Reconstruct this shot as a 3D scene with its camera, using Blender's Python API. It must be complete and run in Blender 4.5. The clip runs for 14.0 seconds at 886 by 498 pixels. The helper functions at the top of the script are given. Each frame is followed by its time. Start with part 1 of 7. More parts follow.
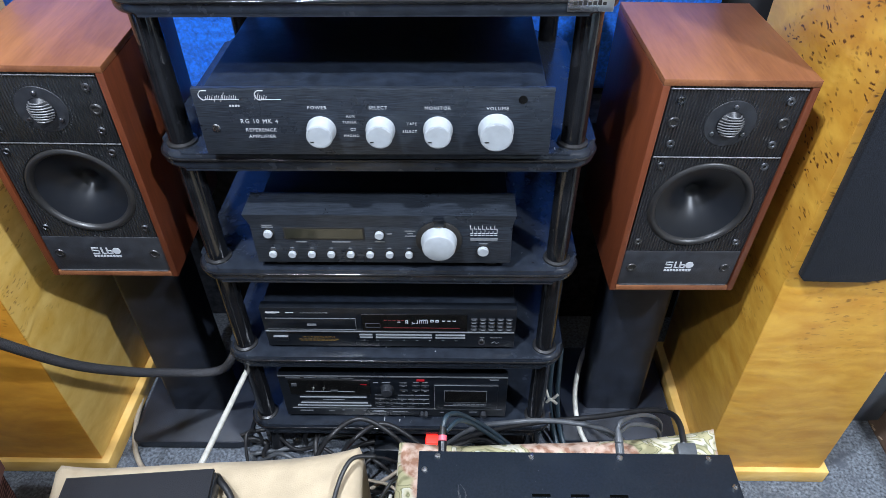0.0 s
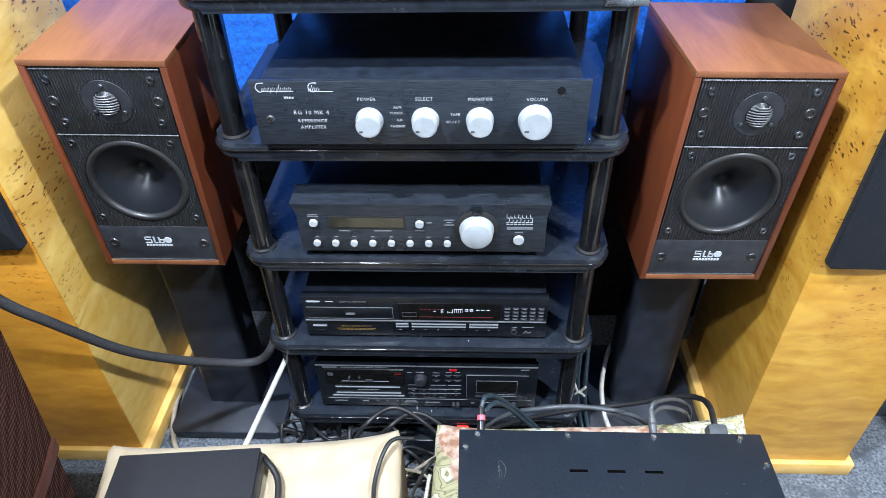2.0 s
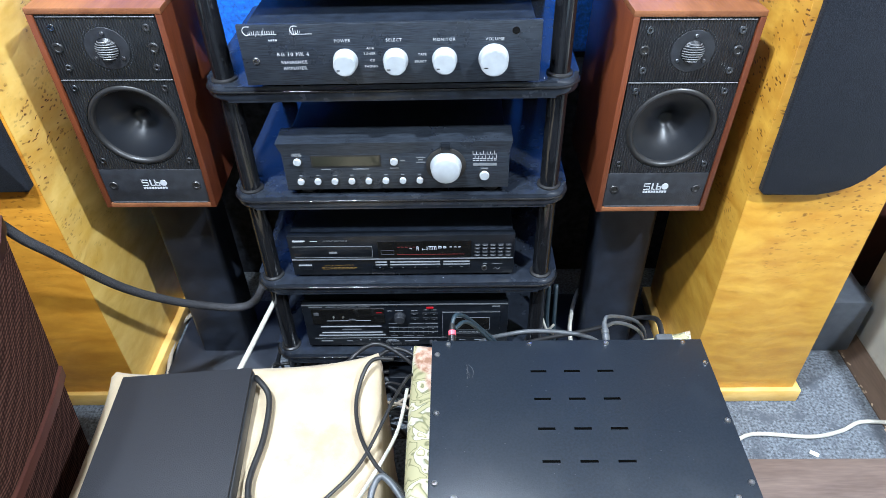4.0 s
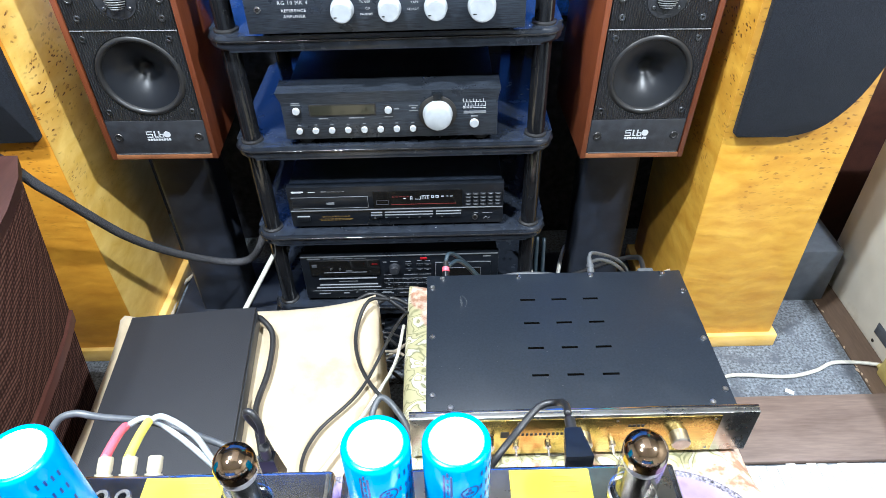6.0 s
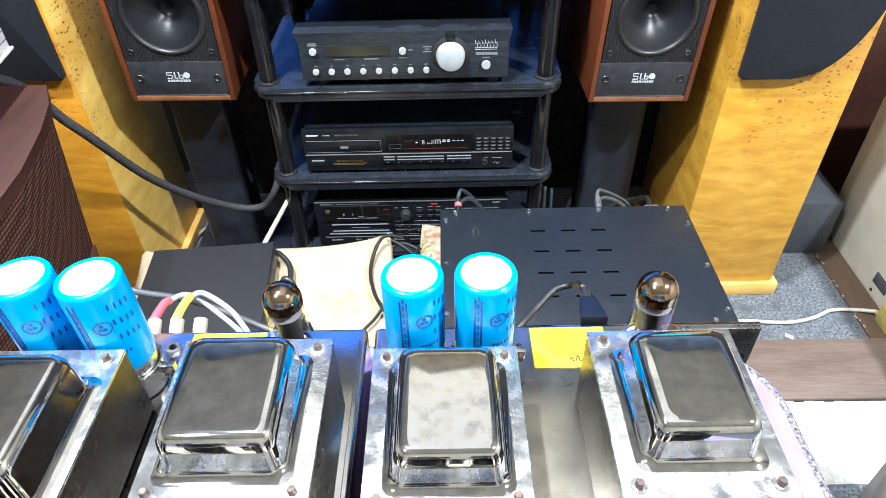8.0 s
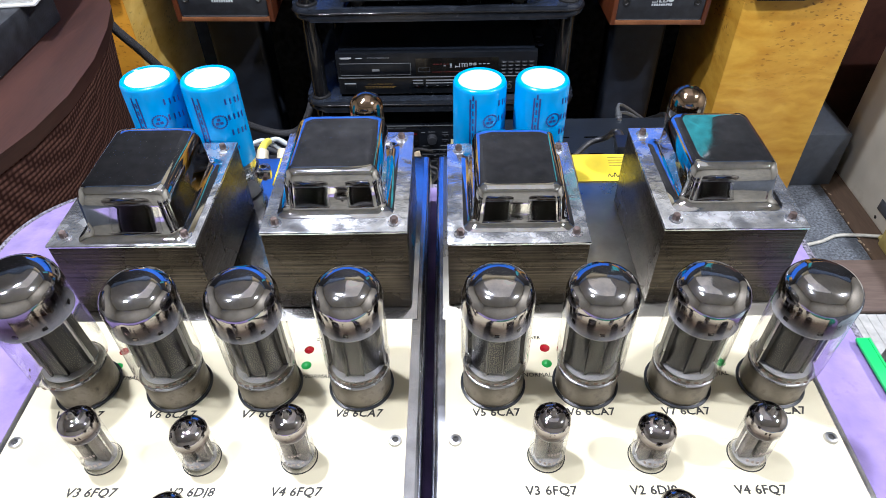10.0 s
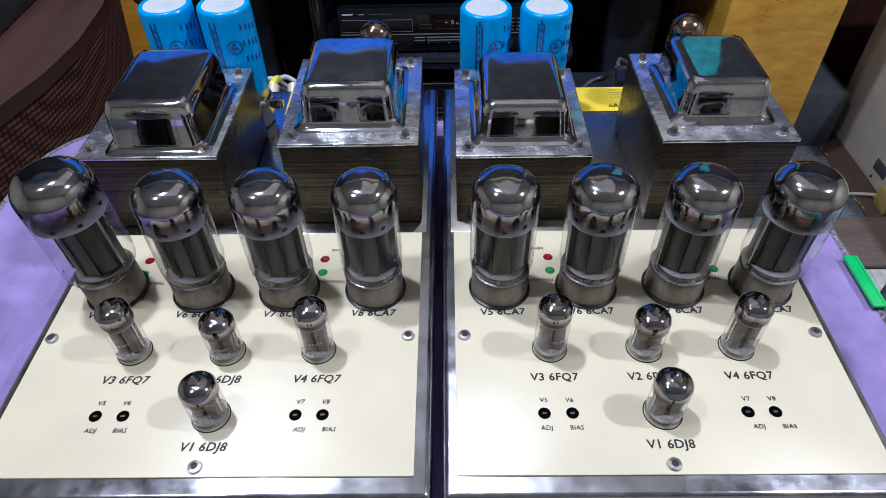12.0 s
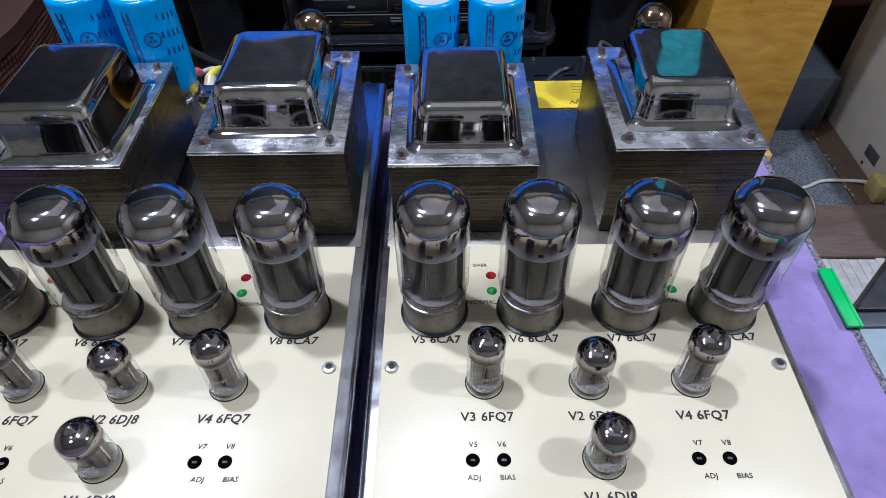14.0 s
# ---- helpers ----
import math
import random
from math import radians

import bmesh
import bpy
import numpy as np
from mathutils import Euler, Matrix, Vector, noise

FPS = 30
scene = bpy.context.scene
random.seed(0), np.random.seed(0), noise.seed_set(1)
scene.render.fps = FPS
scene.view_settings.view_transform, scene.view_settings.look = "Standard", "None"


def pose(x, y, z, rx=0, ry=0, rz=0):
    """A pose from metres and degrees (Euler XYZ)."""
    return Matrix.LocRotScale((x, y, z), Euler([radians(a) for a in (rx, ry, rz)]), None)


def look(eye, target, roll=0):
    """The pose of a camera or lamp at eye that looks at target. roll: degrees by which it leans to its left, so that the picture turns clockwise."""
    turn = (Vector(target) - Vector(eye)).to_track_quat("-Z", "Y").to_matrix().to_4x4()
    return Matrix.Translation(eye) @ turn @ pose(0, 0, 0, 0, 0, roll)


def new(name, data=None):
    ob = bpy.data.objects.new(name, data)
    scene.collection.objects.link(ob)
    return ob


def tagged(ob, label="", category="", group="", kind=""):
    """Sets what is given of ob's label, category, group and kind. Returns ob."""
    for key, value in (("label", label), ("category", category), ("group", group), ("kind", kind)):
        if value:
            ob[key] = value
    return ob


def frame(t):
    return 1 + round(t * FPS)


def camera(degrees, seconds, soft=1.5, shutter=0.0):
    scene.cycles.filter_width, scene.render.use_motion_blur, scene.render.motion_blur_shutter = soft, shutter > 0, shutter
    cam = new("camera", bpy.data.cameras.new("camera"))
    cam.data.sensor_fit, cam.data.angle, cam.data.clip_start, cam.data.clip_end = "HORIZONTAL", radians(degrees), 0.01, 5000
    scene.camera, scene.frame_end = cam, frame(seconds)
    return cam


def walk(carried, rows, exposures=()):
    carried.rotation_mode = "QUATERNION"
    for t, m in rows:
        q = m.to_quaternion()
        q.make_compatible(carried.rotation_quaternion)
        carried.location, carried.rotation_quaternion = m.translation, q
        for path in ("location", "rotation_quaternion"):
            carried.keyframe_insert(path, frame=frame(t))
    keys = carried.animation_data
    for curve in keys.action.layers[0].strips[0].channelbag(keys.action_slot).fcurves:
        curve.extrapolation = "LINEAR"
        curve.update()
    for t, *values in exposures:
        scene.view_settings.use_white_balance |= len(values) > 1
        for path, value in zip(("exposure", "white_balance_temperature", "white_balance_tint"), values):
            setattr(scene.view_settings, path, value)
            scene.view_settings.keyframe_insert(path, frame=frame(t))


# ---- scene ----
cam = camera(68.4, 14.0, soft=0.35)
PATH = [
    (0, (0.038, 0.027, 1.248), (-0.007, 1.535, -0.064), -0.8),
    (0.5, (0.021, 0.018, 1.241), (-0.037, 1.533, -0.063), -1.0),
    (1, (0.002, 0.005, 1.239), (-0.069, 1.527, -0.057), -1.3),
    (1.5, (-0.006, -0.013, 1.244), (-0.083, 1.518, -0.042), -1.4),
    (2, (-0.002, -0.034, 1.244), (-0.081, 1.505, -0.031), -1.5),
    (2.5, (0.008, -0.064, 1.24), (-0.066, 1.478, -0.031), -1.6),
    (3, (0.027, -0.1, 1.228), (-0.039, 1.444, -0.041), -1.6),
    (3.2, (0.03, -0.119, 1.228), (-0.032, 1.424, -0.043), -1.6),
    (5.5, (0.02, -0.268, 1.196), (0.007, 1.269, -0.084), -1.7),
    (6, (0.019, -0.292, 1.188), (0.01, 1.241, -0.097), -1.6),
    (6.5, (0.01, -0.309, 1.185), (0.006, 1.219, -0.104), -1.5),
    (7, (0.006, -0.322, 1.176), (0.003, 1.201, -0.121), -1.5),
    (7.5, (0.005, -0.347, 1.161), (0.002, 1.169, -0.144), -1.4),
    (8, (-0.003, -0.38, 1.143), (-0.016, 1.127, -0.172), -1.4),
    (8.5, (-0.014, -0.438, 1.138), (-0.034, 1.07, -0.176), -1.4),
    (8.7, (-0.023, -0.453, 1.13), (-0.048, 1.053, -0.186), -1.5),
    (10.8, (-0.051, -0.561, 1.094), (-0.081, 0.885, -0.288), -1.4),
    (11, (-0.051, -0.567, 1.095), (-0.08, 0.878, -0.287), -1.4),
    (11.5, (-0.054, -0.574, 1.089), (-0.08, 0.858, -0.307), -1.4),
    (12, (-0.057, -0.576, 1.082), (-0.082, 0.836, -0.334), -1.3),
    (12.5, (-0.05, -0.576, 1.084), (-0.071, 0.825, -0.343), -1.2),
    (13, (-0.038, -0.564, 1.078), (-0.057, 0.825, -0.361), -1.1),
    (13.5, (-0.024, -0.546, 1.072), (-0.039, 0.828, -0.38), -1.1),
    (14, (-0.016, -0.527, 1.069), (-0.03, 0.835, -0.394), -1.0),
]
EXPOSURES = [(0, -0.84, 5450, 10), (0.5, -0.47, 5400, 9), (1.5, -0.39, 5400, 8), (3.2, -0.32, 5300, 7), (5.5, -0.18, 5550, 6), (7.5, -0.08, 5750, 6), (8.7, -0.32, 5900, 7), (10.8, -1.40, 5600, 16), (11.5, -1.56, 5500, 16), (12, -2.02, 5400, 17), (14, -2.06, 5350, 17)]
walk(cam, [(t, look(eye, target, roll)) for t, eye, target, roll in PATH], EXPOSURES)

# ---- world ----
world = bpy.data.worlds.new("world")
scene.world = world
world.use_nodes = True
world.node_tree.nodes["Background"].inputs[0].default_value = (0.8, 0.9, 1.0, 1)
world.node_tree.nodes["Background"].inputs[1].default_value = 0.02


# ---- builders ----
def abs_matrix(ob):
    m = Matrix.Identity(4)
    while ob:
        m = ob.matrix_basis @ m
        ob = ob.parent
    return m


def thing(name, label, category, group="", at=(0, 0, 0), kind="", m=None):
    ob = new(name)
    ob.empty_display_size = 0.02
    ob.matrix_basis = m if m is not None else Matrix.Translation(at)
    return tagged(ob, label, category, group, kind)


def to_object(name, bm, mat, smooth=None):
    me = bpy.data.meshes.new(name)
    if smooth:
        for f in bm.faces:
            f.smooth = True
        if smooth < 3:
            for e in bm.edges:
                if len(e.link_faces) == 2 and e.calc_face_angle(0) > smooth:
                    e.smooth = False
    bm.to_mesh(me)
    bm.free()
    me.materials.append(mat)
    return new(name, me)


def part(name, bm, mat, parent, label="", world_space=False, smooth=0.7):
    if world_space:
        bm.transform(abs_matrix(parent).inverted())
    ob = to_object(name, bm, mat, smooth)
    ob.parent = parent
    if label:
        ob["label"] = label
    return ob


def single(name, bm, mat, label, category, group="", kind="", at=None, smooth=0.7):
    if at:
        bm.transform(Matrix.Translation(at).inverted())
    ob = to_object(name, bm, mat, smooth)
    if at:
        ob.location = at
    return tagged(ob, label, category, group, kind)


def join(bm, other, m=None):
    if m is not None:
        other.transform(m)
    me = bpy.data.meshes.new("tmp")
    other.to_mesh(me)
    other.free()
    bm.from_mesh(me)
    bpy.data.meshes.remove(me)
    return bm


def box(x0, x1, y0, y1, z0, z1, bevel=0.0, seg=2, into=None):
    bm = bmesh.new()
    bmesh.ops.create_cube(bm, size=1)
    bm.transform(Matrix.Translation(((x0 + x1) / 2, (y0 + y1) / 2, (z0 + z1) / 2)) @ Matrix.Diagonal((x1 - x0, y1 - y0, z1 - z0, 1)))
    if bevel:
        bmesh.ops.bevel(bm, geom=bm.edges[:], offset=bevel, segments=seg, affect="EDGES", profile=0.5)
    return join(into, bm) if into is not None else bm


def lathe(profile, n=32, m=None, into=None):
    """A surface of revolution about z from (radius, height) pairs."""
    bm = bmesh.new()
    rings = []
    for r, z in profile:
        if r < 1e-6:
            rings.append([bm.verts.new((0, 0, z))])
        else:
            rings.append([bm.verts.new((r * math.cos(2 * math.pi * k / n), r * math.sin(2 * math.pi * k / n), z)) for k in range(n)])
    for a, b in zip(rings, rings[1:]):
        for k in range(n):
            q = [a[k % len(a)], a[(k + 1) % len(a)], b[(k + 1) % len(b)], b[k % len(b)]]
            q = list(dict.fromkeys(q))
            if len(q) > 2:
                bm.faces.new(q)
    bmesh.ops.recalc_face_normals(bm, faces=bm.faces[:])
    if m is not None:
        bm.transform(m)
    return join(into, bm) if into is not None else bm


def cyl(r, z0, z1, n=24, bevel=0.0, m=None, into=None):
    b = bevel
    prof = [(0, z0), (r - b, z0), (r, z0 + b), (r, z1 - b), (r - b, z1), (0, z1)] if b else [(0, z0), (r, z0), (r, z1), (0, z1)]
    return lathe(prof, n, m, into)


def facing(x, y, z):
    """Local z looks towards the viewer's side (-y)."""
    return pose(x, y, z, 90, 0, 0)


def prism(outline, z0, z1, bevel=0.0, seg=2, into=None):
    bm = bmesh.new()
    lo = [bm.verts.new((x, y, z0)) for x, y in outline]
    hi = [bm.verts.new((x, y, z1)) for x, y in outline]
    n = len(outline)
    a, b = bm.faces.new(lo[::-1]), bm.faces.new(hi)
    for k in range(n):
        bm.faces.new((lo[k], lo[(k + 1) % n], hi[(k + 1) % n], hi[k]))
    if bevel:
        edges = list({e for f in (a, b) for e in f.edges})
        bmesh.ops.bevel(bm, geom=edges, offset=bevel, segments=seg, affect="EDGES", profile=0.5)
    bmesh.ops.recalc_face_normals(bm, faces=bm.faces[:])
    return join(into, bm) if into is not None else bm


def rounded(x0, x1, y0, y1, radii, n=8):
    """Plan of a rectangle with four corner radii: lower left, lower right, upper right, upper left."""
    out = []
    for (cx, cy, sx, sy, a0), r in zip(((x0, y0, 1, 1, 180), (x1, y0, -1, 1, 270), (x1, y1, -1, -1, 0), (x0, y1, 1, -1, 90)), radii):
        for k in range(n + 1):
            a = radians(a0 + 90 * k / n)
            out.append((cx + sx * r + r * math.cos(a), cy + sy * r + r * math.sin(a)))
    return out


def smooth_path(points, steps=10):
    """Catmull-Rom through the points."""
    p = [Vector(q) for q in points]
    p = [2 * p[0] - p[1]] + p + [2 * p[-1] - p[-2]]
    out = []
    for a, b, c, d in zip(p, p[1:], p[2:], p[3:]):
        for k in range(steps):
            t = k / steps
            out.append(0.5 * (2 * b + (c - a) * t + (2 * a - 5 * b + 4 * c - d) * t * t + (3 * b - a - 3 * c + d) * t ** 3))
    return out + [p[-2]]


def sweep(points, r, n=10, steps=10, into=None):
    pts = smooth_path(points, steps)
    bm = bmesh.new()
    side, rings = None, []
    for k, q in enumerate(pts):
        d = (pts[min(k + 1, len(pts) - 1)] - pts[max(k - 1, 0)]).normalized()
        if side is None:
            side = d.orthogonal().normalized()
        side = (side - d * side.dot(d)).normalized()
        up = d.cross(side)
        rings.append([bm.verts.new(q + r * (side * math.cos(2 * math.pi * j / n) + up * math.sin(2 * math.pi * j / n))) for j in range(n)])
    for a, b in zip(rings, rings[1:]):
        for j in range(n):
            bm.faces.new((a[j], a[(j + 1) % n], b[(j + 1) % n], b[j]))
    bm.faces.new(rings[0][::-1]), bm.faces.new(rings[-1])
    bmesh.ops.recalc_face_normals(bm, faces=bm.faces[:])
    return join(into, bm) if into is not None else bm


def cable(points, r, mat, label, name="cable", group="", steps=10):
    at = points[0]
    return single(name, sweep(points, r, 10, steps), mat, label, "cable", group, at=at, smooth=4)


def leaning(points_low, points_high, z0, z1):
    """A block between two plans of equal count."""
    bm = bmesh.new()
    lo = [bm.verts.new((x, y, z0)) for x, y in points_low]
    hi = [bm.verts.new((x, y, z1)) for x, y in points_high]
    n = len(lo)
    bm.faces.new(lo[::-1]), bm.faces.new(hi)
    for k in range(n):
        bm.faces.new((lo[k], lo[(k + 1) % n], hi[(k + 1) % n], hi[k]))
    bmesh.ops.recalc_face_normals(bm, faces=bm.faces[:])
    return bm


def lettering(text, size, m, depth=0.0003, shear=0.0, spacing=1.0, bold=0.0):
    """A bmesh of the words, centred, in the plane of m."""
    cu = bpy.data.curves.new("lettering", "FONT")
    cu.body, cu.size, cu.extrude, cu.align_x, cu.align_y = text, size, depth, "CENTER", "CENTER"
    cu.shear, cu.space_character, cu.resolution_u, cu.offset = shear, spacing, 2, size * bold
    ob = bpy.data.objects.new("lettering", cu)
    me = bpy.data.meshes.new_from_object(ob)
    bm = bmesh.new()
    bm.from_mesh(me)
    bm.transform(m)
    bpy.data.objects.remove(ob), bpy.data.curves.remove(cu), bpy.data.meshes.remove(me)
    return bm


# ---- materials ----
def material(name, color, rough=0.5, metal=0.0, spread=0.12, scale=30.0, bump=0.0, bump_scale=200.0, spec=0.5, stretch=(1, 1, 1), rough_spread=0.1,
             stain=None, stain_scale=8.0, stain_at=0.62, coat=0.0, sheen=0.0):
    """A surface with grain at one scale, stains at another, uneven gloss and fine relief."""
    mat = bpy.data.materials.new(name)
    mat.use_nodes = True
    nt = mat.node_tree
    N, L = nt.nodes, nt.links
    b = N["Principled BSDF"]
    b.inputs["Metallic"].default_value = metal
    b.inputs["Specular IOR Level"].default_value = spec
    b.inputs["Coat Weight"].default_value = coat
    b.inputs["Coat Roughness"].default_value = 0.12
    b.inputs["Sheen Weight"].default_value = sheen
    tc, mp = N.new("ShaderNodeTexCoord"), N.new("ShaderNodeMapping")
    mp.inputs["Scale"].default_value = stretch
    L.new(tc.outputs["Object"], mp.inputs["Vector"])
    n1 = N.new("ShaderNodeTexNoise")
    n1.inputs["Scale"].default_value, n1.inputs["Detail"].default_value = scale, 6
    L.new(mp.outputs[0], n1.inputs["Vector"])
    ramp = N.new("ShaderNodeValToRGB")
    lo, hi = [max(0, c * (1 - spread * 2)) for c in color], [min(1, c * (1 + spread * 2)) for c in color]
    ramp.color_ramp.elements[0].position, ramp.color_ramp.elements[1].position = 0.3, 0.7
    ramp.color_ramp.elements[0].color, ramp.color_ramp.elements[1].color = (*lo, 1), (*hi, 1)
    L.new(n1.outputs["Fac"], ramp.inputs["Fac"])
    out = ramp.outputs["Color"]
    n2 = N.new("ShaderNodeTexNoise")
    n2.inputs["Scale"].default_value, n2.inputs["Detail"].default_value, n2.inputs["Roughness"].default_value = stain_scale, 5, 0.65
    L.new(tc.outputs["Object"], n2.inputs["Vector"])
    if stain:
        r2 = N.new("ShaderNodeValToRGB")
        r2.color_ramp.elements[0].position, r2.color_ramp.elements[1].position = stain_at - 0.06, stain_at + 0.1
        L.new(n2.outputs["Fac"], r2.inputs["Fac"])
        mix = N.new("ShaderNodeMix")
        mix.data_type = "RGBA"
        L.new(r2.outputs["Color"], mix.inputs["Factor"])
        L.new(out, mix.inputs["A"])
        mix.inputs["B"].default_value = (*stain, 1)
        out = mix.outputs["Result"]
    L.new(out, b.inputs["Base Color"])
    mr = N.new("ShaderNodeMapRange")
    mr.inputs["To Min"].default_value, mr.inputs["To Max"].default_value = max(0, rough - rough_spread), min(1, rough + rough_spread)
    mr.inputs["From Min"].default_value, mr.inputs["From Max"].default_value = 0.3, 0.7
    L.new(n2.outputs["Fac"], mr.inputs["Value"])
    L.new(mr.outputs[0], b.inputs["Roughness"])
    if bump:
        n3 = N.new("ShaderNodeTexNoise")
        n3.inputs["Scale"].default_value, n3.inputs["Detail"].default_value = bump_scale, 4
        L.new(mp.outputs[0], n3.inputs["Vector"])
        bp = N.new("ShaderNodeBump")
        bp.inputs["Strength"].default_value, bp.inputs["Distance"].default_value = bump, 0.002
        L.new(n3.outputs["Fac"], bp.inputs["Height"])
        L.new(bp.outputs[0], b.inputs["Normal"])
    return mat


def burl_veneer(name, base, dark, pale, knots=1.0):
    """Lacquered burr veneer: cloudy figure with clusters of small dark eyes."""
    mat = bpy.data.materials.new(name)
    mat.use_nodes = True
    nt = mat.node_tree
    N, L = nt.nodes, nt.links
    b = N["Principled BSDF"]
    b.inputs["Roughness"].default_value, b.inputs["Coat Weight"].default_value, b.inputs["Coat Roughness"].default_value = 0.42, 0.14, 0.2
    tc = N.new("ShaderNodeTexCoord")
    warp = N.new("ShaderNodeTexNoise")
    warp.inputs["Scale"].default_value, warp.inputs["Detail"].default_value = 9, 6
    L.new(tc.outputs["Object"], warp.inputs["Vector"])
    add = N.new("ShaderNodeVectorMath")
    add.operation = "MULTIPLY_ADD"
    add.inputs[1].default_value = (0.06, 0.06, 0.06)
    L.new(warp.outputs["Color"], add.inputs[0])
    L.new(tc.outputs["Object"], add.inputs[2])
    mp = N.new("ShaderNodeMapping")
    mp.inputs["Scale"].default_value = (1, 1, 2.6)
    L.new(add.outputs[0], mp.inputs["Vector"])
    fig = N.new("ShaderNodeTexNoise")
    fig.inputs["Scale"].default_value, fig.inputs["Detail"].default_value = 16, 8
    L.new(mp.outputs[0], fig.inputs["Vector"])
    ramp = N.new("ShaderNodeValToRGB")
    ramp.color_ramp.elements[0].position, ramp.color_ramp.elements[1].position = 0.28, 0.72
    ramp.color_ramp.elements[0].color, ramp.color_ramp.elements[1].color = (*base, 1), (*pale, 1)
    L.new(fig.outputs["Fac"], ramp.inputs["Fac"])
    ragged, shift = N.new("ShaderNodeTexNoise"), N.new("ShaderNodeVectorMath")
    ragged.inputs["Scale"].default_value, ragged.inputs["Detail"].default_value = 70, 4
    L.new(tc.outputs["Object"], ragged.inputs["Vector"])
    shift.operation = "MULTIPLY_ADD"
    shift.inputs[1].default_value = (0.018, 0.018, 0.024)
    L.new(ragged.outputs["Color"], shift.inputs[0])
    L.new(mp.outputs[0], shift.inputs[2])
    spots = N.new("ShaderNodeTexVoronoi")
    spots.inputs["Scale"].default_value = 62
    L.new(shift.outputs[0], spots.inputs["Vector"])
    where = N.new("ShaderNodeTexNoise")
    where.inputs["Scale"].default_value, where.inputs["Detail"].default_value = 8.5, 4
    L.new(tc.outputs["Object"], where.inputs["Vector"])
    gate = N.new("ShaderNodeMapRange")
    gate.inputs["From Min"].default_value, gate.inputs["From Max"].default_value = 0.43, 0.54
    L.new(where.outputs["Fac"], gate.inputs["Value"])
    eye = N.new("ShaderNodeMapRange")
    eye.inputs["From Min"].default_value, eye.inputs["From Max"].default_value = 0.40, 0.18
    L.new(spots.outputs["Distance"], eye.inputs["Value"])
    mul = N.new("ShaderNodeMath")
    mul.operation = "MULTIPLY"
    pick, some, both = N.new("ShaderNodeSeparateColor"), N.new("ShaderNodeMapRange"), N.new("ShaderNodeMath")
    L.new(spots.outputs["Color"], pick.inputs[0])
    L.new(pick.outputs[0], some.inputs["Value"])
    some.inputs["From Min"].default_value, some.inputs["From Max"].default_value = 0.28, 0.55
    both.operation = "MULTIPLY"
    L.new(gate.outputs[0], both.inputs[0])
    L.new(some.outputs[0], both.inputs[1])
    L.new(both.outputs[0], mul.inputs[0])
    L.new(eye.outputs[0], mul.inputs[1])
    sep, high = N.new("ShaderNodeSeparateXYZ"), N.new("ShaderNodeMapRange")
    L.new(tc.outputs["Object"], sep.inputs[0])
    L.new(sep.outputs["Z"], high.inputs["Value"])
    high.inputs["From Min"].default_value, high.inputs["From Max"].default_value = 0.36, 0.60
    high.inputs["To Min"].default_value, high.inputs["To Max"].default_value = 0.06 * knots, knots
    mul2 = N.new("ShaderNodeMath")
    mul2.operation = "MULTIPLY"
    L.new(high.outputs[0], mul2.inputs[1])
    L.new(mul.outputs[0], mul2.inputs[0])
    # fine ripple across the grain
    rip, rb = N.new("ShaderNodeTexNoise"), N.new("ShaderNodeBump")
    rmap = N.new("ShaderNodeMapping")
    rmap.inputs["Scale"].default_value = (9, 9, 60)
    L.new(add.outputs[0], rmap.inputs["Vector"])
    L.new(rmap.outputs[0], rip.inputs["Vector"])
    rip.inputs["Scale"].default_value, rip.inputs["Detail"].default_value = 1.0, 3
    rb.inputs["Strength"].default_value, rb.inputs["Distance"].default_value = 0.25, 0.004
    L.new(rip.outputs["Fac"], rb.inputs["Height"])
    L.new(rb.outputs[0], b.inputs["Normal"])
    mix = N.new("ShaderNodeMix")
    mix.data_type = "RGBA"
    L.new(mul2.outputs[0], mix.inputs["Factor"])
    # amber clouding round the clusters of eyes
    cloud, strength = N.new("ShaderNodeMix"), N.new("ShaderNodeMath")
    cloud.data_type, strength.operation = "RGBA", "MULTIPLY"
    L.new(gate.outputs[0], strength.inputs[0])
    L.new(high.outputs[0], strength.inputs[1])
    thin = N.new("ShaderNodeMath")
    thin.operation = "MULTIPLY"
    thin.inputs[1].default_value = 0.40
    L.new(strength.outputs[0], thin.inputs[0])
    L.new(thin.outputs[0], cloud.inputs["Factor"])
    L.new(ramp.outputs["Color"], cloud.inputs["A"])
    cloud.inputs["B"].default_value = (base[0] * 0.62, base[1] * 0.50, base[2] * 0.5, 1)
    L.new(cloud.outputs["Result"], mix.inputs["A"])
    mix.inputs["B"].default_value = (*dark, 1)
    L.new(mix.outputs["Result"], b.inputs["Base Color"])
    return mat


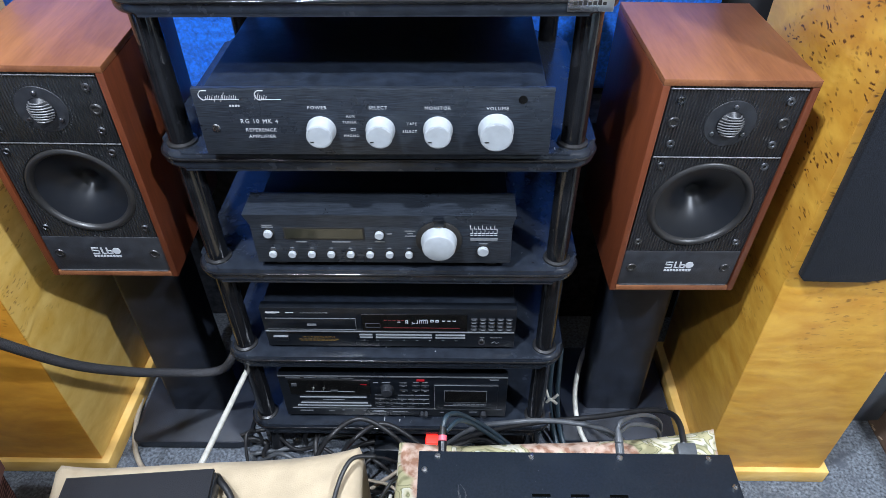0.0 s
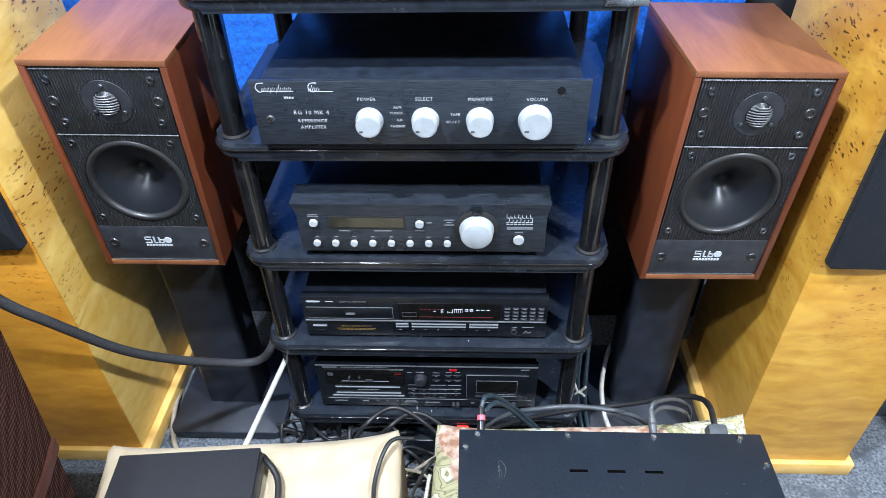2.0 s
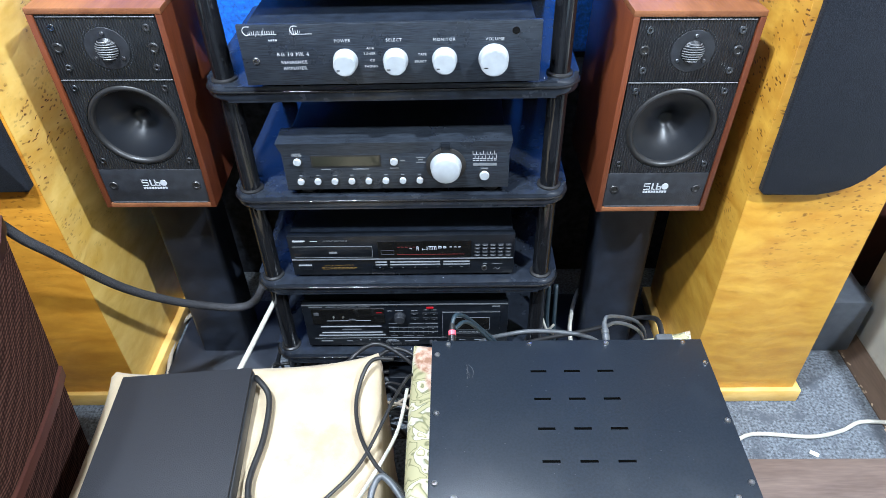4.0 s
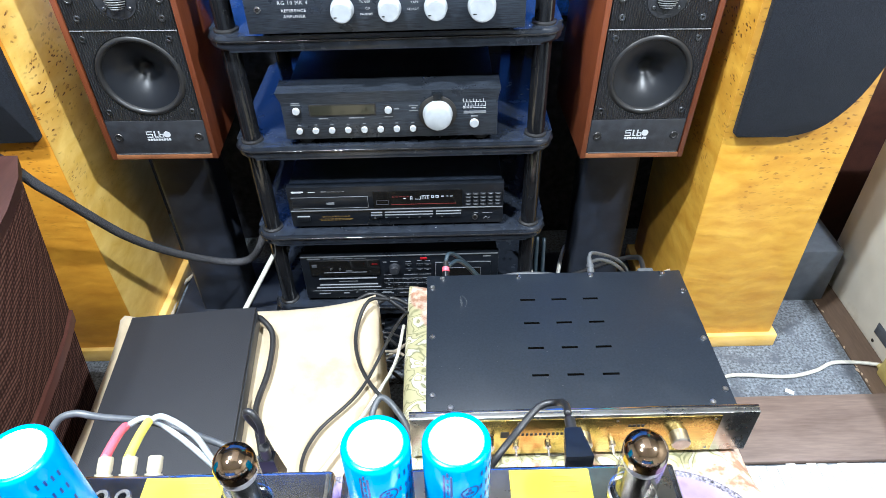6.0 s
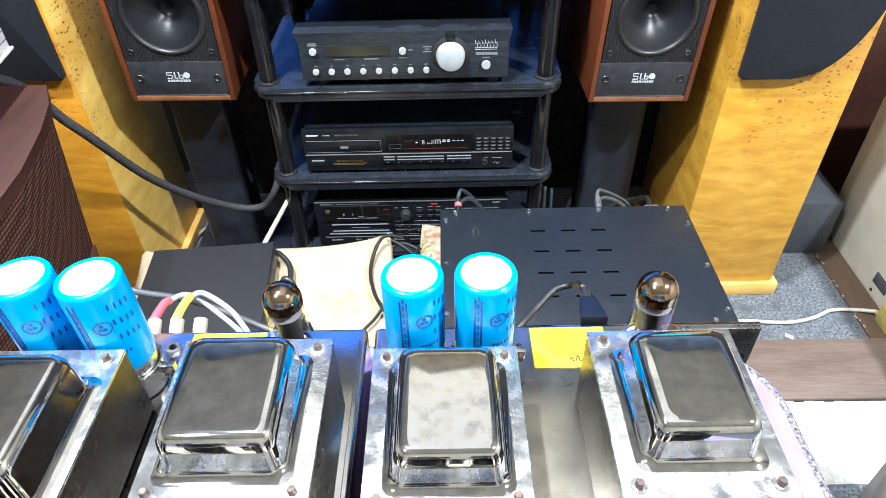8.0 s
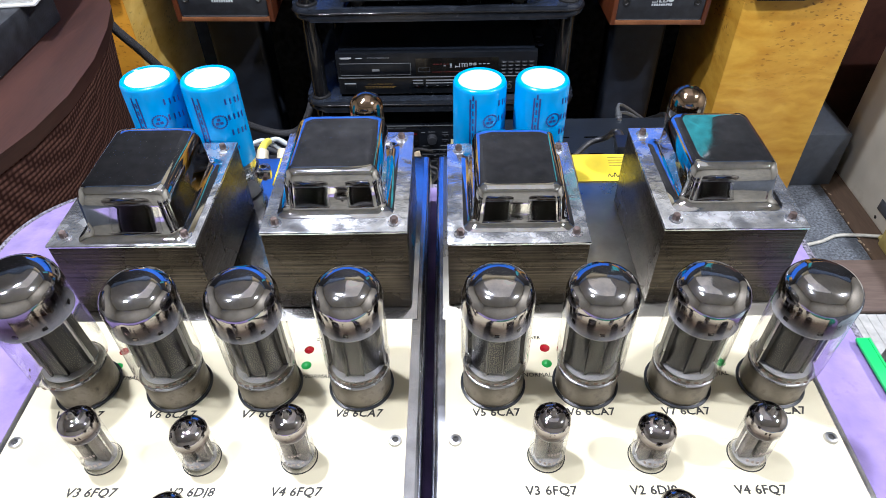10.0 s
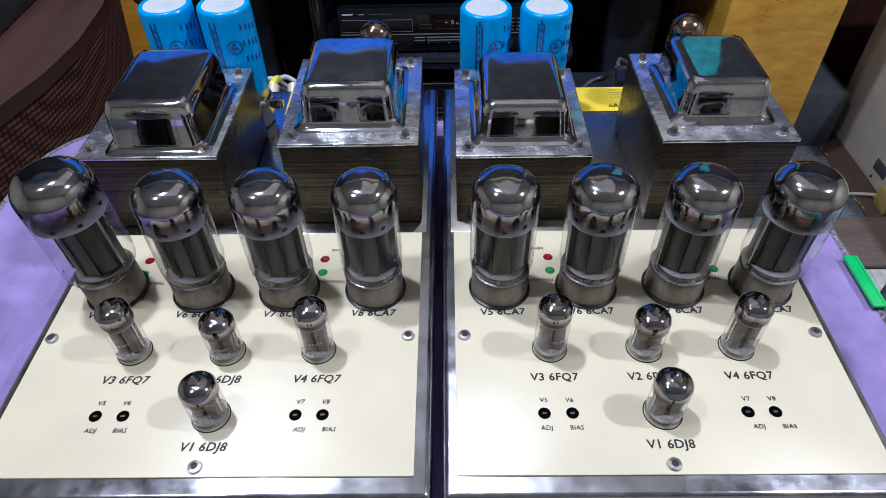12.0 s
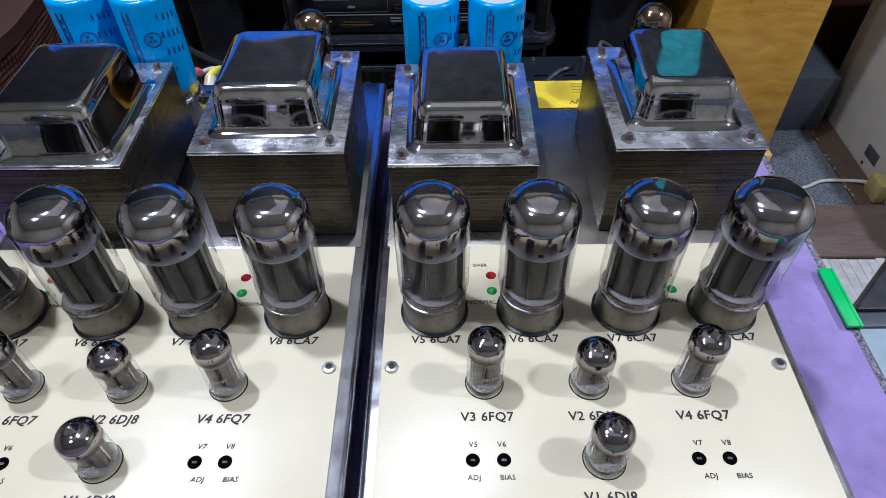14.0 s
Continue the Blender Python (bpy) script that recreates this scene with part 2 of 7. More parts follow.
def straight_veneer(name, dark, pale, rough=0.4, scale=14.0, axis="Z", coat=0.15):
    """Straight-grained veneer with fine pores."""
    mat = bpy.data.materials.new(name)
    mat.use_nodes = True
    nt = mat.node_tree
    N, L = nt.nodes, nt.links
    b = N["Principled BSDF"]
    b.inputs["Roughness"].default_value, b.inputs["Coat Weight"].default_value, b.inputs["Coat Roughness"].default_value = rough, coat, 0.25
    tc, mp = N.new("ShaderNodeTexCoord"), N.new("ShaderNodeMapping")
    mp.inputs["Scale"].default_value = {"Z": (1, 1, 0.12), "Y": (1, 0.12, 1), "X": (0.12, 1, 1)}[axis]
    L.new(tc.outputs["Object"], mp.inputs["Vector"])
    a, c = N.new("ShaderNodeTexNoise"), N.new("ShaderNodeTexNoise")
    a.inputs["Scale"].default_value, a.inputs["Detail"].default_value, a.inputs["Distortion"].default_value = scale, 6, 1.2
    c.inputs["Scale"].default_value, c.inputs["Detail"].default_value = scale * 22, 2
    L.new(mp.outputs[0], a.inputs["Vector"])
    L.new(mp.outputs[0], c.inputs["Vector"])
    mix = N.new("ShaderNodeMath")
    mix.operation = "MULTIPLY_ADD"
    mix.inputs[1].default_value = 0.35
    L.new(c.outputs["Fac"], mix.inputs[0])
    L.new(a.outputs["Fac"], mix.inputs[2])
    ramp = N.new("ShaderNodeValToRGB")
    ramp.color_ramp.elements[0].position, ramp.color_ramp.elements[1].position = 0.45, 0.85
    ramp.color_ramp.elements[0].color, ramp.color_ramp.elements[1].color = (*dark, 1), (*pale, 1)
    L.new(mix.outputs[0], ramp.inputs["Fac"])
    L.new(ramp.outputs["Color"], b.inputs["Base Color"])
    bp = N.new("ShaderNodeBump")
    bp.inputs["Strength"].default_value, bp.inputs["Distance"].default_value = 0.15, 0.001
    L.new(c.outputs["Fac"], bp.inputs["Height"])
    L.new(bp.outputs[0], b.inputs["Normal"])
    return mat


def woven(name, dark, pale, scale=420.0):
    """Coarse woven cloth."""
    mat = bpy.data.materials.new(name)
    mat.use_nodes = True
    nt = mat.node_tree
    N, L = nt.nodes, nt.links
    b = N["Principled BSDF"]
    b.inputs["Roughness"].default_value, b.inputs["Specular IOR Level"].default_value = 0.9, 0.1
    tc = N.new("ShaderNodeTexCoord")
    waves = []
    for axis in ("X", "Y", "Z"):
        w = N.new("ShaderNodeTexWave")
        w.bands_direction = axis
        w.inputs["Scale"].default_value, w.inputs["Distortion"].default_value, w.inputs["Detail Scale"].default_value = scale / 6.28, 0.6, 3
        L.new(tc.outputs["Object"], w.inputs["Vector"])
        waves.append(w)
    m1, m2 = N.new("ShaderNodeMath"), N.new("ShaderNodeMath")
    m1.operation = m2.operation = "MULTIPLY"
    a1 = N.new("ShaderNodeMath")
    a1.operation = "ADD"
    L.new(waves[0].outputs["Fac"], a1.inputs[0])
    L.new(waves[1].outputs["Fac"], a1.inputs[1])
    L.new(a1.outputs[0], m1.inputs[0])
    L.new(waves[2].outputs["Fac"], m1.inputs[1])
    L.new(m1.outputs[0], m2.inputs[0])
    m2.inputs[1].default_value = 0.7
    ramp = N.new("ShaderNodeValToRGB")
    ramp.color_ramp.elements[0].color, ramp.color_ramp.elements[1].color = (*dark, 1), (*pale, 1)
    L.new(m2.outputs[0], ramp.inputs["Fac"])
    L.new(ramp.outputs["Color"], b.inputs["Base Color"])
    bp = N.new("ShaderNodeBump")
    bp.inputs["Strength"].default_value, bp.inputs["Distance"].default_value = 0.6, 0.001
    L.new(m2.outputs[0], bp.inputs["Height"])
    L.new(bp.outputs[0], b.inputs["Normal"])
    return mat


def ribbed(name, color, pitch=0.0022):
    """Black moulded baffle with fine upright ribs."""
    mat = material(name, color, 0.45, 0, 0.1, 40)
    nt = mat.node_tree
    N, L = nt.nodes, nt.links
    tc, w, bp = N.new("ShaderNodeTexCoord"), N.new("ShaderNodeTexWave"), N.new("ShaderNodeBump")
    w.bands_direction = "X"
    w.inputs["Scale"].default_value = 1 / pitch / 3.18
    L.new(tc.outputs["Object"], w.inputs["Vector"])
    bp.inputs["Strength"].default_value, bp.inputs["Distance"].default_value = 1.0, 0.0025
    L.new(w.outputs["Fac"], bp.inputs["Height"])
    L.new(bp.outputs[0], N["Principled BSDF"].inputs["Normal"])
    return mat


def floral(name):
    """Printed tapestry: straw-coloured ground with olive scrolls and a few rust blooms."""
    mat = bpy.data.materials.new(name)
    mat.use_nodes = True
    nt = mat.node_tree
    N, L = nt.nodes, nt.links
    b = N["Principled BSDF"]
    b.inputs["Roughness"].default_value = 0.9
    tc, field, ramp = N.new("ShaderNodeTexCoord"), N.new("ShaderNodeTexNoise"), N.new("ShaderNodeValToRGB")
    field.inputs["Scale"].default_value, field.inputs["Detail"].default_value, field.inputs["Distortion"].default_value = 17, 1.5, 1.6
    L.new(tc.outputs["Object"], field.inputs["Vector"])
    L.new(field.outputs["Fac"], ramp.inputs["Fac"])
    cr = ramp.color_ramp
    straw, olive = (0.37, 0.34, 0.19, 1), (0.15, 0.15, 0.07, 1)
    cr.elements[0].position, cr.elements[0].color = 0.36, straw
    cr.elements[1].position, cr.elements[1].color = 0.66, (0.50, 0.47, 0.36, 1)
    for p, c in ((0.395, olive), (0.42, straw), (0.475, straw), (0.495, olive), (0.515, (0.54, 0.52, 0.43, 1)), (0.575, (0.46, 0.42, 0.28, 1)), (0.59, olive), (0.605, straw)):
        e = cr.elements.new(p)
        e.color = c
    fleck, gate = N.new("ShaderNodeTexVoronoi"), N.new("ShaderNodeMapRange")
    fleck.inputs["Scale"].default_value = 12
    L.new(tc.outputs["Object"], fleck.inputs["Vector"])
    gate.inputs["From Min"].default_value, gate.inputs["From Max"].default_value = 0.48, 0.42
    L.new(fleck.outputs["Distance"], gate.inputs["Value"])
    mix = N.new("ShaderNodeMix")
    mix.data_type = "RGBA"
    L.new(gate.outputs[0], mix.inputs["Factor"])
    L.new(ramp.outputs["Color"], mix.inputs["A"])
    shade, two = N.new("ShaderNodeTexNoise"), N.new("ShaderNodeValToRGB")
    shade.inputs["Scale"].default_value, shade.inputs["Detail"].default_value = 60, 3
    L.new(tc.outputs["Object"], shade.inputs["Vector"])
    L.new(shade.outputs["Fac"], two.inputs["Fac"])
    two.color_ramp.elements[0].position, two.color_ramp.elements[1].position = 0.40, 0.58
    two.color_ramp.elements[0].color, two.color_ramp.elements[1].color = (0.27, 0.14, 0.085, 1), (0.52, 0.385, 0.30, 1)
    L.new(two.outputs["Color"], mix.inputs["B"])
    L.new(mix.outputs["Result"], b.inputs["Base Color"])
    return mat


def clear_glass(N, L, tint=(1, 1, 1), rough=0.02):
    """Thin-walled clear glass as a shader socket: see-through, with gloss that grows towards the rim."""
    clear, shine, mix, lw = N.new("ShaderNodeBsdfTransparent"), N.new("ShaderNodeBsdfGlossy"), N.new("ShaderNodeMixShader"), N.new("ShaderNodeLayerWeight")
    clear.inputs["Color"].default_value = (*tint, 1)
    shine.inputs["Roughness"].default_value, shine.inputs["Color"].default_value = rough, (0.72, 0.72, 0.74, 1)
    power, scale_up = N.new("ShaderNodeMath"), N.new("ShaderNodeMath")
    power.operation, scale_up.operation = "POWER", "MULTIPLY_ADD"
    power.inputs[1].default_value = 3.0
    scale_up.inputs[1].default_value, scale_up.inputs[2].default_value = 0.70, 0.010
    L.new(lw.outputs["Facing"], power.inputs[0])
    L.new(power.outputs[0], scale_up.inputs[0])
    L.new(scale_up.outputs[0], mix.inputs[0])
    L.new(clear.outputs[0], mix.inputs[1])
    L.new(shine.outputs[0], mix.inputs[2])
    return mix.outputs[0]


def glass(name, tint=(1, 1, 1), rough=0.02):
    mat = bpy.data.materials.new(name)
    mat.use_nodes = True
    N, L = mat.node_tree.nodes, mat.node_tree.links
    L.new(clear_glass(N, L, tint, rough), N["Material Output"].inputs["Surface"])
    return mat


def getter_coat(name, color, z0, z1, rough=0.08):
    """Glass silvered from inside: mirror above z1, fading in a ragged edge to bare glass at z0."""
    mat = material(name, color, rough, 1.0, 0.12, 90, 0.02, 120, rough_spread=0.04, stain=[c * 0.75 for c in color], stain_scale=70, stain_at=0.58)
    N, L = mat.node_tree.nodes, mat.node_tree.links
    tc, sep, grain, add, ramp, mix = [N.new("ShaderNode" + k) for k in ("TexCoord", "SeparateXYZ", "TexNoise", "Math", "MapRange", "MixShader")]
    grain.inputs["Scale"].default_value, grain.inputs["Detail"].default_value = 130, 4
    L.new(tc.outputs["Object"], grain.inputs["Vector"])
    L.new(tc.outputs["Object"], sep.inputs[0])
    add.operation = "MULTIPLY_ADD"
    add.inputs[1].default_value = 0.55 * (z1 - z0)
    L.new(grain.outputs["Fac"], add.inputs[0])
    L.new(sep.outputs["Z"], add.inputs[2])
    ramp.inputs["From Min"].default_value, ramp.inputs["From Max"].default_value = z0 + 0.25 * (z1 - z0), z1 + 0.25 * (z1 - z0)
    L.new(add.outputs[0], ramp.inputs["Value"])
    L.new(ramp.outputs[0], mix.inputs[0])
    # the film is thin, brown and dark along its lower edge
    film, thick = N.new("ShaderNodeMix"), N.new("ShaderNodeMapRange")
    film.data_type = "RGBA"
    old = N["Principled BSDF"].inputs["Base Color"].links[0].from_socket
    thick.inputs["From Min"].default_value, thick.inputs["From Max"].default_value = z1, z1 + 1.05 * (z1 - z0)
    L.new(add.outputs[0], thick.inputs["Value"])
    L.new(thick.outputs[0], film.inputs["Factor"])
    film.inputs["A"].default_value = (0.085, 0.062, 0.060, 1)
    L.new(old, film.inputs["B"])
    L.new(film.outputs["Result"], N["Principled BSDF"].inputs["Base Color"])
    L.new(clear_glass(N, L, (0.96, 0.96, 0.96)), mix.inputs[1])
    L.new(N["Principled BSDF"].outputs[0], mix.inputs[2])
    L.new(mix.outputs[0], N["Material Output"].inputs["Surface"])
    return mat


def glow(name, color, strength):
    mat = bpy.data.materials.new(name)
    mat.use_nodes = True
    b = mat.node_tree.nodes["Principled BSDF"]
    b.inputs["Base Color"].default_value = (*color, 1)
    b.inputs["Emission Color"].default_value, b.inputs["Emission Strength"].default_value = (*color, 1), strength
    return mat


CARPET = material("grey_carpet", (0.115, 0.128, 0.148), 0.95, 0, 0.34, 170, 1.0, 260, 0.2, stain=(0.072, 0.080, 0.096), stain_scale=22, stain_at=0.56, sheen=0.12)
PLASTER = material("cream_plaster", (0.74, 0.66, 0.47), 0.8, 0, 0.05, 12, 0.2, 90)
DARK_WALL = material("dark_wall", (0.012, 0.012, 0.015), 0.7, 0, 0.2, 12, 0.2, 90)
CEILING = material("ceiling_paint", (0.80, 0.76, 0.65), 0.85, 0, 0.04, 10, 0.2, 120)
BLUE_FOAM = material("blue_fabric", (0.025, 0.15, 0.70), 0.75, 0, 0.2, 140, 1.0, 90, 0.3, sheen=0.3)
TEAL = material("teal_cloth", (0.03, 0.33, 0.37), 0.7, 0, 0.15, 20, 0.3, 120)
BLACK_LACQUER = material("black_lacquer", (0.0155, 0.0190, 0.0265), 0.24, 0, 0.14, 60, 0.02, 400, 0.40, rough_spread=0.05, stain=(0.022, 0.027, 0.037), stain_scale=26, stain_at=0.62)
POST_BLACK = material("gloss_black_tube", (0.008, 0.0085, 0.010), 0.09, 0, 0.15, 40, 0.0, stain=(0.022, 0.024, 0.028), stain_scale=60, stain_at=0.70)
BRUSHED = material("black_brushed_aluminium", (0.038, 0.046, 0.061), 0.32, 0.5, 0.30, 150, 0.16, 300, stretch=(0.30, 6, 10), stain=(0.046, 0.056, 0.072), stain_scale=14)
BLACK_STEEL = material("black_painted_steel", (0.011, 0.015, 0.024), 0.38, 0, 0.2, 60, 0.15, 500, stain=(0.025, 0.031, 0.042), stain_scale=20, stain_at=0.7)
BLACK_PLASTIC = material("black_plastic", (0.0050, 0.0065, 0.0095), 0.32, 0, 0.15, 60, 0.0, 200, 0.4)
SATIN_BLACK = material("satin_black", (0.020, 0.022, 0.027), 0.5, 0, 0.2, 60, 0.2, 400)
STAND_BLACK = material("stand_powder_coat", (0.012, 0.015, 0.023), 0.42, 0, 0.25, 22, 0.3, 600, stain=(0.022, 0.026, 0.036), stain_scale=9)
DARK_GLASS = material("dark_display_window", (0.006, 0.006, 0.006), 0.06, 0, 0.1, 30)
LCD = material("grey_display", (0.026, 0.026, 0.018), 0.06, 0, 0.15, 15)
KNOB_WHITE = material("pale_grey_knob", (0.34, 0.365, 0.39), 0.45, 0, 0.05, 60, 0.05, 300)
INK_WHITE = material("white_print", (0.42, 0.44, 0.47), 0.6, 0, 0.05, 50)
INK_GREY = material("grey_print", (0.14, 0.15, 0.165), 0.6, 0, 0.05, 50)
INK_BLACK = material("black_print", (0.012, 0.011, 0.01), 0.6, 0, 0.05, 50)
INK_BLUE = material("dark_blue_print", (0.006, 0.03, 0.20), 0.5, 0, 0.1, 50)
GOLD_INK = material("gold_print", (0.18, 0.115, 0.03), 0.5, 0.3, 0.05, 50)
# one veneer in two tones: shade on the sides, light on the top
MAHOGANY_SHADED = straight_veneer("mahogany_veneer_shaded", (0.070, 0.0175, 0.0065), (0.150, 0.041, 0.0145), 0.38, 9.0, "Z")
MAHOGANY_LIT = straight_veneer("mahogany_veneer_lit", (0.118, 0.041, 0.0155), (0.232, 0.094, 0.038), 0.42, 12.0, "Y", 0.06)
BURL = burl_veneer("yellow_burr_veneer", (0.51, 0.248, 0.021), (0.085, 0.028, 0.005), (0.70, 0.412, 0.056))
PLINTH_WOOD = burl_veneer("pale_plinth_veneer", (0.60, 0.35, 0.06), (0.26, 0.09, 0.01), (0.78, 0.53, 0.17), 0.4)
GRILLE = material("black_speaker_cloth", (0.010, 0.012, 0.0175), 0.9, 0, 0.3, 500, 0.6, 900, 0.2, sheen=0.04)
BEAD = material("grey_bead", (0.075, 0.077, 0.082), 0.45, 0.2, 0.3, 300)
BAFFLE = ribbed("ribbed_black_baffle", (0.016, 0.0175, 0.021), 0.0042)
CONE = material("black_cone", (0.0085, 0.0100, 0.0135), 0.37, 0, 0.04, 40, spec=0.40, rough_spread=0.02)
RUBBER = material("black_rubber", (0.016, 0.016, 0.017), 0.38, 0, 0.1, 40)
STEEL = material("bright_steel", (0.55, 0.55, 0.56), 0.28, 1.0, 0.1, 80, 0.1, 400)
CHROME = material("dirty_chrome", (0.66, 0.665, 0.68), 0.055, 1.0, 0.09, 90, 0.0, 200, rough_spread=0.04, stain=(0.46, 0.47, 0.50), stain_scale=60, stain_at=0.60)
CHROME_DIRTY = material("oxidised_chrome", (0.60, 0.62, 0.66), 0.20, 0.93, 0.12, 120, 0.55, 55, rough_spread=0.16, stain=(0.80, 0.81, 0.85), stain_scale=55, stain_at=0.53)
WORN_RIM = material("worn_chrome", (0.60, 0.61, 0.66), 0.17, 1.0, 0.10, 50, 0.03, 120, rough_spread=0.07, stain=(0.70, 0.71, 0.76), stain_scale=50, stain_at=0.62)
LAMINATION = material("dark_laminations", (0.060, 0.049, 0.037), 0.26, 0.75, 0.34, 16, 0.22, 30, 0.40, stretch=(0.5, 0.5, 60), rough_spread=0.08, stain=(0.10, 0.084, 0.066), stain_scale=14)
IVORY = material("ivory_plate", (0.565, 0.516, 0.366), 0.36, 0, 0.025, 20, 0.03, 300, stain=(0.54, 0.493, 0.371), stain_scale=9, stain_at=0.62)
CAP_BLUE = material("blue_sleeve", (0.008, 0.26, 0.62), 0.22, 0, 0.08, 40)
CAP_TOP = material("white_cap_top", (0.40, 0.43, 0.45), 0.5, 0, 0.05, 60)
TUBE_BASE = material("grey_tube_base", (0.165, 0.143, 0.110), 0.45, 0.15, 0.25, 60, 0.2, 300, stain=(0.03, 0.024, 0.02), stain_scale=60)
ANODE = material("dark_anode", (0.010, 0.009, 0.009), 0.34, 0.2, 0.3, 60, 0.1, 200, 0.4)
MICA = material("mica_disc", (0.27, 0.265, 0.275), 0.30, 0, 0.08, 60)
TUBE_GLASS = glass("tube_glass", (0.96, 0.96, 0.96))
PURPLE = material("purple_velvet", (0.22, 0.165, 0.36), 0.85, 0, 0.12, 30, 0.8, 60, 0.2, sheen=0.35, stain=(0.15, 0.10, 0.30), stain_scale=34, stain_at=0.67)
FRINGE = material("speckled_trim", (0.15, 0.14, 0.17), 0.8, 0, 0.5, 420, 1.0, 500)
CREAM_CLOTH = material("cream_cloth", (0.43, 0.35, 0.235), 0.85, 0, 0.08, 18, 0.3, 500, 0.2, stain=(0.33, 0.25, 0.15), stain_scale=8, stain_at=0.64, sheen=0.1)
TAPESTRY = floral("floral_tapestry")
PHONO_BLACK = material("blue_black_steel", (0.011, 0.0145, 0.021), 0.36, 0, 0.12, 300, 0.12, 700, 0.32, rough_spread=0.05, stain=(0.014, 0.018, 0.025), stain_scale=12)
BRASS = material("satin_gold_panel", (0.60, 0.43, 0.13), 0.22, 1.0, 0.06, 50, 0.08, 100, stretch=(1, 8, 8))
SATIN_STEEL = material("satin_steel_panel", (0.50, 0.50, 0.49), 0.26, 1.0, 0.05, 50, 0.06, 120, stretch=(1, 8, 8))
BROWN_WEAVE = woven("brown_speaker_cloth", (0.028, 0.0115, 0.009), (0.165, 0.082, 0.062), 250)
BROWN_WOOD = straight_veneer("red_brown_wood", (0.028, 0.010, 0.0075), (0.060, 0.0215, 0.015), 0.52, 14, "Y", 0.01)
RAIL_WOOD = straight_veneer("red_rail_wood", (0.095, 0.034, 0.025), (0.17, 0.066, 0.048), 0.5, 14, "Y", 0.03)
FLOOR_WOOD = straight_veneer("worn_brown_board", (0.085, 0.058, 0.048), (0.17, 0.125, 0.105), 0.65, 10, "X", 0)
STRIP_WOOD = straight_veneer("dark_brown_strip", (0.045, 0.028, 0.018), (0.11, 0.072, 0.048), 0.6, 12, "Y", 0)
WHITE_MAT = material("white_ribbed_mat", (0.46, 0.46, 0.45), 0.7, 0, 0.08, 60, 0.4, 200, stain=(0.39, 0.39, 0.38), stain_scale=18, stain_at=0.64)
PALE_BLUE = material("pale_blue_panel", (0.30, 0.38, 0.42), 0.4, 0, 0.06, 30, 0.05, 200)
CREAM_STEEL = material("cream_enamel", (0.56, 0.54, 0.47), 0.4, 0, 0.04, 14, 0.05, 200, stain=(0.42, 0.38, 0.30), stain_scale=6, stain_at=0.66)
GREY_STEEL = material("grey_hammered_paint", (0.060, 0.069, 0.084), 0.48, 0, 0.08, 50, 0.2, 300, stain=(0.042, 0.048, 0.060), stain_scale=12, stain_at=0.7)
GREEN_PLASTIC = material("green_plastic", (0.02, 0.42, 0.10), 0.4, 0, 0.08, 40)
YELLOW_PAPER = material("yellow_label", (0.64, 0.49, 0.015), 0.6, 0, 0.04, 60)
CABLE_BLACK = material("black_cable", (0.014, 0.014, 0.015), 0.45, 0, 0.15, 90, 0.1, 400)
CABLE_SLEEVE = material("braided_sleeve", (0.030, 0.030, 0.034), 0.65, 0, 0.5, 700, 0.8, 900)
CABLE_GREY = material("grey_cable", (0.062, 0.067, 0.074), 0.45, 0, 0.1, 90)
POST_CREAM = material("cream_plastic_post", (0.44, 0.40, 0.29), 0.35, 0.1, 0.06, 60)
CABLE_PALE = material("pale_grey_cable", (0.36, 0.39, 0.40), 0.45, 0, 0.08, 90)
CABLE_WHITE = material("white_cable", (0.48, 0.47, 0.42), 0.45, 0, 0.08, 90)
CABLE_BEIGE = material("beige_cable", (0.32, 0.27, 0.20), 0.5, 0, 0.08, 90)
CABLE_BLUE = material("dark_teal_cable", (0.020, 0.034, 0.046), 0.45, 0, 0.1, 90)
RED_SLEEVE = material("pink_red_boot", (0.70, 0.10, 0.14), 0.5, 0, 0.08, 60)
YELLOW_SLEEVE = material("yellow_boot", (0.75, 0.66, 0.08), 0.5, 0, 0.06, 60)
PAPER = material("white_paper", (0.70, 0.71, 0.70), 0.7, 0, 0.05, 30)
BOOK_BLUE = material("blue_book_cover", (0.05, 0.14, 0.35), 0.5, 0, 0.2, 30)
RED_LED = glow("red_lamp", (1.0, 0.02, 0.01), 6)
RED_LENS = material("red_lens", (0.22, 0.006, 0.010), 0.12, 0, 0.1, 40)
GREEN_LIT = glow("green_lamp", (0.01, 0.25, 0.04), 0.03)
DISPLAY_WHITE = glow("display_segments", (0.42, 0.46, 0.50), 0.04)
DISPLAY_RED = glow("display_red", (0.10, 0.010, 0.010), 0.03)
LIGHT_PANEL = glow("lamp_diffuser", (1.0, 0.93, 0.80), 0.95)
LIGHT_DISC = glow("downlight_lens", (1.0, 0.99, 0.97), 40)

# flat black painted for the shade inside slots and holes
SLOT_SHADOW = material("slot_shadow_black", (0.002, 0.002, 0.002), 0.95, 0, 0.1, 50, spec=0.0)
COPPER_FIN = material("dull_copper_fin", (0.22, 0.11, 0.07), 0.4, 0.9, 0.2, 60)
INK_BROWN = material("brown_print", (0.16, 0.09, 0.06), 0.6, 0, 0.1, 60)
PALE_PRINT = material("pale_glass_print", (0.42, 0.36, 0.33), 0.6, 0, 0.1, 60)
NAVY_WALL = material("blue_grey_wall", (0.17, 0.23, 0.36), 0.7, 0, 0.2, 12, 0.2, 90)
AMBER_GETTER = material("brown_smoked_dome", (0.34, 0.25, 0.18), 0.12, 1.0, 0.2, 60, rough_spread=0.04)
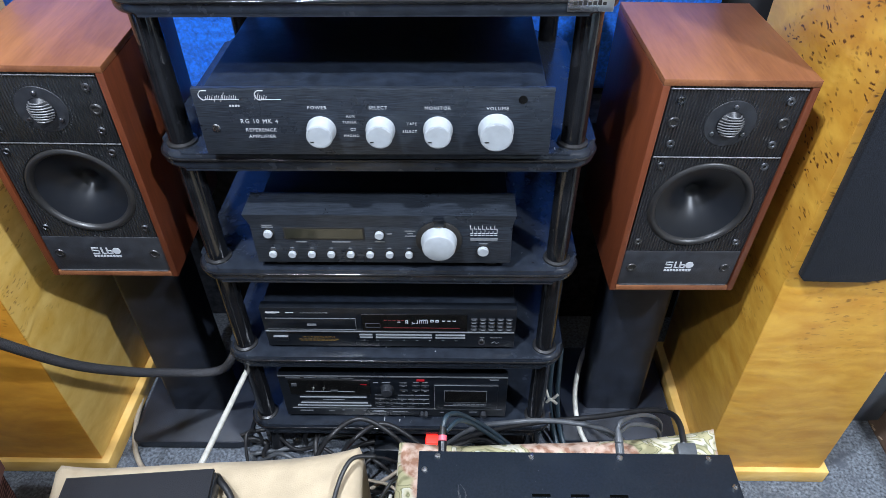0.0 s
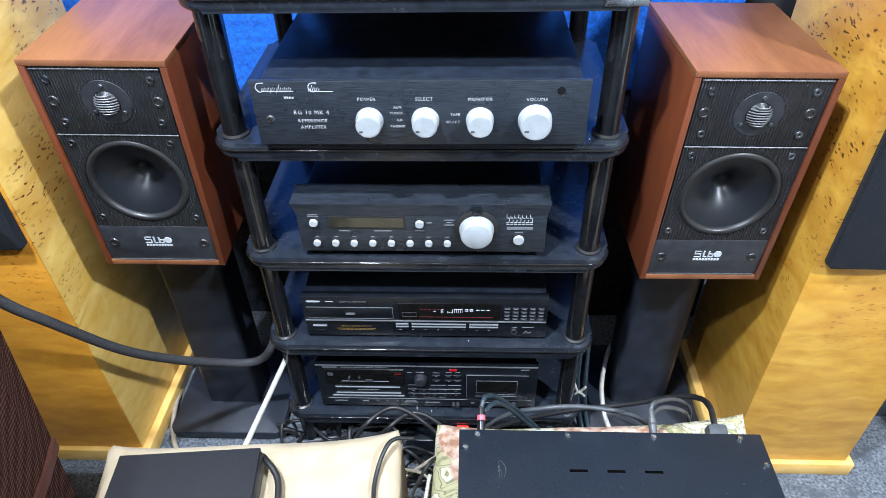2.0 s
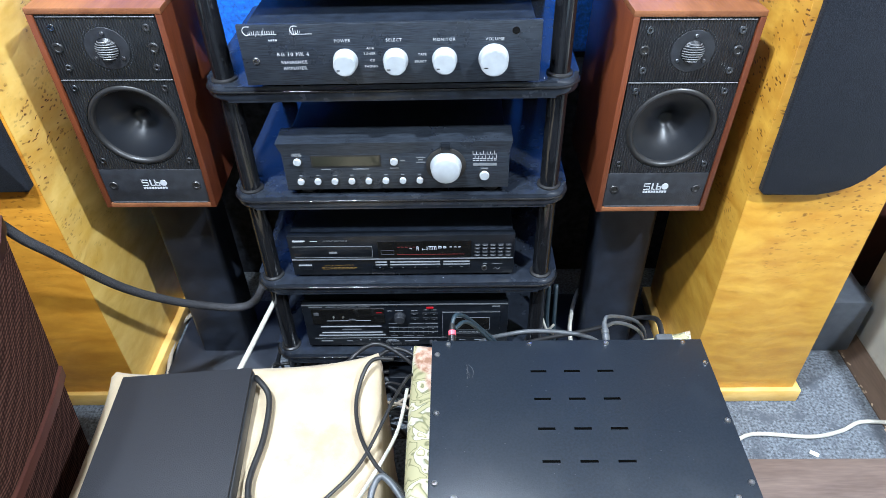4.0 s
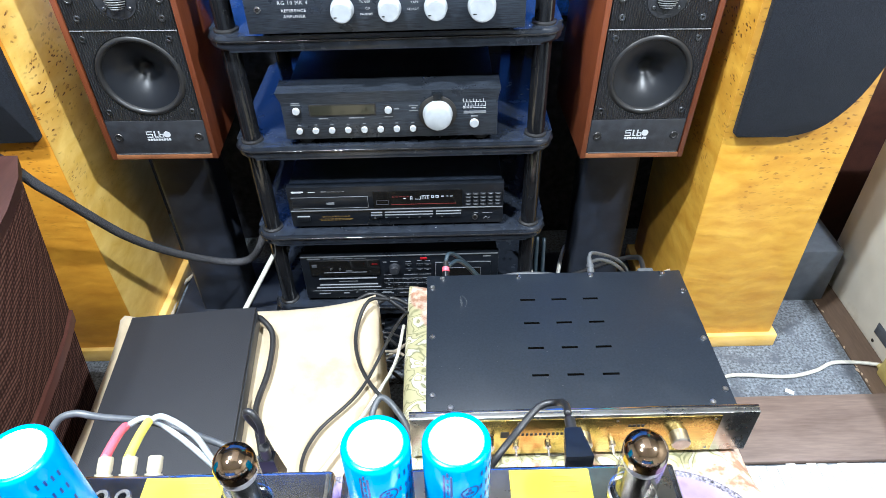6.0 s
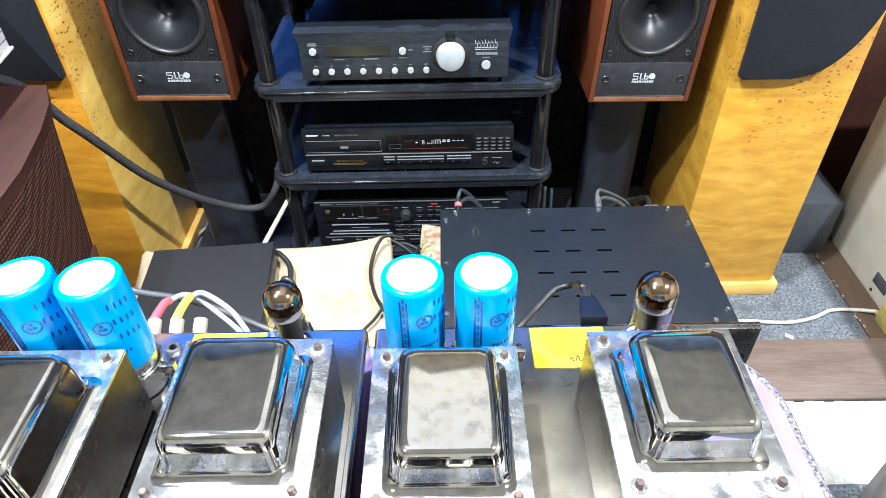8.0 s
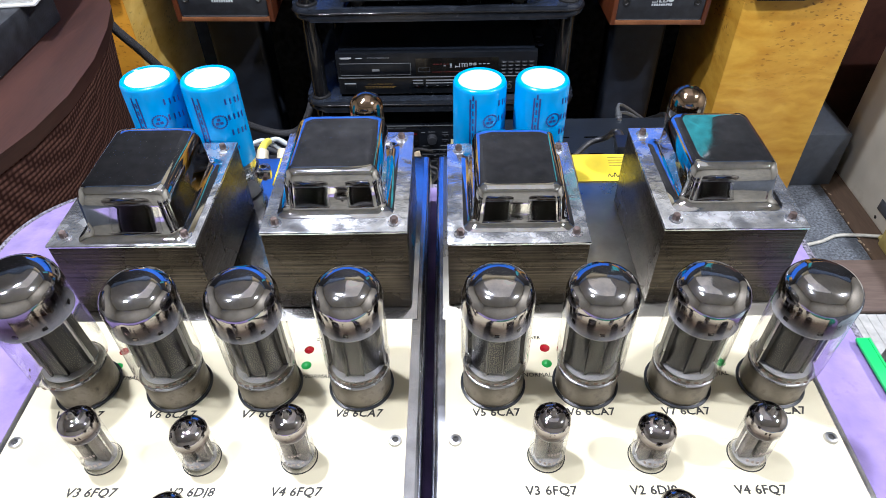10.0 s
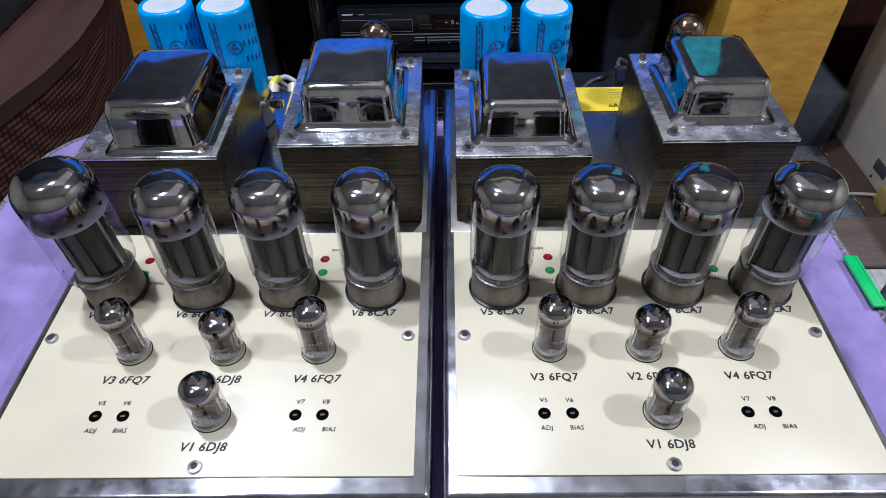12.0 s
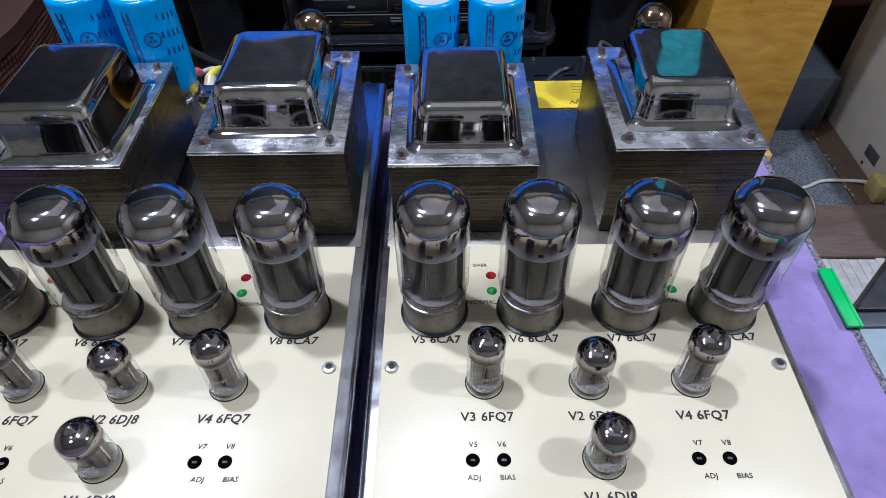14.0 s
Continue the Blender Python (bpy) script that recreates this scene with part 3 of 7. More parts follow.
DARK_BACKDROP = material("dark_backdrop", (0.024, 0.027, 0.034), 0.95, 0, 0.3, 60, 0.4, 300, 0.1)
FLAKE = material("torn_backing", (0.36, 0.28, 0.20), 0.9, 0, 0.2, 60)
SMALL_ANODE = material("grey_small_anode", (0.12, 0.104, 0.098), 0.38, 0.4, 0.3, 120, 0.2, 300)
RUSTY = material("rusty_nut", (0.13, 0.095, 0.085), 0.5, 0.6, 0.3, 200, 0.3, 500)
BEIGE_NICKEL = material("beige_nickel_deck", (0.38, 0.36, 0.31), 0.30, 1.0, 0.08, 40, 0.03, 200, rough_spread=0.08, stain=(0.30, 0.285, 0.25), stain_scale=18, stain_at=0.58)
DARK_NICKEL = material("grey_nickel_deck", (0.54, 0.54, 0.55), 0.17, 1.0, 0.08, 40, 0.02, 200, rough_spread=0.06, stain=(0.20, 0.20, 0.21), stain_scale=16, stain_at=0.62)
INK_OLIVE = material("faint_print", (0.28, 0.22, 0.03), 0.6, 0, 0.1, 50)
INK_DIM = material("dim_dots", (0.045, 0.048, 0.055), 0.6, 0, 0.05, 50)
ROOM_WALL = material("tan_wall_paint", (0.40, 0.37, 0.30), 0.85, 0, 0.08, 12, 0.2, 90)
SCREW_DARK = material("dark_steel_screw", (0.24, 0.25, 0.27), 0.3, 1.0, 0.1, 80, 0.1, 400)
GUARD_GREY = material("pale_guard_bars", (0.15, 0.153, 0.16), 0.4, 0.3, 0.08, 80)
GETTER_TALL = getter_coat("silvered_glass", (0.58, 0.565, 0.575), 0.0700, 0.0815)
GETTER_SLIM = getter_coat("slim_tube_silvering", (0.42, 0.40, 0.41), 0.0315, 0.0365, 0.06)
GETTER_SHORT = getter_coat("short_tube_silvering", (0.42, 0.40, 0.41), 0.0225, 0.0270, 0.06)
FLAT_BLACK = material("matt_black_lid", (0.0144, 0.0151, 0.0187), 0.62, 0, 0.10, 500, 0.3, 700, 0.35, rough_spread=0.04)
ORANGE_FRONT = burl_veneer("orange_figured_veneer", (0.53, 0.225, 0.016), (0.09, 0.026, 0.004), (0.72, 0.355, 0.034), 0.8)
PALE_BURL = burl_veneer("pale_burr_veneer", (0.66, 0.40, 0.065), (0.10, 0.032, 0.005), (0.82, 0.58, 0.165))
AGED_YELLOW = material("aged_yellow_plastic", (0.36, 0.30, 0.10), 0.5, 0, 0.08, 60)
NAVY_CLOTH = material("navy_cloth", (0.010, 0.016, 0.034), 0.9, 0, 0.25, 60, 0.5, 300, 0.2)


# ---- room ----
tagged(single("floor", box(-2.6, 2.6, -2.6, 1.6, -0.1, 0), CARPET, "grey flecked carpet floor", "floor"), kind="structure")
tagged(single("wall_north", box(-2.6, 2.6, 1.5, 1.6, 0, 2.7), PLASTER, "cream plaster wall behind the rack", "wall"), kind="structure")
tagged(single("wall_south", box(-2.6, 2.6, -2.7, -2.6, 0, 2.7), ROOM_WALL, "tan painted room wall", "wall"), kind="structure")
tagged(single("wall_west", box(-2.7, -2.6, -2.6, 1.6, 0, 2.7), ROOM_WALL, "tan painted room wall", "wall"), kind="structure")
tagged(single("wall_east", box(2.6, 2.7, -2.6, 1.6, 0, 2.7), ROOM_WALL, "tan painted room wall", "wall"), kind="structure")
tagged(single("ceiling", box(-2.7, 2.7, -2.7, 1.6, 2.7, 2.8), CEILING, "pale painted ceiling", "ceiling"), kind="structure")
tagged(single("wall_panel", box(-2.5, 2.5, 1.42, 1.495, 0, 2.33), DARK_WALL, "dark wall cladding behind the equipment", "wall panel"), kind="structure")

tagged(single("trim_west", box(-2.5, -0.48, 1.43, 1.495, 2.332, 2.69), NAVY_WALL, "dark blue upper wall cladding", "wall panel"), kind="structure")
tagged(single("trim_east", box(0.62, 2.5, 1.43, 1.495, 2.332, 2.69), NAVY_WALL, "dark blue upper wall cladding", "wall panel"), kind="structure")


def ceiling_light(x, y, w, d):
    t = thing("ceiling_light", "large cream ceiling lamp panel, switched on", "ceiling light", at=(x, y, 2.70))
    part("diffuser", box(-w / 2, w / 2, -d / 2, d / 2, -0.020, -0.004), LIGHT_PANEL, t)
    for s in (-1, 1):
        part("frame_rail", box(-w / 2 - 0.03, w / 2 + 0.03, s * (d / 2 + 0.016) - 0.015, s * (d / 2 + 0.016) + 0.015, -0.026, -0.0005, 0.003), KNOB_WHITE, t)
        part("frame_rail", box(s * (w / 2 + 0.016) - 0.015, s * (w / 2 + 0.016) + 0.015, -d / 2, d / 2, -0.026, -0.0005, 0.003), KNOB_WHITE, t)
    return t


def downlight(x, y, watts, r=0.06):
    t = thing("downlight", "round white ceiling downlight, switched on", "ceiling light", "downlights", (x, y, 2.70))
    part("rim", lathe([(r, -0.012), (r + 0.02, -0.010), (r + 0.024, 0.0)], 32), KNOB_WHITE, t)
    part("lens", cyl(r, -0.006, -0.002, 32), LIGHT_DISC, t)
    lamp = bpy.data.lights.new("downlight_lamp", "AREA")
    lamp.shape, lamp.size, lamp.energy, lamp.color = "DISK", 2 * r, watts, (1.0, 0.98, 0.95)
    ob = new("downlight_lamp", lamp)
    ob.location = (x, y, 2.684)
    return t


downlight(-0.54, 0.02, 138)
downlight(-0.92, -0.60, 56)
downlight(1.50, -0.50, 185)
ceiling_light(0.18, 0.45, 1.10, 1.78)

# blue acoustic panel behind the rack
foam = thing("acoustic_panel", "bright blue dimpled fabric panel behind the rack", "acoustic panel", at=(-0.07, 1.32, 0))
bm = bmesh.new()
cols, rows = 96, 84
grid = [[bm.verts.new((-1.18 + 1.80 * i / cols, -0.012 * abs(math.sin(i * 1.3) * math.sin(j * 1.3)), 0.585 + 1.035 * j / rows)) for i in range(cols + 1)] for j in range(rows + 1)]
for j in range(rows):
    for i in range(cols):
        bm.faces.new((grid[j][i], grid[j][i + 1], grid[j + 1][i + 1], grid[j + 1][i]))
part("fabric", bm, BLUE_FOAM, foam, smooth=4)
part("backing", box(-1.18, 0.62, 0.004, 0.05, 0, 1.64), SATIN_BLACK, foam)
# added black screen: hides lit carpet to keep the space behind the stands dark
part("dark_screen", box(-0.62, 0.66, -0.122, -0.112, 0, 0.57), DARK_BACKDROP, foam, "added black screen for the dark space behind the stands")
part("dark_screen_top", box(-0.62, 0.66, -0.1115, 0.003, 0.562, 0.57), DARK_BACKDROP, foam)
banner = thing("banner", "teal cloth banner on the dark wall", "banner", at=(0.755, 1.405, 1.4))
part("cloth", box(-0.085, 0.085, 0.0, 0.006, 0.0, 0.62, 0.001), TEAL, banner)
part("rod", cyl(0.008, -0.10, 0.10, 12, m=pose(0, 0.003, 0.625, 0, 90, 0)), STEEL, banner)

# ---- equipment rack ----
RX0, RX1, RY0, RY1 = -0.378, 0.228, 0.772, 1.185
LEVELS = (0.133, 0.343, 0.555, 0.769, 0.984)
rack = thing("equipment_rack", "five-tier black lacquered rack with gloss tube posts", "rack", at=(-0.075, 0.98, 0))
outline = rounded(RX0, RX1, RY0, RY1, (0.04, 0.04, 0.05, 0.05))
for z in LEVELS:
    part("shelf", prism(outline, z - 0.028, z, 0.0095, 6), BLACK_LACQUER, rack, world_space=True)
front_edge = sorted((p for p in outline if p[1] < RY0 + 0.0405), key=lambda p: (round(p[0], 4), -p[1] if p[0] < 0 else p[1]))
for z in LEVELS:
    part("edge_bead", sweep([(x, y, z - 0.0105) for x, y in front_edge], 0.0026, 10, 1), POST_BLACK, rack, "polished black bead along the shelf edge", True, smooth=4)
ZS = (0.0,) + LEVELS
for a, b in zip(ZS, ZS[1:]):
    for x, y in ((-0.346, 0.803), (0.195, 0.803), (-0.346, 1.15), (0.195, 1.15)):
        part("post", cyl(0.0165, a, b - 0.028, 28, m=Matrix.Translation((x, y, 0))), POST_BLACK, rack, world_space=True)
for z in LEVELS:
    for x in (-0.346, 0.195):
        part("collar", lathe([(0.0165, z), (0.021, z), (0.021, z + 0.003), (0.0165, z + 0.005)], 28, Matrix.Translation((x, 0.803, 0))), RUBBER, rack, world_space=True)
# added black board, not known on this rack: keeps the shelf gaps dark
part("back_panel", box(-0.310, 0.160, 1.176, 1.184, 0.14, 0.955), SATIN_BLACK, rack, world_space=True)
rng = random.Random(11)
bm = bmesh.new()
for k in range(70):
    z, x, s = rng.choice(LEVELS), rng.uniform(RX0 + 0.03, RX1 - 0.03), rng.uniform(0.0006, 0.0016)
    if rng.random() < 0.7:
        box(x, x + s * rng.uniform(1, 5), RY0 + 0.0012, RY0 + 0.0040, z - 0.0042, z - 0.0042 + s, into=bm)
    else:
        box(x, x + s, RY0 + 0.008 + rng.uniform(0, 0.03), RY0 + 0.009 + rng.uniform(0, 0.03) + s, z + 0.0001, z + 0.0003, into=bm)
tagged(part("paint_chip", bm, INK_WHITE, rack, "pale chips along the shelf edges", True), kind="stuff")
badge = part("badge", box(0.161, 0.214, 0.7695, 0.7725, 0.962, 0.980, 0.0006), STEEL, rack, "silver name plate with script", True)
bm = bmesh.new()
for k in range(7):
    box(0.168 + k * 0.0055, 0.172 + k * 0.0055, 0.7688, 0.7697, 0.970, 0.9735 + 0.001 * (k % 3), into=bm)
box(0.164, 0.176, 0.7688, 0.7697, 0.9645, 0.966, into=bm)
part("script", bm, INK_BLACK, badge, world_space=True)


def feet(parent, x0, x1, y0, y1, z0, z1, r=0.014):
    for x in (x0, x1):
        for y in (y0, y1):
            part("foot", cyl(r, z0, z1, 16, m=Matrix.Translation((x, y, 0))), RUBBER, parent, world_space=True)


def words(name, parent, mat, lines, y, spacing=1.0):
    """Printed words on an upright front: (text, x, z, size)."""
    for text, x, z, size in lines:
        part(name, lettering(text, size, facing(x, y, z), 0.00015, 0.0, spacing), mat, parent, world_space=True, smooth=None)


# ---- integrated amplifier on the upper shelf ----
amp = thing("amplifier", "black brushed integrated amplifier with pale knobs", "amplifier", at=(-0.07, 0.95, 0.769))
part("faceplate", box(-0.295, 0.157, 0.758, 0.766, 0.777, 0.872, 0.0012), BRUSHED, amp, world_space=True)
part("case", box(-0.284, 0.148, 0.7665, 1.165, 0.779, 0.868, 0.002), BLACK_STEEL, amp, world_space=True)
feet(amp, -0.26, 0.12, 0.80, 1.09, 0.769, 0.779)
for x, r in ((-0.138, 0.0182), (-0.062, 0.0182), (0.012, 0.0182), (0.086, 0.0222)):
    k = part("knob", lathe([(0, 0.0202), (r - 0.0040, 0.0202), (r - 0.0036, 0.0196), (r - 0.0030, 0.0200), (r - 0.0016, 0.0192), (r - 0.0012, 0.0180), (r - 0.0004, 0.0050), (r + 0.0008, 0.0035), (r + 0.0008, 0.0), (0, 0)], 40, facing(x, 0.758, 0.815)), KNOB_WHITE, amp, "round pale grey knob", True)
    part("pointer", box(x - r * 0.66, x - r * 0.40, 0.7373, 0.7380, 0.8075, 0.8090), INK_BLACK, k, world_space=True)
part("sensor", cyl(0.0055, 0, 0.0008, 20, m=facing(0.118, 0.758, 0.8575)), DARK_GLASS, amp, world_space=True)
jack = part("headphone_jack", lathe([(0.0028, 0.0012), (0.0052, 0.0012), (0.0058, 0)], 20, facing(-0.2745, 0.758, 0.8165)), STEEL, amp, world_space=True)
part("socket", cyl(0.0028, 0, 0.0006, 16, m=facing(-0.2745, 0.758, 0.8165)), INK_BLACK, jack, world_space=True)
words("word", amp, INK_WHITE, [("POWER", -0.140, 0.846, 0.0064), ("SELECT", -0.063, 0.846, 0.0064), ("MONITOR", 0.012, 0.8455, 0.0064), ("VOLUME", 0.087, 0.845, 0.0064),
                                    ("AUX", -0.099, 0.834, 0.0050), ("TUNER", -0.101, 0.8255, 0.0050), ("CD", -0.097, 0.815, 0.0050), ("PHONO", -0.100, 0.8055, 0.0050),
                                    ("TAPE", -0.0215, 0.823, 0.0050), ("SELECT", -0.0245, 0.812, 0.0050),
                                    ("RG 10 MK 4", -0.2165, 0.8265, 0.0082), ("REFERENCE", -0.2165, 0.814, 0.0068), ("AMPLIFIER", -0.2165, 0.8045, 0.0068)], 0.7577, 1.18)
# maker's script drawn as plain strokes
bm = bmesh.new()


def slanted(x, z0, z1, w):
    """One slanted stroke on the front."""
    sweep([(x, 0.7577, z0), (x + (z1 - z0) * 0.35, 0.7577, z1)], w, 5, 1, into=bm)


for k in range(21):
    x = -0.2785 + k * 0.0027 + (0.022 if k > 14 else 0)
    slanted(x, 0.8575 - (0.003 if k in (4, 7) else 0), 0.8625 + (0.0045 if k in (8, 16) else 0.0008 * (k % 2)), 0.00042)
for x in (-0.2785, -0.2080):
    sweep([(x + 0.004, 0.7577, 0.8695), (x - 0.004, 0.7577, 0.8690), (x - 0.0075, 0.7577, 0.8630), (x - 0.003, 0.7577, 0.8570), (x + 0.003, 0.7577, 0.8585)], 0.0006, 5, 6, into=bm)
for x0, x1 in ((-0.278, -0.236), (-0.208, -0.183)):
    box(x0, x1, 0.7574, 0.758, 0.8572, 0.8579, into=bm)
for k in range(4):
    box(-0.2500 + k * 0.0035, -0.2478 + k * 0.0035, 0.7574, 0.758, 0.8475, 0.8500, into=bm)
part("script_mark", bm, INK_WHITE, amp, world_space=True)

# ---- preamplifier on the second shelf ----
pre = thing("preamplifier", "black preamplifier with a row of small white buttons", "preamplifier", at=(-0.075, 0.95, 0.555))
part("front_block", box(-0.272, 0.119, 0.774, 0.832, 0.569, 0.6625, 0.002), BRUSHED, pre, world_space=True)
part("top_lip", leaning(rounded(-0.271, 0.1185, 0.7736, 0.828, (0.001,) * 4, 2), rounded(-0.279, 0.1235, 0.7722, 0.828, (0.001,) * 4, 2), 0.642, 0.6635), BRUSHED, pre, world_space=True)
part("case", box(-0.268, 0.115, 0.8325, 1.12, 0.566, 0.648, 0.002), BLACK_STEEL, pre, world_space=True)
feet(pre, -0.24, 0.09, 0.80, 1.08, 0.555, 0.5695)
part("display_rim", box(-0.2225, -0.1015, 0.7730, 0.7737, 0.6165, 0.6395), INK_BLACK, pre, world_space=True)
part("display", box(-0.2200, -0.1040, 0.7724, 0.7732, 0.6190, 0.6370), LCD, pre, "dim amber-grey display window", True)
for x, z, r in [(-0.245 + k * 0.02986, 0.5885, 0.0060) for k in range(8)] + [(-0.2455, 0.6285, 0.0068), (-0.0790, 0.6270, 0.0068), (0.0765, 0.5965, 0.0085)]:
    b = part("button", cyl(r, 0, 0.006, 20, 0.0012, m=facing(x, 0.7735, z)), KNOB_WHITE, pre, world_space=True)
    part("button_ring", lathe([(r + 0.0003, 0.0012), (r + 0.0016, 0.0010), (r + 0.0019, 0.0)], 20, facing(x, 0.7740, z)), INK_BLACK, b, world_space=True)
part("knob_well", lathe([(0, 0.0030), (0.0335, 0.0030), (0.0345, 0.0022), (0.0345, 0)], 40, facing(0.010, 0.7735, 0.6175)), INK_BLACK, pre, world_space=True)
part("knob_tab", box(0.0020, 0.0180, 0.7660, 0.7736, 0.6475, 0.6600, 0.0015), BLACK_PLASTIC, pre, world_space=True)
part("volume_knob", lathe([(0, 0.0215), (0.0222, 0.0215), (0.0236, 0.0208), (0.0247, 0.0188), (0.0272, 0.003), (0.0272, 0.0032), (0, 0.0032)], 44, facing(0.010, 0.7735, 0.6165)), KNOB_WHITE, pre, "large pale volume knob", True)
bm = bmesh.new()
for k in range(7):
    x, h = 0.0560 + k * 0.0060, 0.0052 + 0.0020 * (k % 3 == 0)
    box(x, x + 0.0048, 0.7730, 0.7737, 0.6375, 0.6383, into=bm), box(x, x + 0.0009, 0.7730, 0.7737, 0.6375, 0.6375 + h, into=bm)
    box(x, x + 0.0048, 0.7730, 0.7737, 0.6290, 0.6298, into=bm), box(x + 0.0038, x + 0.0047, 0.7730, 0.7737, 0.6290, 0.6290 + h, into=bm)
    box(x, x + 0.0048, 0.7730, 0.7737, 0.6255, 0.6265, into=bm)
part("maker_mark", bm, INK_WHITE, pre, world_space=True)
part("model_strip", box(0.0570, 0.0975, 0.7730, 0.7737, 0.6150, 0.6200), INK_GREY, pre, world_space=True)
for x0, x1, z in ((-0.253, -0.238, 0.6420), (-0.254, -0.237, 0.6385), (-0.207, -0.190, 0.6105), (-0.152, -0.124, 0.6105), (-0.087, -0.072, 0.6115), (-0.041, -0.025, 0.6320), (-0.037, -0.029, 0.6275),
                  (-0.041, -0.025, 0.6225), (0.070, 0.083, 0.6085), (-0.068, -0.060, 0.6265)):
    part("print_bar", box(x0, x1, 0.7731, 0.7737, z, z + 0.0020), INK_GREY, pre, world_space=True)
for k in range(8):
    part("print_bar", box(-0.247 + k * 0.0297, -0.241 + k * 0.0297, 0.7731, 0.7737, 0.5985, 0.5998), INK_GREY, pre, world_space=True)

# ---- compact disc player ----
cd = thing("cd_player", "black compact disc player with a lit display", "cd player", at=(-0.08, 0.95, 0.343))
part("upper_front", box(-0.300, 0.139, 0.790, 0.806, 0.3925, 0.450, 0.0015), BLACK_PLASTIC, cd, world_space=True)
part("lower_front", box(-0.300, 0.139, 0.792, 0.806, 0.350, 0.391, 0.0015), BLACK_PLASTIC, cd, world_space=True)
part("case", box(-0.297, 0.136, 0.8065, 1.09, 0.350, 0.447, 0.002), BLACK_STEEL, cd, world_space=True)
part("chrome_line", box(-0.298, 0.137, 0.7885, 0.7915, 0.3912, 0.3928), INK_GREY, cd, world_space=True)
feet(cd, -0.26, 0.10, 0.82, 1.05, 0.343, 0.351)
tray = part("disc_tray", box(-0.292, -0.137, 0.7875, 0.7905, 0.399, 0.426, 0.001), BLACK_PLASTIC, cd, world_space=True)
bm = box(-0.2925, -0.1370, 0.7871, 0.7877, 0.4262, 0.4273)
box(-0.1376, -0.1368, 0.7871, 0.7877, 0.4000, 0.4262, into=bm), box(-0.2920, -0.1380, 0.7871, 0.7877, 0.3990, 0.3996, into=bm)
part("tray_edge", bm, INK_GREY, tray, world_space=True)
part("disc_mark", box(-0.222, -0.206, 0.7868, 0.7876, 0.4085, 0.4135), INK_GREY, tray, world_space=True)
win = part("display", box(-0.126, 0.055, 0.788, 0.7905, 0.397, 0.437), DARK_GLASS, cd, "dark display with lit figures", True)
bm = bmesh.new()
for x, w, z, h in ((-0.0650, 0.0050, 0.4190, 0.0011), (-0.0510, 0.0012, 0.4195, 0.0090), (-0.0478, 0.0012, 0.4195, 0.0090), (-0.0510, 0.0044, 0.4232, 0.0010), (-0.0510, 0.0044, 0.4190, 0.0010), (-0.0400, 0.0011, 0.4170, 0.0045),
                   (-0.0375, 0.0030, 0.4165, 0.0010), (-0.0310, 0.0012, 0.4195, 0.0090), (-0.0330, 0.0030, 0.4160, 0.0010), (0.0120, 0.0055, 0.4225, 0.0013), (0.0210, 0.0055, 0.4225, 0.0013), (0.0300, 0.0055, 0.4225, 0.0013)):
    box(x, x + w, 0.7873, 0.7879, z - h / 2, z + h / 2, into=bm)
for x in (-0.0270, -0.0235, -0.0200, -0.0165, -0.0135):
    box(x, x + 0.0009, 0.7873, 0.7879, 0.4160, 0.4225, into=bm)
box(-0.0275, -0.0125, 0.7873, 0.7879, 0.4240, 0.4249, into=bm)
for x in (-0.0085, 0.0005):
    box(x, x + 0.0062, 0.7873, 0.7879, 0.4195, 0.4208, into=bm), box(x, x + 0.0062, 0.7873, 0.7879, 0.4235, 0.4248, into=bm)
    box(x, x + 0.0013, 0.7873, 0.7879, 0.4205, 0.4240, into=bm), box(x + 0.0049, x + 0.0062, 0.7873, 0.7879, 0.4205, 0.4240, into=bm)
part("figures", bm, DISPLAY_WHITE, win, world_space=True)
bm = box(-0.0900, 0.0420, 0.7874, 0.7879, 0.4040, 0.4050)
for k in range(5):
    box(-0.0880 + k * 0.0075, -0.0830 + k * 0.0075, 0.7874, 0.7879, 0.4225, 0.4238, into=bm)
part("red_figures", bm, DISPLAY_RED, win, world_space=True)
bm = box(-0.1205, -0.0950, 0.7873, 0.7879, 0.4145, 0.4152)
box(-0.1205, -0.0950, 0.7873, 0.7879, 0.4050, 0.4057, into=bm), box(-0.1205, -0.1198, 0.7873, 0.7879, 0.4057, 0.4145, into=bm), box(-0.0957, -0.0950, 0.7873, 0.7879, 0.4057, 0.4145, into=bm)
part("window_frame", bm, INK_DIM, win, world_space=True)
for j in range(4):
    for i in range(5):
        part("key", box(0.0615 + i * 0.015, 0.0725 + i * 0.015, 0.7875, 0.7905, 0.4235 - j * 0.0085, 0.4275 - j * 0.0085, 0.0006), SATIN_BLACK, cd, world_space=True)
bm = bmesh.new()
for j in range(4):
    for i in range(5):
        box(0.0635 + i * 0.015, 0.0705 + i * 0.015, 0.7869, 0.7875, 0.4252 - j * 0.0085, 0.4264 - j * 0.0085, into=bm)
part("key_marks", bm, INK_GREY, cd, world_space=True)
for x0, x1 in ((-0.134, -0.111), (-0.105, -0.056), (-0.0555, -0.006), (0.000, 0.0165), (0.0170, 0.0335), (0.0340, 0.0520)):
    part("button", box(x0, x1, 0.7885, 0.7925, 0.3690, 0.3765, 0.0008), BLACK_PLASTIC, cd, world_space=True)
part("button", box(-0.287, -0.261, 0.7885, 0.7925, 0.3655, 0.3765, 0.0008), BLACK_PLASTIC, cd, world_space=True)
part("button_edge", box(-0.287, -0.261, 0.7882, 0.7922, 0.3768, 0.3778), INK_GREY, cd, world_space=True)
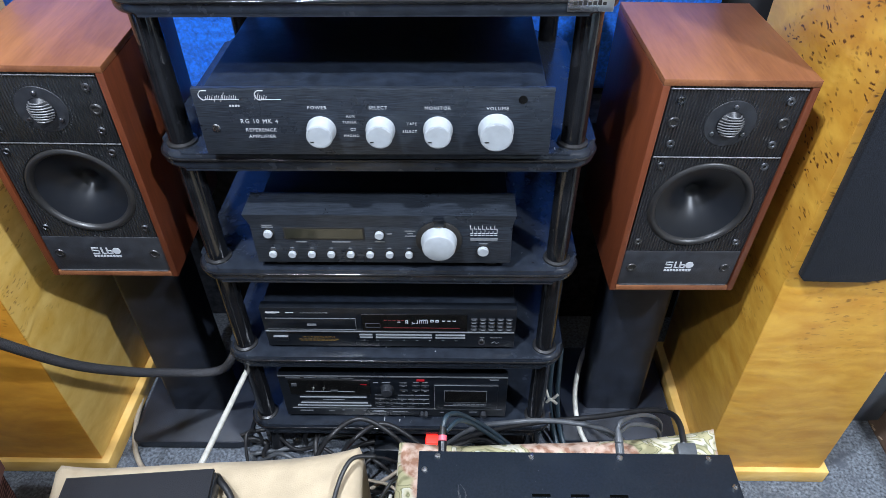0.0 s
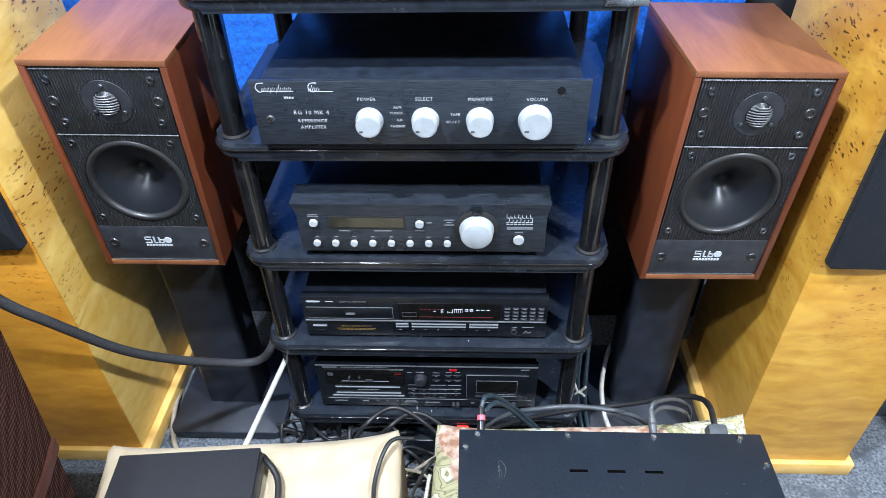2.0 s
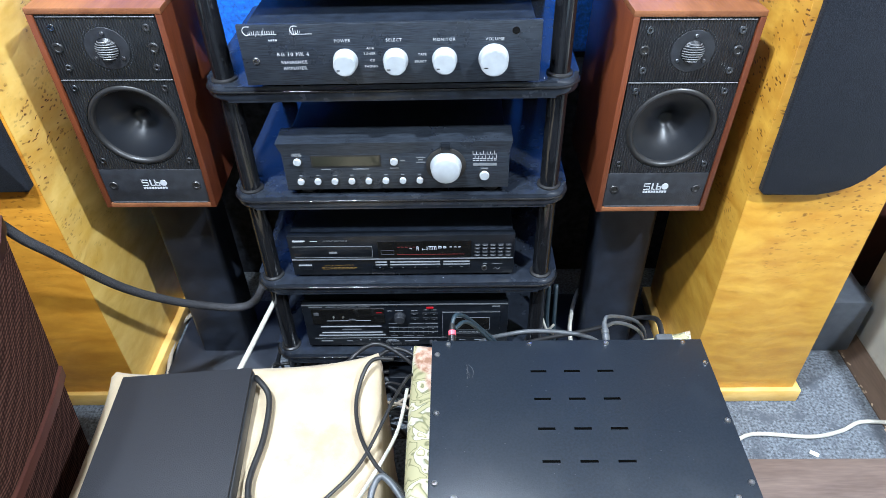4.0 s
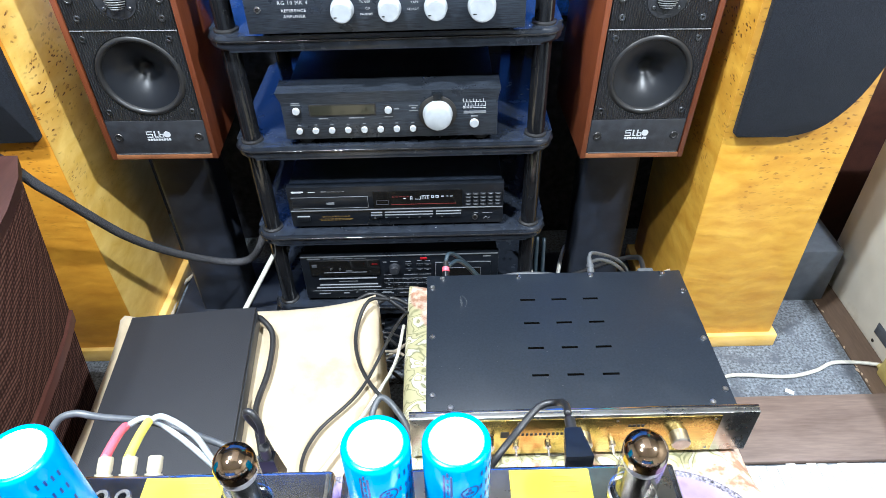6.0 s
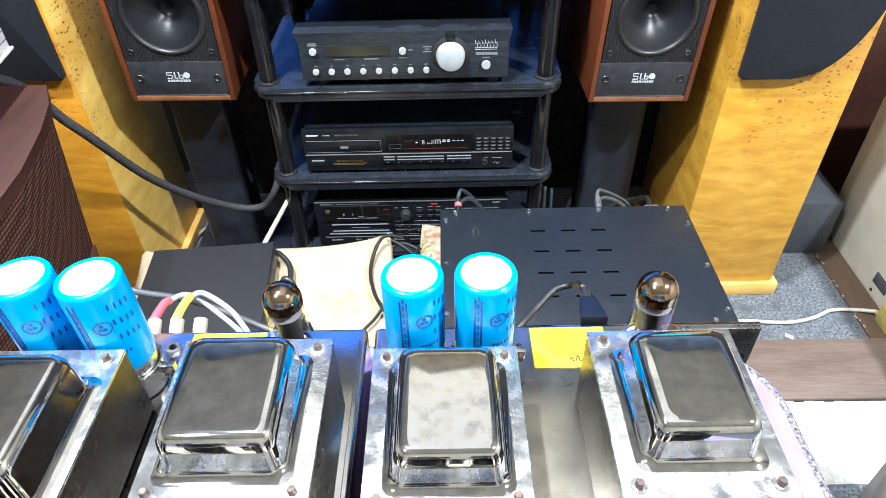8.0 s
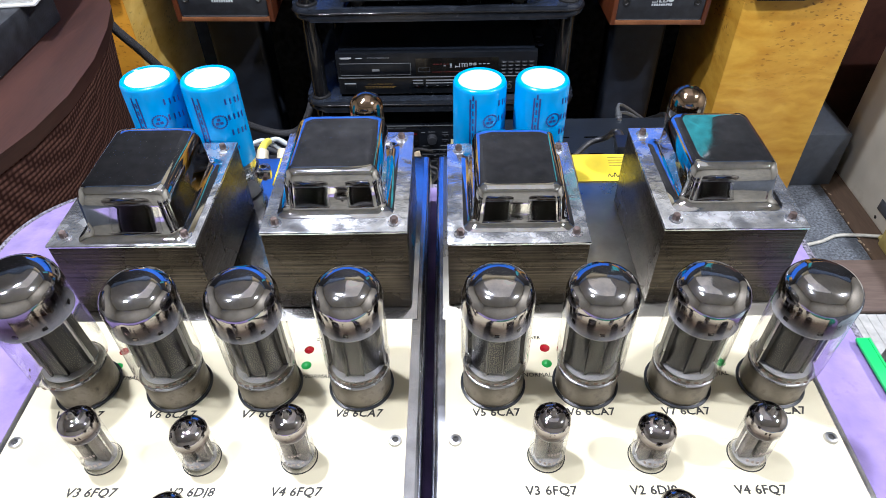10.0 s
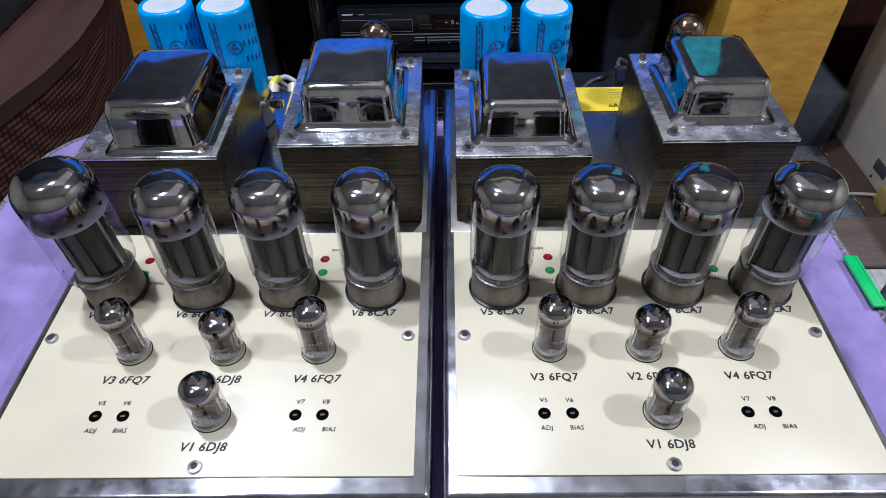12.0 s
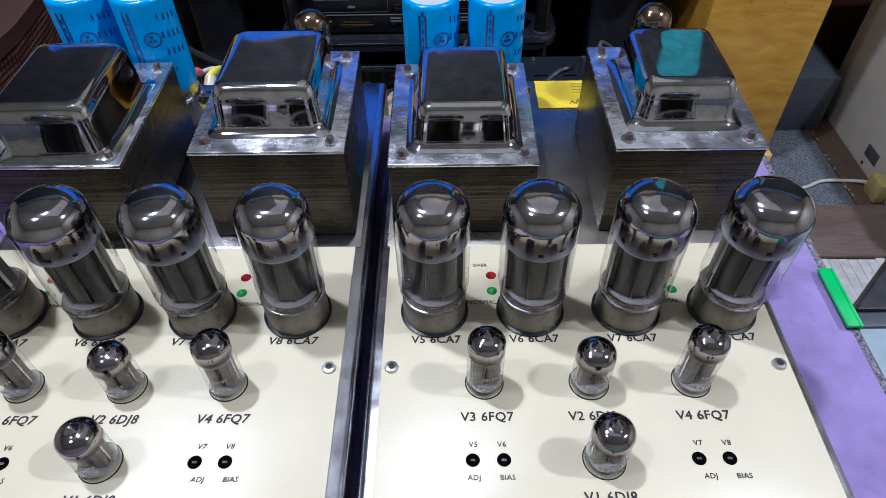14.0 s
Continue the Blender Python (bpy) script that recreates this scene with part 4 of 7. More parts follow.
for x0, x1 in ((-0.134, -0.111), (-0.105, -0.006), (0.000, 0.052)):
    for z in (0.3830, 0.3764):
        part("button_edge", box(x0, x1, 0.7883, 0.7922, z, z + 0.0011), INK_GREY, cd, world_space=True)
for k in range(8):
    part("button_mark", box(-0.128 + k * 0.0232, -0.124 + k * 0.0232, 0.7881, 0.7887, 0.3705, 0.3714), INK_GREY, cd, world_space=True)
bm = bmesh.new()
sweep([(0.099, 0.7915, 0.361), (0.104, 0.7915, 0.366), (0.107, 0.7915, 0.361), (0.112, 0.7915, 0.3645)], 0.0006, 5, 4, into=bm)
box(0.096, 0.117, 0.7914, 0.7920, 0.3755, 0.3763, into=bm), box(0.0785, 0.0865, 0.7914, 0.7920, 0.3755, 0.3763, into=bm)
part("print", bm, INK_GREY, cd, world_space=True)
jack = part("headphone_jack", lathe([(0.0035, 0.003), (0.0058, 0.003), (0.006, 0)], 20, facing(0.081, 0.792, 0.3655)), STEEL, cd, world_space=True)
part("socket", cyl(0.0035, 0, 0.002, 16, m=facing(0.081, 0.792, 0.3655)), INK_BLACK, jack, world_space=True)
words("word", cd, INK_GREY, [("COMPACT DISC PLAYER", -0.207, 0.4385, 0.0044)], 0.7895)
words("gold_word", cd, GOLD_INK, [("OPTICAL DIGITAL OUTPUT", -0.207, 0.3745, 0.0047)], 0.7917)
bm = box(-0.2905, -0.2660, 0.7893, 0.7899, 0.4380, 0.4405)
box(-0.2890, -0.2700, 0.7893, 0.7899, 0.4368, 0.4380, into=bm), box(-0.2560, -0.2420, 0.7893, 0.7899, 0.4380, 0.4390, into=bm)
part("maker_mark", bm, INK_WHITE, cd, world_space=True)
bm = bmesh.new()
for k in range(9):
    box(-0.2430 + k * 0.0080, -0.2365 + k * 0.0080, 0.7914, 0.7919, 0.3682, 0.3692, into=bm), box(-0.2400 + k * 0.0072, -0.2345 + k * 0.0072, 0.7914, 0.7919, 0.3650, 0.3660, into=bm)
part("small_print", bm, GOLD_INK, cd, world_space=True)

# ---- cassette deck ----
deck = thing("cassette_deck", "black cassette deck with a tape window", "cassette deck", at=(-0.08, 0.95, 0.133))
part("front", box(-0.301, 0.134, 0.790, 0.806, 0.142, 0.268, 0.0015), BLACK_PLASTIC, deck, world_space=True)
part("case", box(-0.298, 0.131, 0.8065, 1.09, 0.142, 0.265, 0.002), BLACK_STEEL, deck, world_space=True)
feet(deck, -0.26, 0.10, 0.82, 1.05, 0.133, 0.143)
part("top_line", box(-0.300, 0.133, 0.7885, 0.7905, 0.2655, 0.2675), INK_GREY, deck, world_space=True)
door = part("cassette_door", box(-0.0055, 0.1165, 0.7865, 0.7905, 0.1700, 0.2460, 0.0015), BLACK_PLASTIC, deck, world_space=True)
part("window", box(0.0150, 0.0945, 0.7855, 0.7868, 0.1945, 0.2290), DARK_GLASS, door, world_space=True)


def outline(x0, x1, y, z0, z1, w, into):
    """Thin printed rectangle on an upright front."""
    for a, b, c, d in ((x0, x1, z1 - w, z1), (x0, x1, z0, z0 + w), (x0, x0 + w, z0 + w, z1 - w), (x1 - w, x1, z0 + w, z1 - w)):
        box(a, b, y, y + 0.0006, c, d, into=into)


bm = bmesh.new()
outline(0.0142, 0.0953, 0.7857, 0.1935, 0.2300, 0.0009, bm)
box(-0.0055, 0.1165, 0.7859, 0.7866, 0.2452, 0.2460, into=bm), box(-0.0055, -0.0047, 0.7859, 0.7866, 0.1705, 0.2452, into=bm)
for k in range(7):
    box(0.0300 + k * 0.0090, 0.0370 + k * 0.0090, 0.7859, 0.7866, 0.1865, 0.1880, into=bm)
box(0.0130, 0.0940, 0.7859, 0.7866, 0.1815, 0.1823, into=bm)
part("door_print", bm, INK_GREY, door, world_space=True)
well = part("cassette_well", box(-0.282, -0.128, 0.7872, 0.7905, 0.2130, 0.2560), DARK_GLASS, deck, "dark tape well with hub pegs", True)
for x in (-0.236, -0.216):
    part("hub_peg", lathe([(0, 0.005), (0.0012, 0.0048), (0.0016, 0.0), (0.0030, 0.0)], 12, facing(x, 0.7872, 0.2330)), STEEL, well, world_space=True)
part("tape_head", box(-0.204, -0.190, 0.7855, 0.7873, 0.2235, 0.2280, 0.0006), INK_DIM, well, world_space=True)
part("well_bar", box(-0.2525, -0.1580, 0.7862, 0.7873, 0.2218, 0.2232, 0.0003), INK_GREY, well, world_space=True)
part("eject_key", box(-0.2775, -0.2665, 0.7860, 0.7873, 0.2380, 0.2470, 0.0006), INK_DIM, well, world_space=True)
part("record_lamp", box(-0.145, -0.132, 0.7864, 0.7873, 0.2445, 0.2462), RED_LENS, well, world_space=True)
for z, x0, x1 in ((0.2020, -0.267, -0.137), (0.1835, -0.267, -0.136), (0.1750, -0.275, -0.130)):
    part("front_ledge", box(x0, x1, 0.7872, 0.7905, z, z + 0.0016, 0.0003), INK_GREY, deck, world_space=True)
part("level_knob", lathe([(0, 0.013), (0.0098, 0.013), (0.0106, 0.0122), (0.0112, 0.001), (0.0130, 0.0)], 32, facing(-0.0955, 0.790, 0.2305)), SATIN_BLACK, deck, world_space=True)
for x0, x1, z in ((-0.0715, -0.0565, 0.2360), (-0.0470, -0.0325, 0.2360), (-0.0300, -0.0150, 0.2360), (-0.0715, -0.0565, 0.2215), (-0.0470, -0.0325, 0.2215), (-0.0300, -0.0150, 0.2215)):
    k = part("function_key", box(x0, x1, 0.7878, 0.7905, z, z + 0.0065, 0.0008), BLACK_PLASTIC, deck, world_space=True)
    part("key_edge", box(x0, x1, 0.7874, 0.7879, z + 0.0058, z + 0.0066), INK_DIM, k, world_space=True)
    part("key_mark", box(x0 + 0.005, x1 - 0.005, 0.7873, 0.7879, z + 0.0022, z + 0.0032), INK_GREY, k, world_space=True)
part("record_key", box(-0.0385, -0.0230, 0.7875, 0.7905, 0.2540, 0.2590, 0.0008), RED_LENS, deck, "red record key", True)
for row, z in enumerate((0.1905, 0.1775)):
    for k in range(5):
        x0 = -0.1210 + k * 0.0212
        key = part("transport_key", box(x0, x0 + 0.0206, 0.7868, 0.7905, z, z + 0.0108, 0.0008), BLACK_PLASTIC, deck, world_space=True)
        part("key_edge", box(x0, x0 + 0.0206, 0.7863, 0.7869, z + 0.0098, z + 0.0108), INK_GREY, key, world_space=True)
        part("key_mark", box(x0 + 0.0085, x0 + 0.0122, 0.7863, 0.7869, z + 0.0050, z + 0.0064), INK_GREY, key, world_space=True)
bm = bmesh.new()
for x0, x1, z, h in ((-0.286, -0.258, 0.2592, 0.0030), (-0.2505, -0.228, 0.2600, 0.0014), (-0.226, -0.206, 0.2600, 0.0014), (-0.204, -0.186, 0.2600, 0.0014), (-0.182, -0.157, 0.2600, 0.0014), (0.100, 0.1165, 0.2575, 0.0030),
                     (-0.121, -0.112, 0.2470, 0.0016), (-0.104, -0.088, 0.2480, 0.0014), (-0.0705, -0.058, 0.2470, 0.0014), (-0.045, -0.034, 0.2490, 0.0012), (-0.028, -0.017, 0.2490, 0.0012),
                     (-0.121, -0.103, 0.2090, 0.0012), (-0.076, -0.045, 0.2090, 0.0012), (-0.042, -0.015, 0.2090, 0.0012), (-0.223, -0.181, 0.1925, 0.0014), (-0.119, -0.104, 0.1710, 0.0013), (-0.092, -0.068, 0.1710, 0.0013),
                     (-0.061, -0.046, 0.1710, 0.0013), (-0.273, -0.247, 0.1555, 0.0024), (-0.216, -0.204, 0.1555, 0.0030), (-0.188, -0.184, 0.1580, 0.0022), (-0.168, -0.164, 0.1580, 0.0022), (-0.147, -0.143, 0.1580, 0.0022),
                     (-0.130, -0.102, 0.1540, 0.0018), (-0.127, -0.107, 0.1580, 0.0013), (-0.089, -0.058, 0.1540, 0.0018), (0.004, 0.012, 0.1540, 0.0013), (0.030, 0.044, 0.1560, 0.0013), (0.062, 0.078, 0.1560, 0.0013)):
    box(x0, x1, 0.7893, 0.7902, z, z + h, into=bm)
box(-0.286, 0.126, 0.7893, 0.7902, 0.1650, 0.1661, into=bm)
part("print", bm, INK_GREY, deck, world_space=True)
for x, r in ((-0.0310, 0.0040), (-0.0225, 0.0040), (0.0905, 0.0060)):
    part("slider_knob", cyl(r, 0, 0.010, 20, 0.001, facing(x, 0.790, 0.1545)), SATIN_BLACK, deck, world_space=True)


# ---- two-way bookshelf speakers on stands ----
def bookshelf_speaker(label, m):
    """Front at y = 0, bottom at z = 0, centred in x; 0.198 wide, 0.365 high, 0.25 deep."""
    t = thing("bookshelf_speaker", label, "loudspeaker", "bookshelf speakers", m=m)
    w, h, d, e = 0.099, 0.365, 0.252, 0.0095
    # sides carry their shade in a darker veneer colour than the top
    part("side_panel", box(-w, -w + e, 0, d, 0, h - e, 0.0008), MAHOGANY_SHADED, t)
    part("side_panel", box(w - e, w, 0, d, 0, h - e, 0.0008), MAHOGANY_SHADED, t)
    part("top_panel", box(-w, w, 0.0, d, h - e + 0.0002, h, 0.0010), MAHOGANY_LIT, t)
    part("bottom_panel", box(-w + e, w - e, 0.0002, d, 0.0002, e, 0.0008), MAHOGANY_LIT, t)
    part("back_panel", box(-w + e, w - e, d - 0.012, d - 0.002, e, h - e), SATIN_BLACK, t)
    ix = w - e - 0.0006
    part("tweeter_panel", box(-ix, ix, 0.003, 0.016, 0.2515, h - e - 0.0006, 0.0012), BAFFLE, t)
    # woofer panel with a round opening
    bm = bmesh.new()
    cx, cz, r, n = 0.002, 0.1665, 0.0758, 56
    z0, z1 = 0.082, 0.2500
    inner = [bm.verts.new((cx + r * math.cos(2 * math.pi * k / n), 0.003, cz + r * math.sin(2 * math.pi * k / n))) for k in range(n)]
    outer = []
    for k in range(n):
        c, s = math.cos(2 * math.pi * k / n), math.sin(2 * math.pi * k / n)
        q = min(ix / abs(c) if abs(c) > 1e-6 else 9, (z1 - cz if s > 0 else cz - z0) / abs(s) if abs(s) > 1e-6 else 9)
        outer.append(bm.verts.new((cx + q * c, 0.003, cz + q * s)))
    for sx, zz in ((1, z1), (1, z0), (-1, z1), (-1, z0)):
        v = min(outer, key=lambda u: (u.co.x - sx * ix) ** 2 + (u.co.z - zz) ** 2)
        v.co.x, v.co.z = sx * ix, zz
    back = [bm.verts.new((v.co.x, 0.016, v.co.z)) for v in inner]
    for k in range(n):
        j = (k + 1) % n
        bm.faces.new((inner[k], inner[j], outer[j], outer[k]))
        bm.faces.new((inner[j], inner[k], back[k], back[j]))
    bmesh.ops.recalc_face_normals(bm, faces=bm.faces[:])
    part("woofer_panel", bm, BAFFLE, t)
    part("lower_panel", box(-ix, ix, 0.0025, 0.016, e + 0.0006, 0.0812, 0.0012), SATIN_BLACK, t)
    wf = part("woofer", lathe([(0, -0.0432), (0.0060, -0.0428), (0.0105, -0.0412), (0.0135, -0.0386), (0.0148, -0.0368), (0.0172, -0.0342), (0.0225, -0.0288), (0.0295, -0.0226), (0.0385, -0.0160), (0.0500, -0.0096), (0.0637, -0.0048)], 64, facing(cx, 0.003, cz)), CONE, t, "black one-piece cone with a small centre tip", smooth=4)
    part("surround", lathe([(0.0632, -0.0057), (0.0643, -0.0016), (0.0669, 0.0019), (0.0701, 0.0023), (0.0731, 0.0002), (0.0749, -0.0021), (0.0767, -0.0010), (0.0781, 0.0000)], 64, facing(cx, 0.003, cz)), RUBBER, wf, smooth=4)
    bm = bmesh.new()
    for k in range(64):
        a = 2 * math.pi * k / 64
        box(cx + 0.0835 * math.cos(a) - 0.0007, cx + 0.0835 * math.cos(a) + 0.0007, 0.0022, 0.0031, cz + 0.0835 * math.sin(a) - 0.0007, cz + 0.0835 * math.sin(a) + 0.0007, into=bm)
    tagged(part("dotted_ring", bm, INK_DIM, wf), kind="stuff")
    tz = 0.302
    tw = part("tweeter", lathe([(0, 0.010), (0.005, 0.0096), (0.010, 0.008), (0.014, 0.0052), (0.0165, 0.001), (0.018, 0.0)], 36, facing(0.002, 0.003, tz)), CONE, t, "dark dome behind a slotted pale guard", smooth=4)
    part("faceplate", lathe([(0.018, 0.0012), (0.033, 0.0010), (0.0335, 0.0)], 44, facing(0.002, 0.003, tz)), SATIN_BLACK, tw)
    for k in range(8):
        zz = tz - 0.0135 + k * 0.0038
        half = math.sqrt(max(0.0, 0.0168 ** 2 - (zz - tz) ** 2))
        part("guard_bar", sweep([(0.002 - half, 0.000, zz), (0.002 - half * 0.5, -0.0075, zz + 0.001), (0.002 + half * 0.5, -0.0075, zz + 0.001), (0.002 + half, 0.000, zz)], 0.0010, 6, 5), GUARD_GREY, tw)
    for a in (90, 215, 325):
        part("screw", cyl(0.003, 0, 0.003, 14, 0.0006, facing(0.002 + 0.025 * math.cos(radians(a)), 0.0025, tz + 0.025 * math.sin(radians(a)))), SCREW_DARK, tw)
    bm = bmesh.new()
    for k in range(48):
        a = 2 * math.pi * k / 48
        box(0.002 + 0.037 * math.cos(a) - 0.0006, 0.002 + 0.037 * math.cos(a) + 0.0006, 0.0022, 0.0031, tz + 0.037 * math.sin(a) - 0.0006, tz + 0.037 * math.sin(a) + 0.0006, into=bm)
    tagged(part("dotted_ring", bm, INK_DIM, tw), kind="stuff")
    for x, z in ((-0.070, 0.335), (0.070, 0.335), (-0.068, 0.271), (0.068, 0.271), (-0.072, 0.236), (0.070, 0.236), (-0.074, 0.100), (0.074, 0.100)):
        s = part("screw", lathe([(0.0022, 0.0008), (0.0028, 0.0022), (0.0050, 0.0022), (0.0058, 0)], 18, facing(x, 0.003, z)), SCREW_DARK, t)
        part("recess", cyl(0.0023, 0, 0.0009, 12, m=facing(x, 0.003, z)), INK_BLACK, s)
    for x, z in ((-0.072, 0.303), (0.072, 0.303), (-0.073, 0.047), (0.073, 0.047)):
        s = part("grille_peg", lathe([(0.0038, 0.001), (0.0048, 0.002), (0.0072, 0.002), (0.0085, 0)], 20, facing(x, 0.003, z)), RUBBER, t)
        part("recess", cyl(0.004, 0, 0.0011, 12, m=facing(x, 0.003, z)), INK_BLACK, s)
    for z in (h - e - 0.0042, 0.2505):
        part("bead", sweep([(-ix + 0.002, 0.0022, z), (0.0, 0.0022, z), (ix - 0.002, 0.0022, z)], 0.0012, 6, 2), BEAD, t, "grey bead line")
    part("bead", box(-ix + 0.004, ix - 0.004, 0.0008, 0.0030, e + 0.0008, e + 0.0024), BEAD, t)
    bm = bmesh.new()
    for x0, x1, z0, z1 in ((-0.021, -0.010, 0.058, 0.0595), (-0.021, -0.0195, 0.053, 0.0595), (-0.021, -0.010, 0.0525, 0.054), (-0.0115, -0.010, 0.047, 0.054), (-0.021, -0.010, 0.0465, 0.048),
                           (-0.007, -0.0045, 0.0465, 0.0595), (-0.007, -0.0005, 0.0465, 0.048), (0.001, 0.0035, 0.0465, 0.0595), (0.001, 0.010, 0.0465, 0.048), (0.001, 0.010, 0.0525, 0.054), (0.008, 0.010, 0.0465, 0.054)):
        box(x0, x1, 0.0017, 0.0026, z0, z1, into=bm)
    cyl(0.0062, 0, 0.0009, 20, m=facing(0.0165, 0.0026, 0.053), into=bm)
    for k in range(9):
        box(-0.021 + k * 0.0048, -0.0175 + k * 0.0048, 0.0017, 0.0026, 0.0400, 0.0440, into=bm)
    part("badge", bm, INK_WHITE, t, "pale printed emblem")
    return t


SPL = pose(-0.5146, 0.7846, 0.5273, 2.1, 1.4, 1.2) @ Matrix.Scale(1.013, 4)
SPR = pose(0.3803, 0.7808, 0.5073, 0.5, 1.7, 2.0) @ Matrix.Scale(1.004, 4)
bookshelf_speaker("reddish wooden bookshelf speaker with black ribbed baffle", SPL)
bookshelf_speaker("reddish wooden bookshelf speaker with black ribbed baffle", SPR)


def speaker_stand(x, y, zt):
    t = thing("speaker_stand", "black steel column speaker stand", "speaker stand", "speaker stands", (x, y, 0))
    part("base_plate", prism(rounded(-0.125, 0.125, -0.128, 0.128, (0.018,) * 4, 5), 0.006, 0.026, 0.003), STAND_BLACK, t)
    part("column", prism(rounded(-0.060, 0.060, -0.045, 0.045, (0.010,) * 4, 5), 0.0265, zt - 0.012), STAND_BLACK, t)
    part("top_plate", box(-0.085, 0.085, -0.10, 0.10, zt - 0.0115, zt - 0.0005, 0.002), STAND_BLACK, t)
    for sx in (-0.1, 0.1):
        for sy in (-0.1, 0.1):
            part("foot", cyl(0.008, 0, 0.006, 12, m=Matrix.Translation((sx, sy, 0))), RUBBER, t)
    return t


speaker_stand(-0.536, 0.925, 0.5250)
speaker_stand(0.381, 0.940, 0.5048)


# ---- tall floor-standing speakers in yellow burr veneer ----
def tower_speaker(x0, x1, y0, y1, inner, label, gz0, body, front):
    """inner: +1 when the inner edge is at x1."""
    t = thing("tower_speaker", label, "loudspeaker", "tower speakers", ((x0 + x1) / 2, (y0 + y1) / 2, 0))
    part("plinth", box(x0 - 0.016, x1 + 0.016, y0 - 0.012, y1 + 0.012, 0.0, 0.038, 0.0025), PLINTH_WOOD, t, world_space=True)
    part("cabinet", box(x0, x1, y0, y1, 0.0385, 1.16, 0.003), body, t, world_space=True)
    part("front_panel", box(x0 + 0.0006, x1 - 0.0006, y0 - 0.0022, y0 - 0.0002, 0.0388, 1.1595, 0.0006), front, t, world_space=True)
    # grille with one square and one swept lower corner
    gz1, a, b = 1.12, x0 + 0.012, x1 - 0.004
    if inner > 0:
        a, b = x0 + 0.004, x1 - 0.004
    w = b - a
    pts = [(b, gz0), (b, gz1), (a, gz1)] if inner > 0 else [(a, gz1), (b, gz1)]
    sweepc = []
    for k in range(13):
        q = k / 12
        px = w * (0.42 + 0.58 * math.sin(q * math.pi / 2))
        pz = 0.20 * (1 - math.cos(q * math.pi / 2))
        sweepc.append((px, pz))
    if inner > 0:
        outline = [(b, gz1), (a, gz1)] + [(b - px, gz0 + pz) for px, pz in sweepc[::-1]] + [(b - 0.006, gz0), (b, gz0 + 0.006)]
    else:
        outline = [(a, gz1), (a, gz0 + 0.006), (a + 0.006, gz0)] + [(a + px, gz0 + pz) for px, pz in sweepc] + [(b, gz1)]
    bm = prism(outline, 0, 0.016, 0.003)
    bm.transform(Matrix.Translation((0, y0 - 0.0024, 0)) @ Matrix.Rotation(radians(90), 4, "X"))
    part("grille", bm, GRILLE, t, "black cloth grille with one swept corner", True)
    return t


tower_speaker(0.532, 0.774, 0.750, 1.07, -1, "tall speaker in glossy yellow burr veneer with cloth grille", 0.574, BURL, BURL)
tower_speaker(-0.938, -0.697, 0.750, 1.07, 1, "tall speaker with orange veneer front and pale burr side", 0.600, PALE_BURL, ORANGE_FRONT)


# ---- left stand under cream cloth ----
def draped(x0, x1, y0, y1, z0, z1, mat, seed, label, m=None, fold=0.012):
    """A cloth over a box: flat uneven top, soft edge, hanging folds."""
    bm = bmesh.new()
    nu, nv = 120, 46
    rings = []
    pr = 2 * ((x1 - x0) + (y1 - y0))

    def around(s):
        s *= pr
        for ax, ay, bx, by in ((x0, y0, x1, y0), (x1, y0, x1, y1), (x1, y1, x0, y1), (x0, y1, x0, y0)):
            length = abs(bx - ax) + abs(by - ay)
            if s <= length:
                return ax + (bx - ax) * s / length, ay + (by - ay) * s / length
            s -= length
        return x0, y0
    cx, cy = (x0 + x1) / 2, (y0 + y1) / 2
    top = 26
    for j in range(nv + 1):
        ring = []
        for i in range(nu):
            px, py = around(i / nu)
            if j <= top:
                q = j / top
                x, y, z = cx + (px - cx) * q, cy + (py - cy) * q, z1
                z += 0.005 * noise.noise((x * 9, y * 9, seed)) + 0.022 * abs((x - cx) / (x1 - cx)) ** 5 * abs((y - cy) / (y1 - cy)) ** 7 - (0.012 * max(0, q - 0.93) / 0.07 if q > 0.93 else 0)
            else:
                q = (j - top) / (nv - top)
                z = z1 - 0.012 - (z1 - z0 - 0.012) * q
                out = fold * q * (0.6 + noise.noise((px * 14, py * 14, seed + 3)) * 1.3) + 0.006
                d = Vector((px - cx, py - cy)).normalized()
                x, y = px + d.x * out, py + d.y * out
            ring.append(bm.verts.new((x, y, z)))
            if j == 0:
                break
        rings.append(ring)
    for a, b in zip(rings, rings[1:]):
        for i in range(nu):
            q = list(dict.fromkeys([a[i % len(a)], a[(i + 1) % len(a)], b[(i + 1) % nu], b[i]]))
            bm.faces.new(q)
    bmesh.ops.recalc_face_normals(bm, faces=bm.faces[:])
    if m is not None:
        bm.transform(m)
    return bm


LEFT = Matrix.Translation((-0.33, 0.45, 0)) @ Matrix.Rotation(radians(4.5), 4, "Z")
single("draped_cloth", draped(-0.245, 0.225, -0.36, 0.13, 0.0, 0.325, CREAM_CLOTH, 2.0, "", LEFT), CREAM_CLOTH, "cream cotton cloth draped over a low stand", "cloth", at=(-0.33, 0.40, 0), smooth=4)
blackbox = thing("power_supply", "flat matt black box on the cream cloth", "power supply", m=Matrix.Translation((-0.414, 0.36, 0.331)) @ Matrix.Rotation(radians(5.0), 4, "Z"))
part("body", box(-0.108, 0.108, -0.21, 0.168, 0.0, 0.0295, 0.002), SATIN_BLACK, blackbox)
part("lid", box(-0.110, 0.106, -0.212, 0.170, 0.030, 0.036, 0.001), FLAT_BLACK, blackbox)

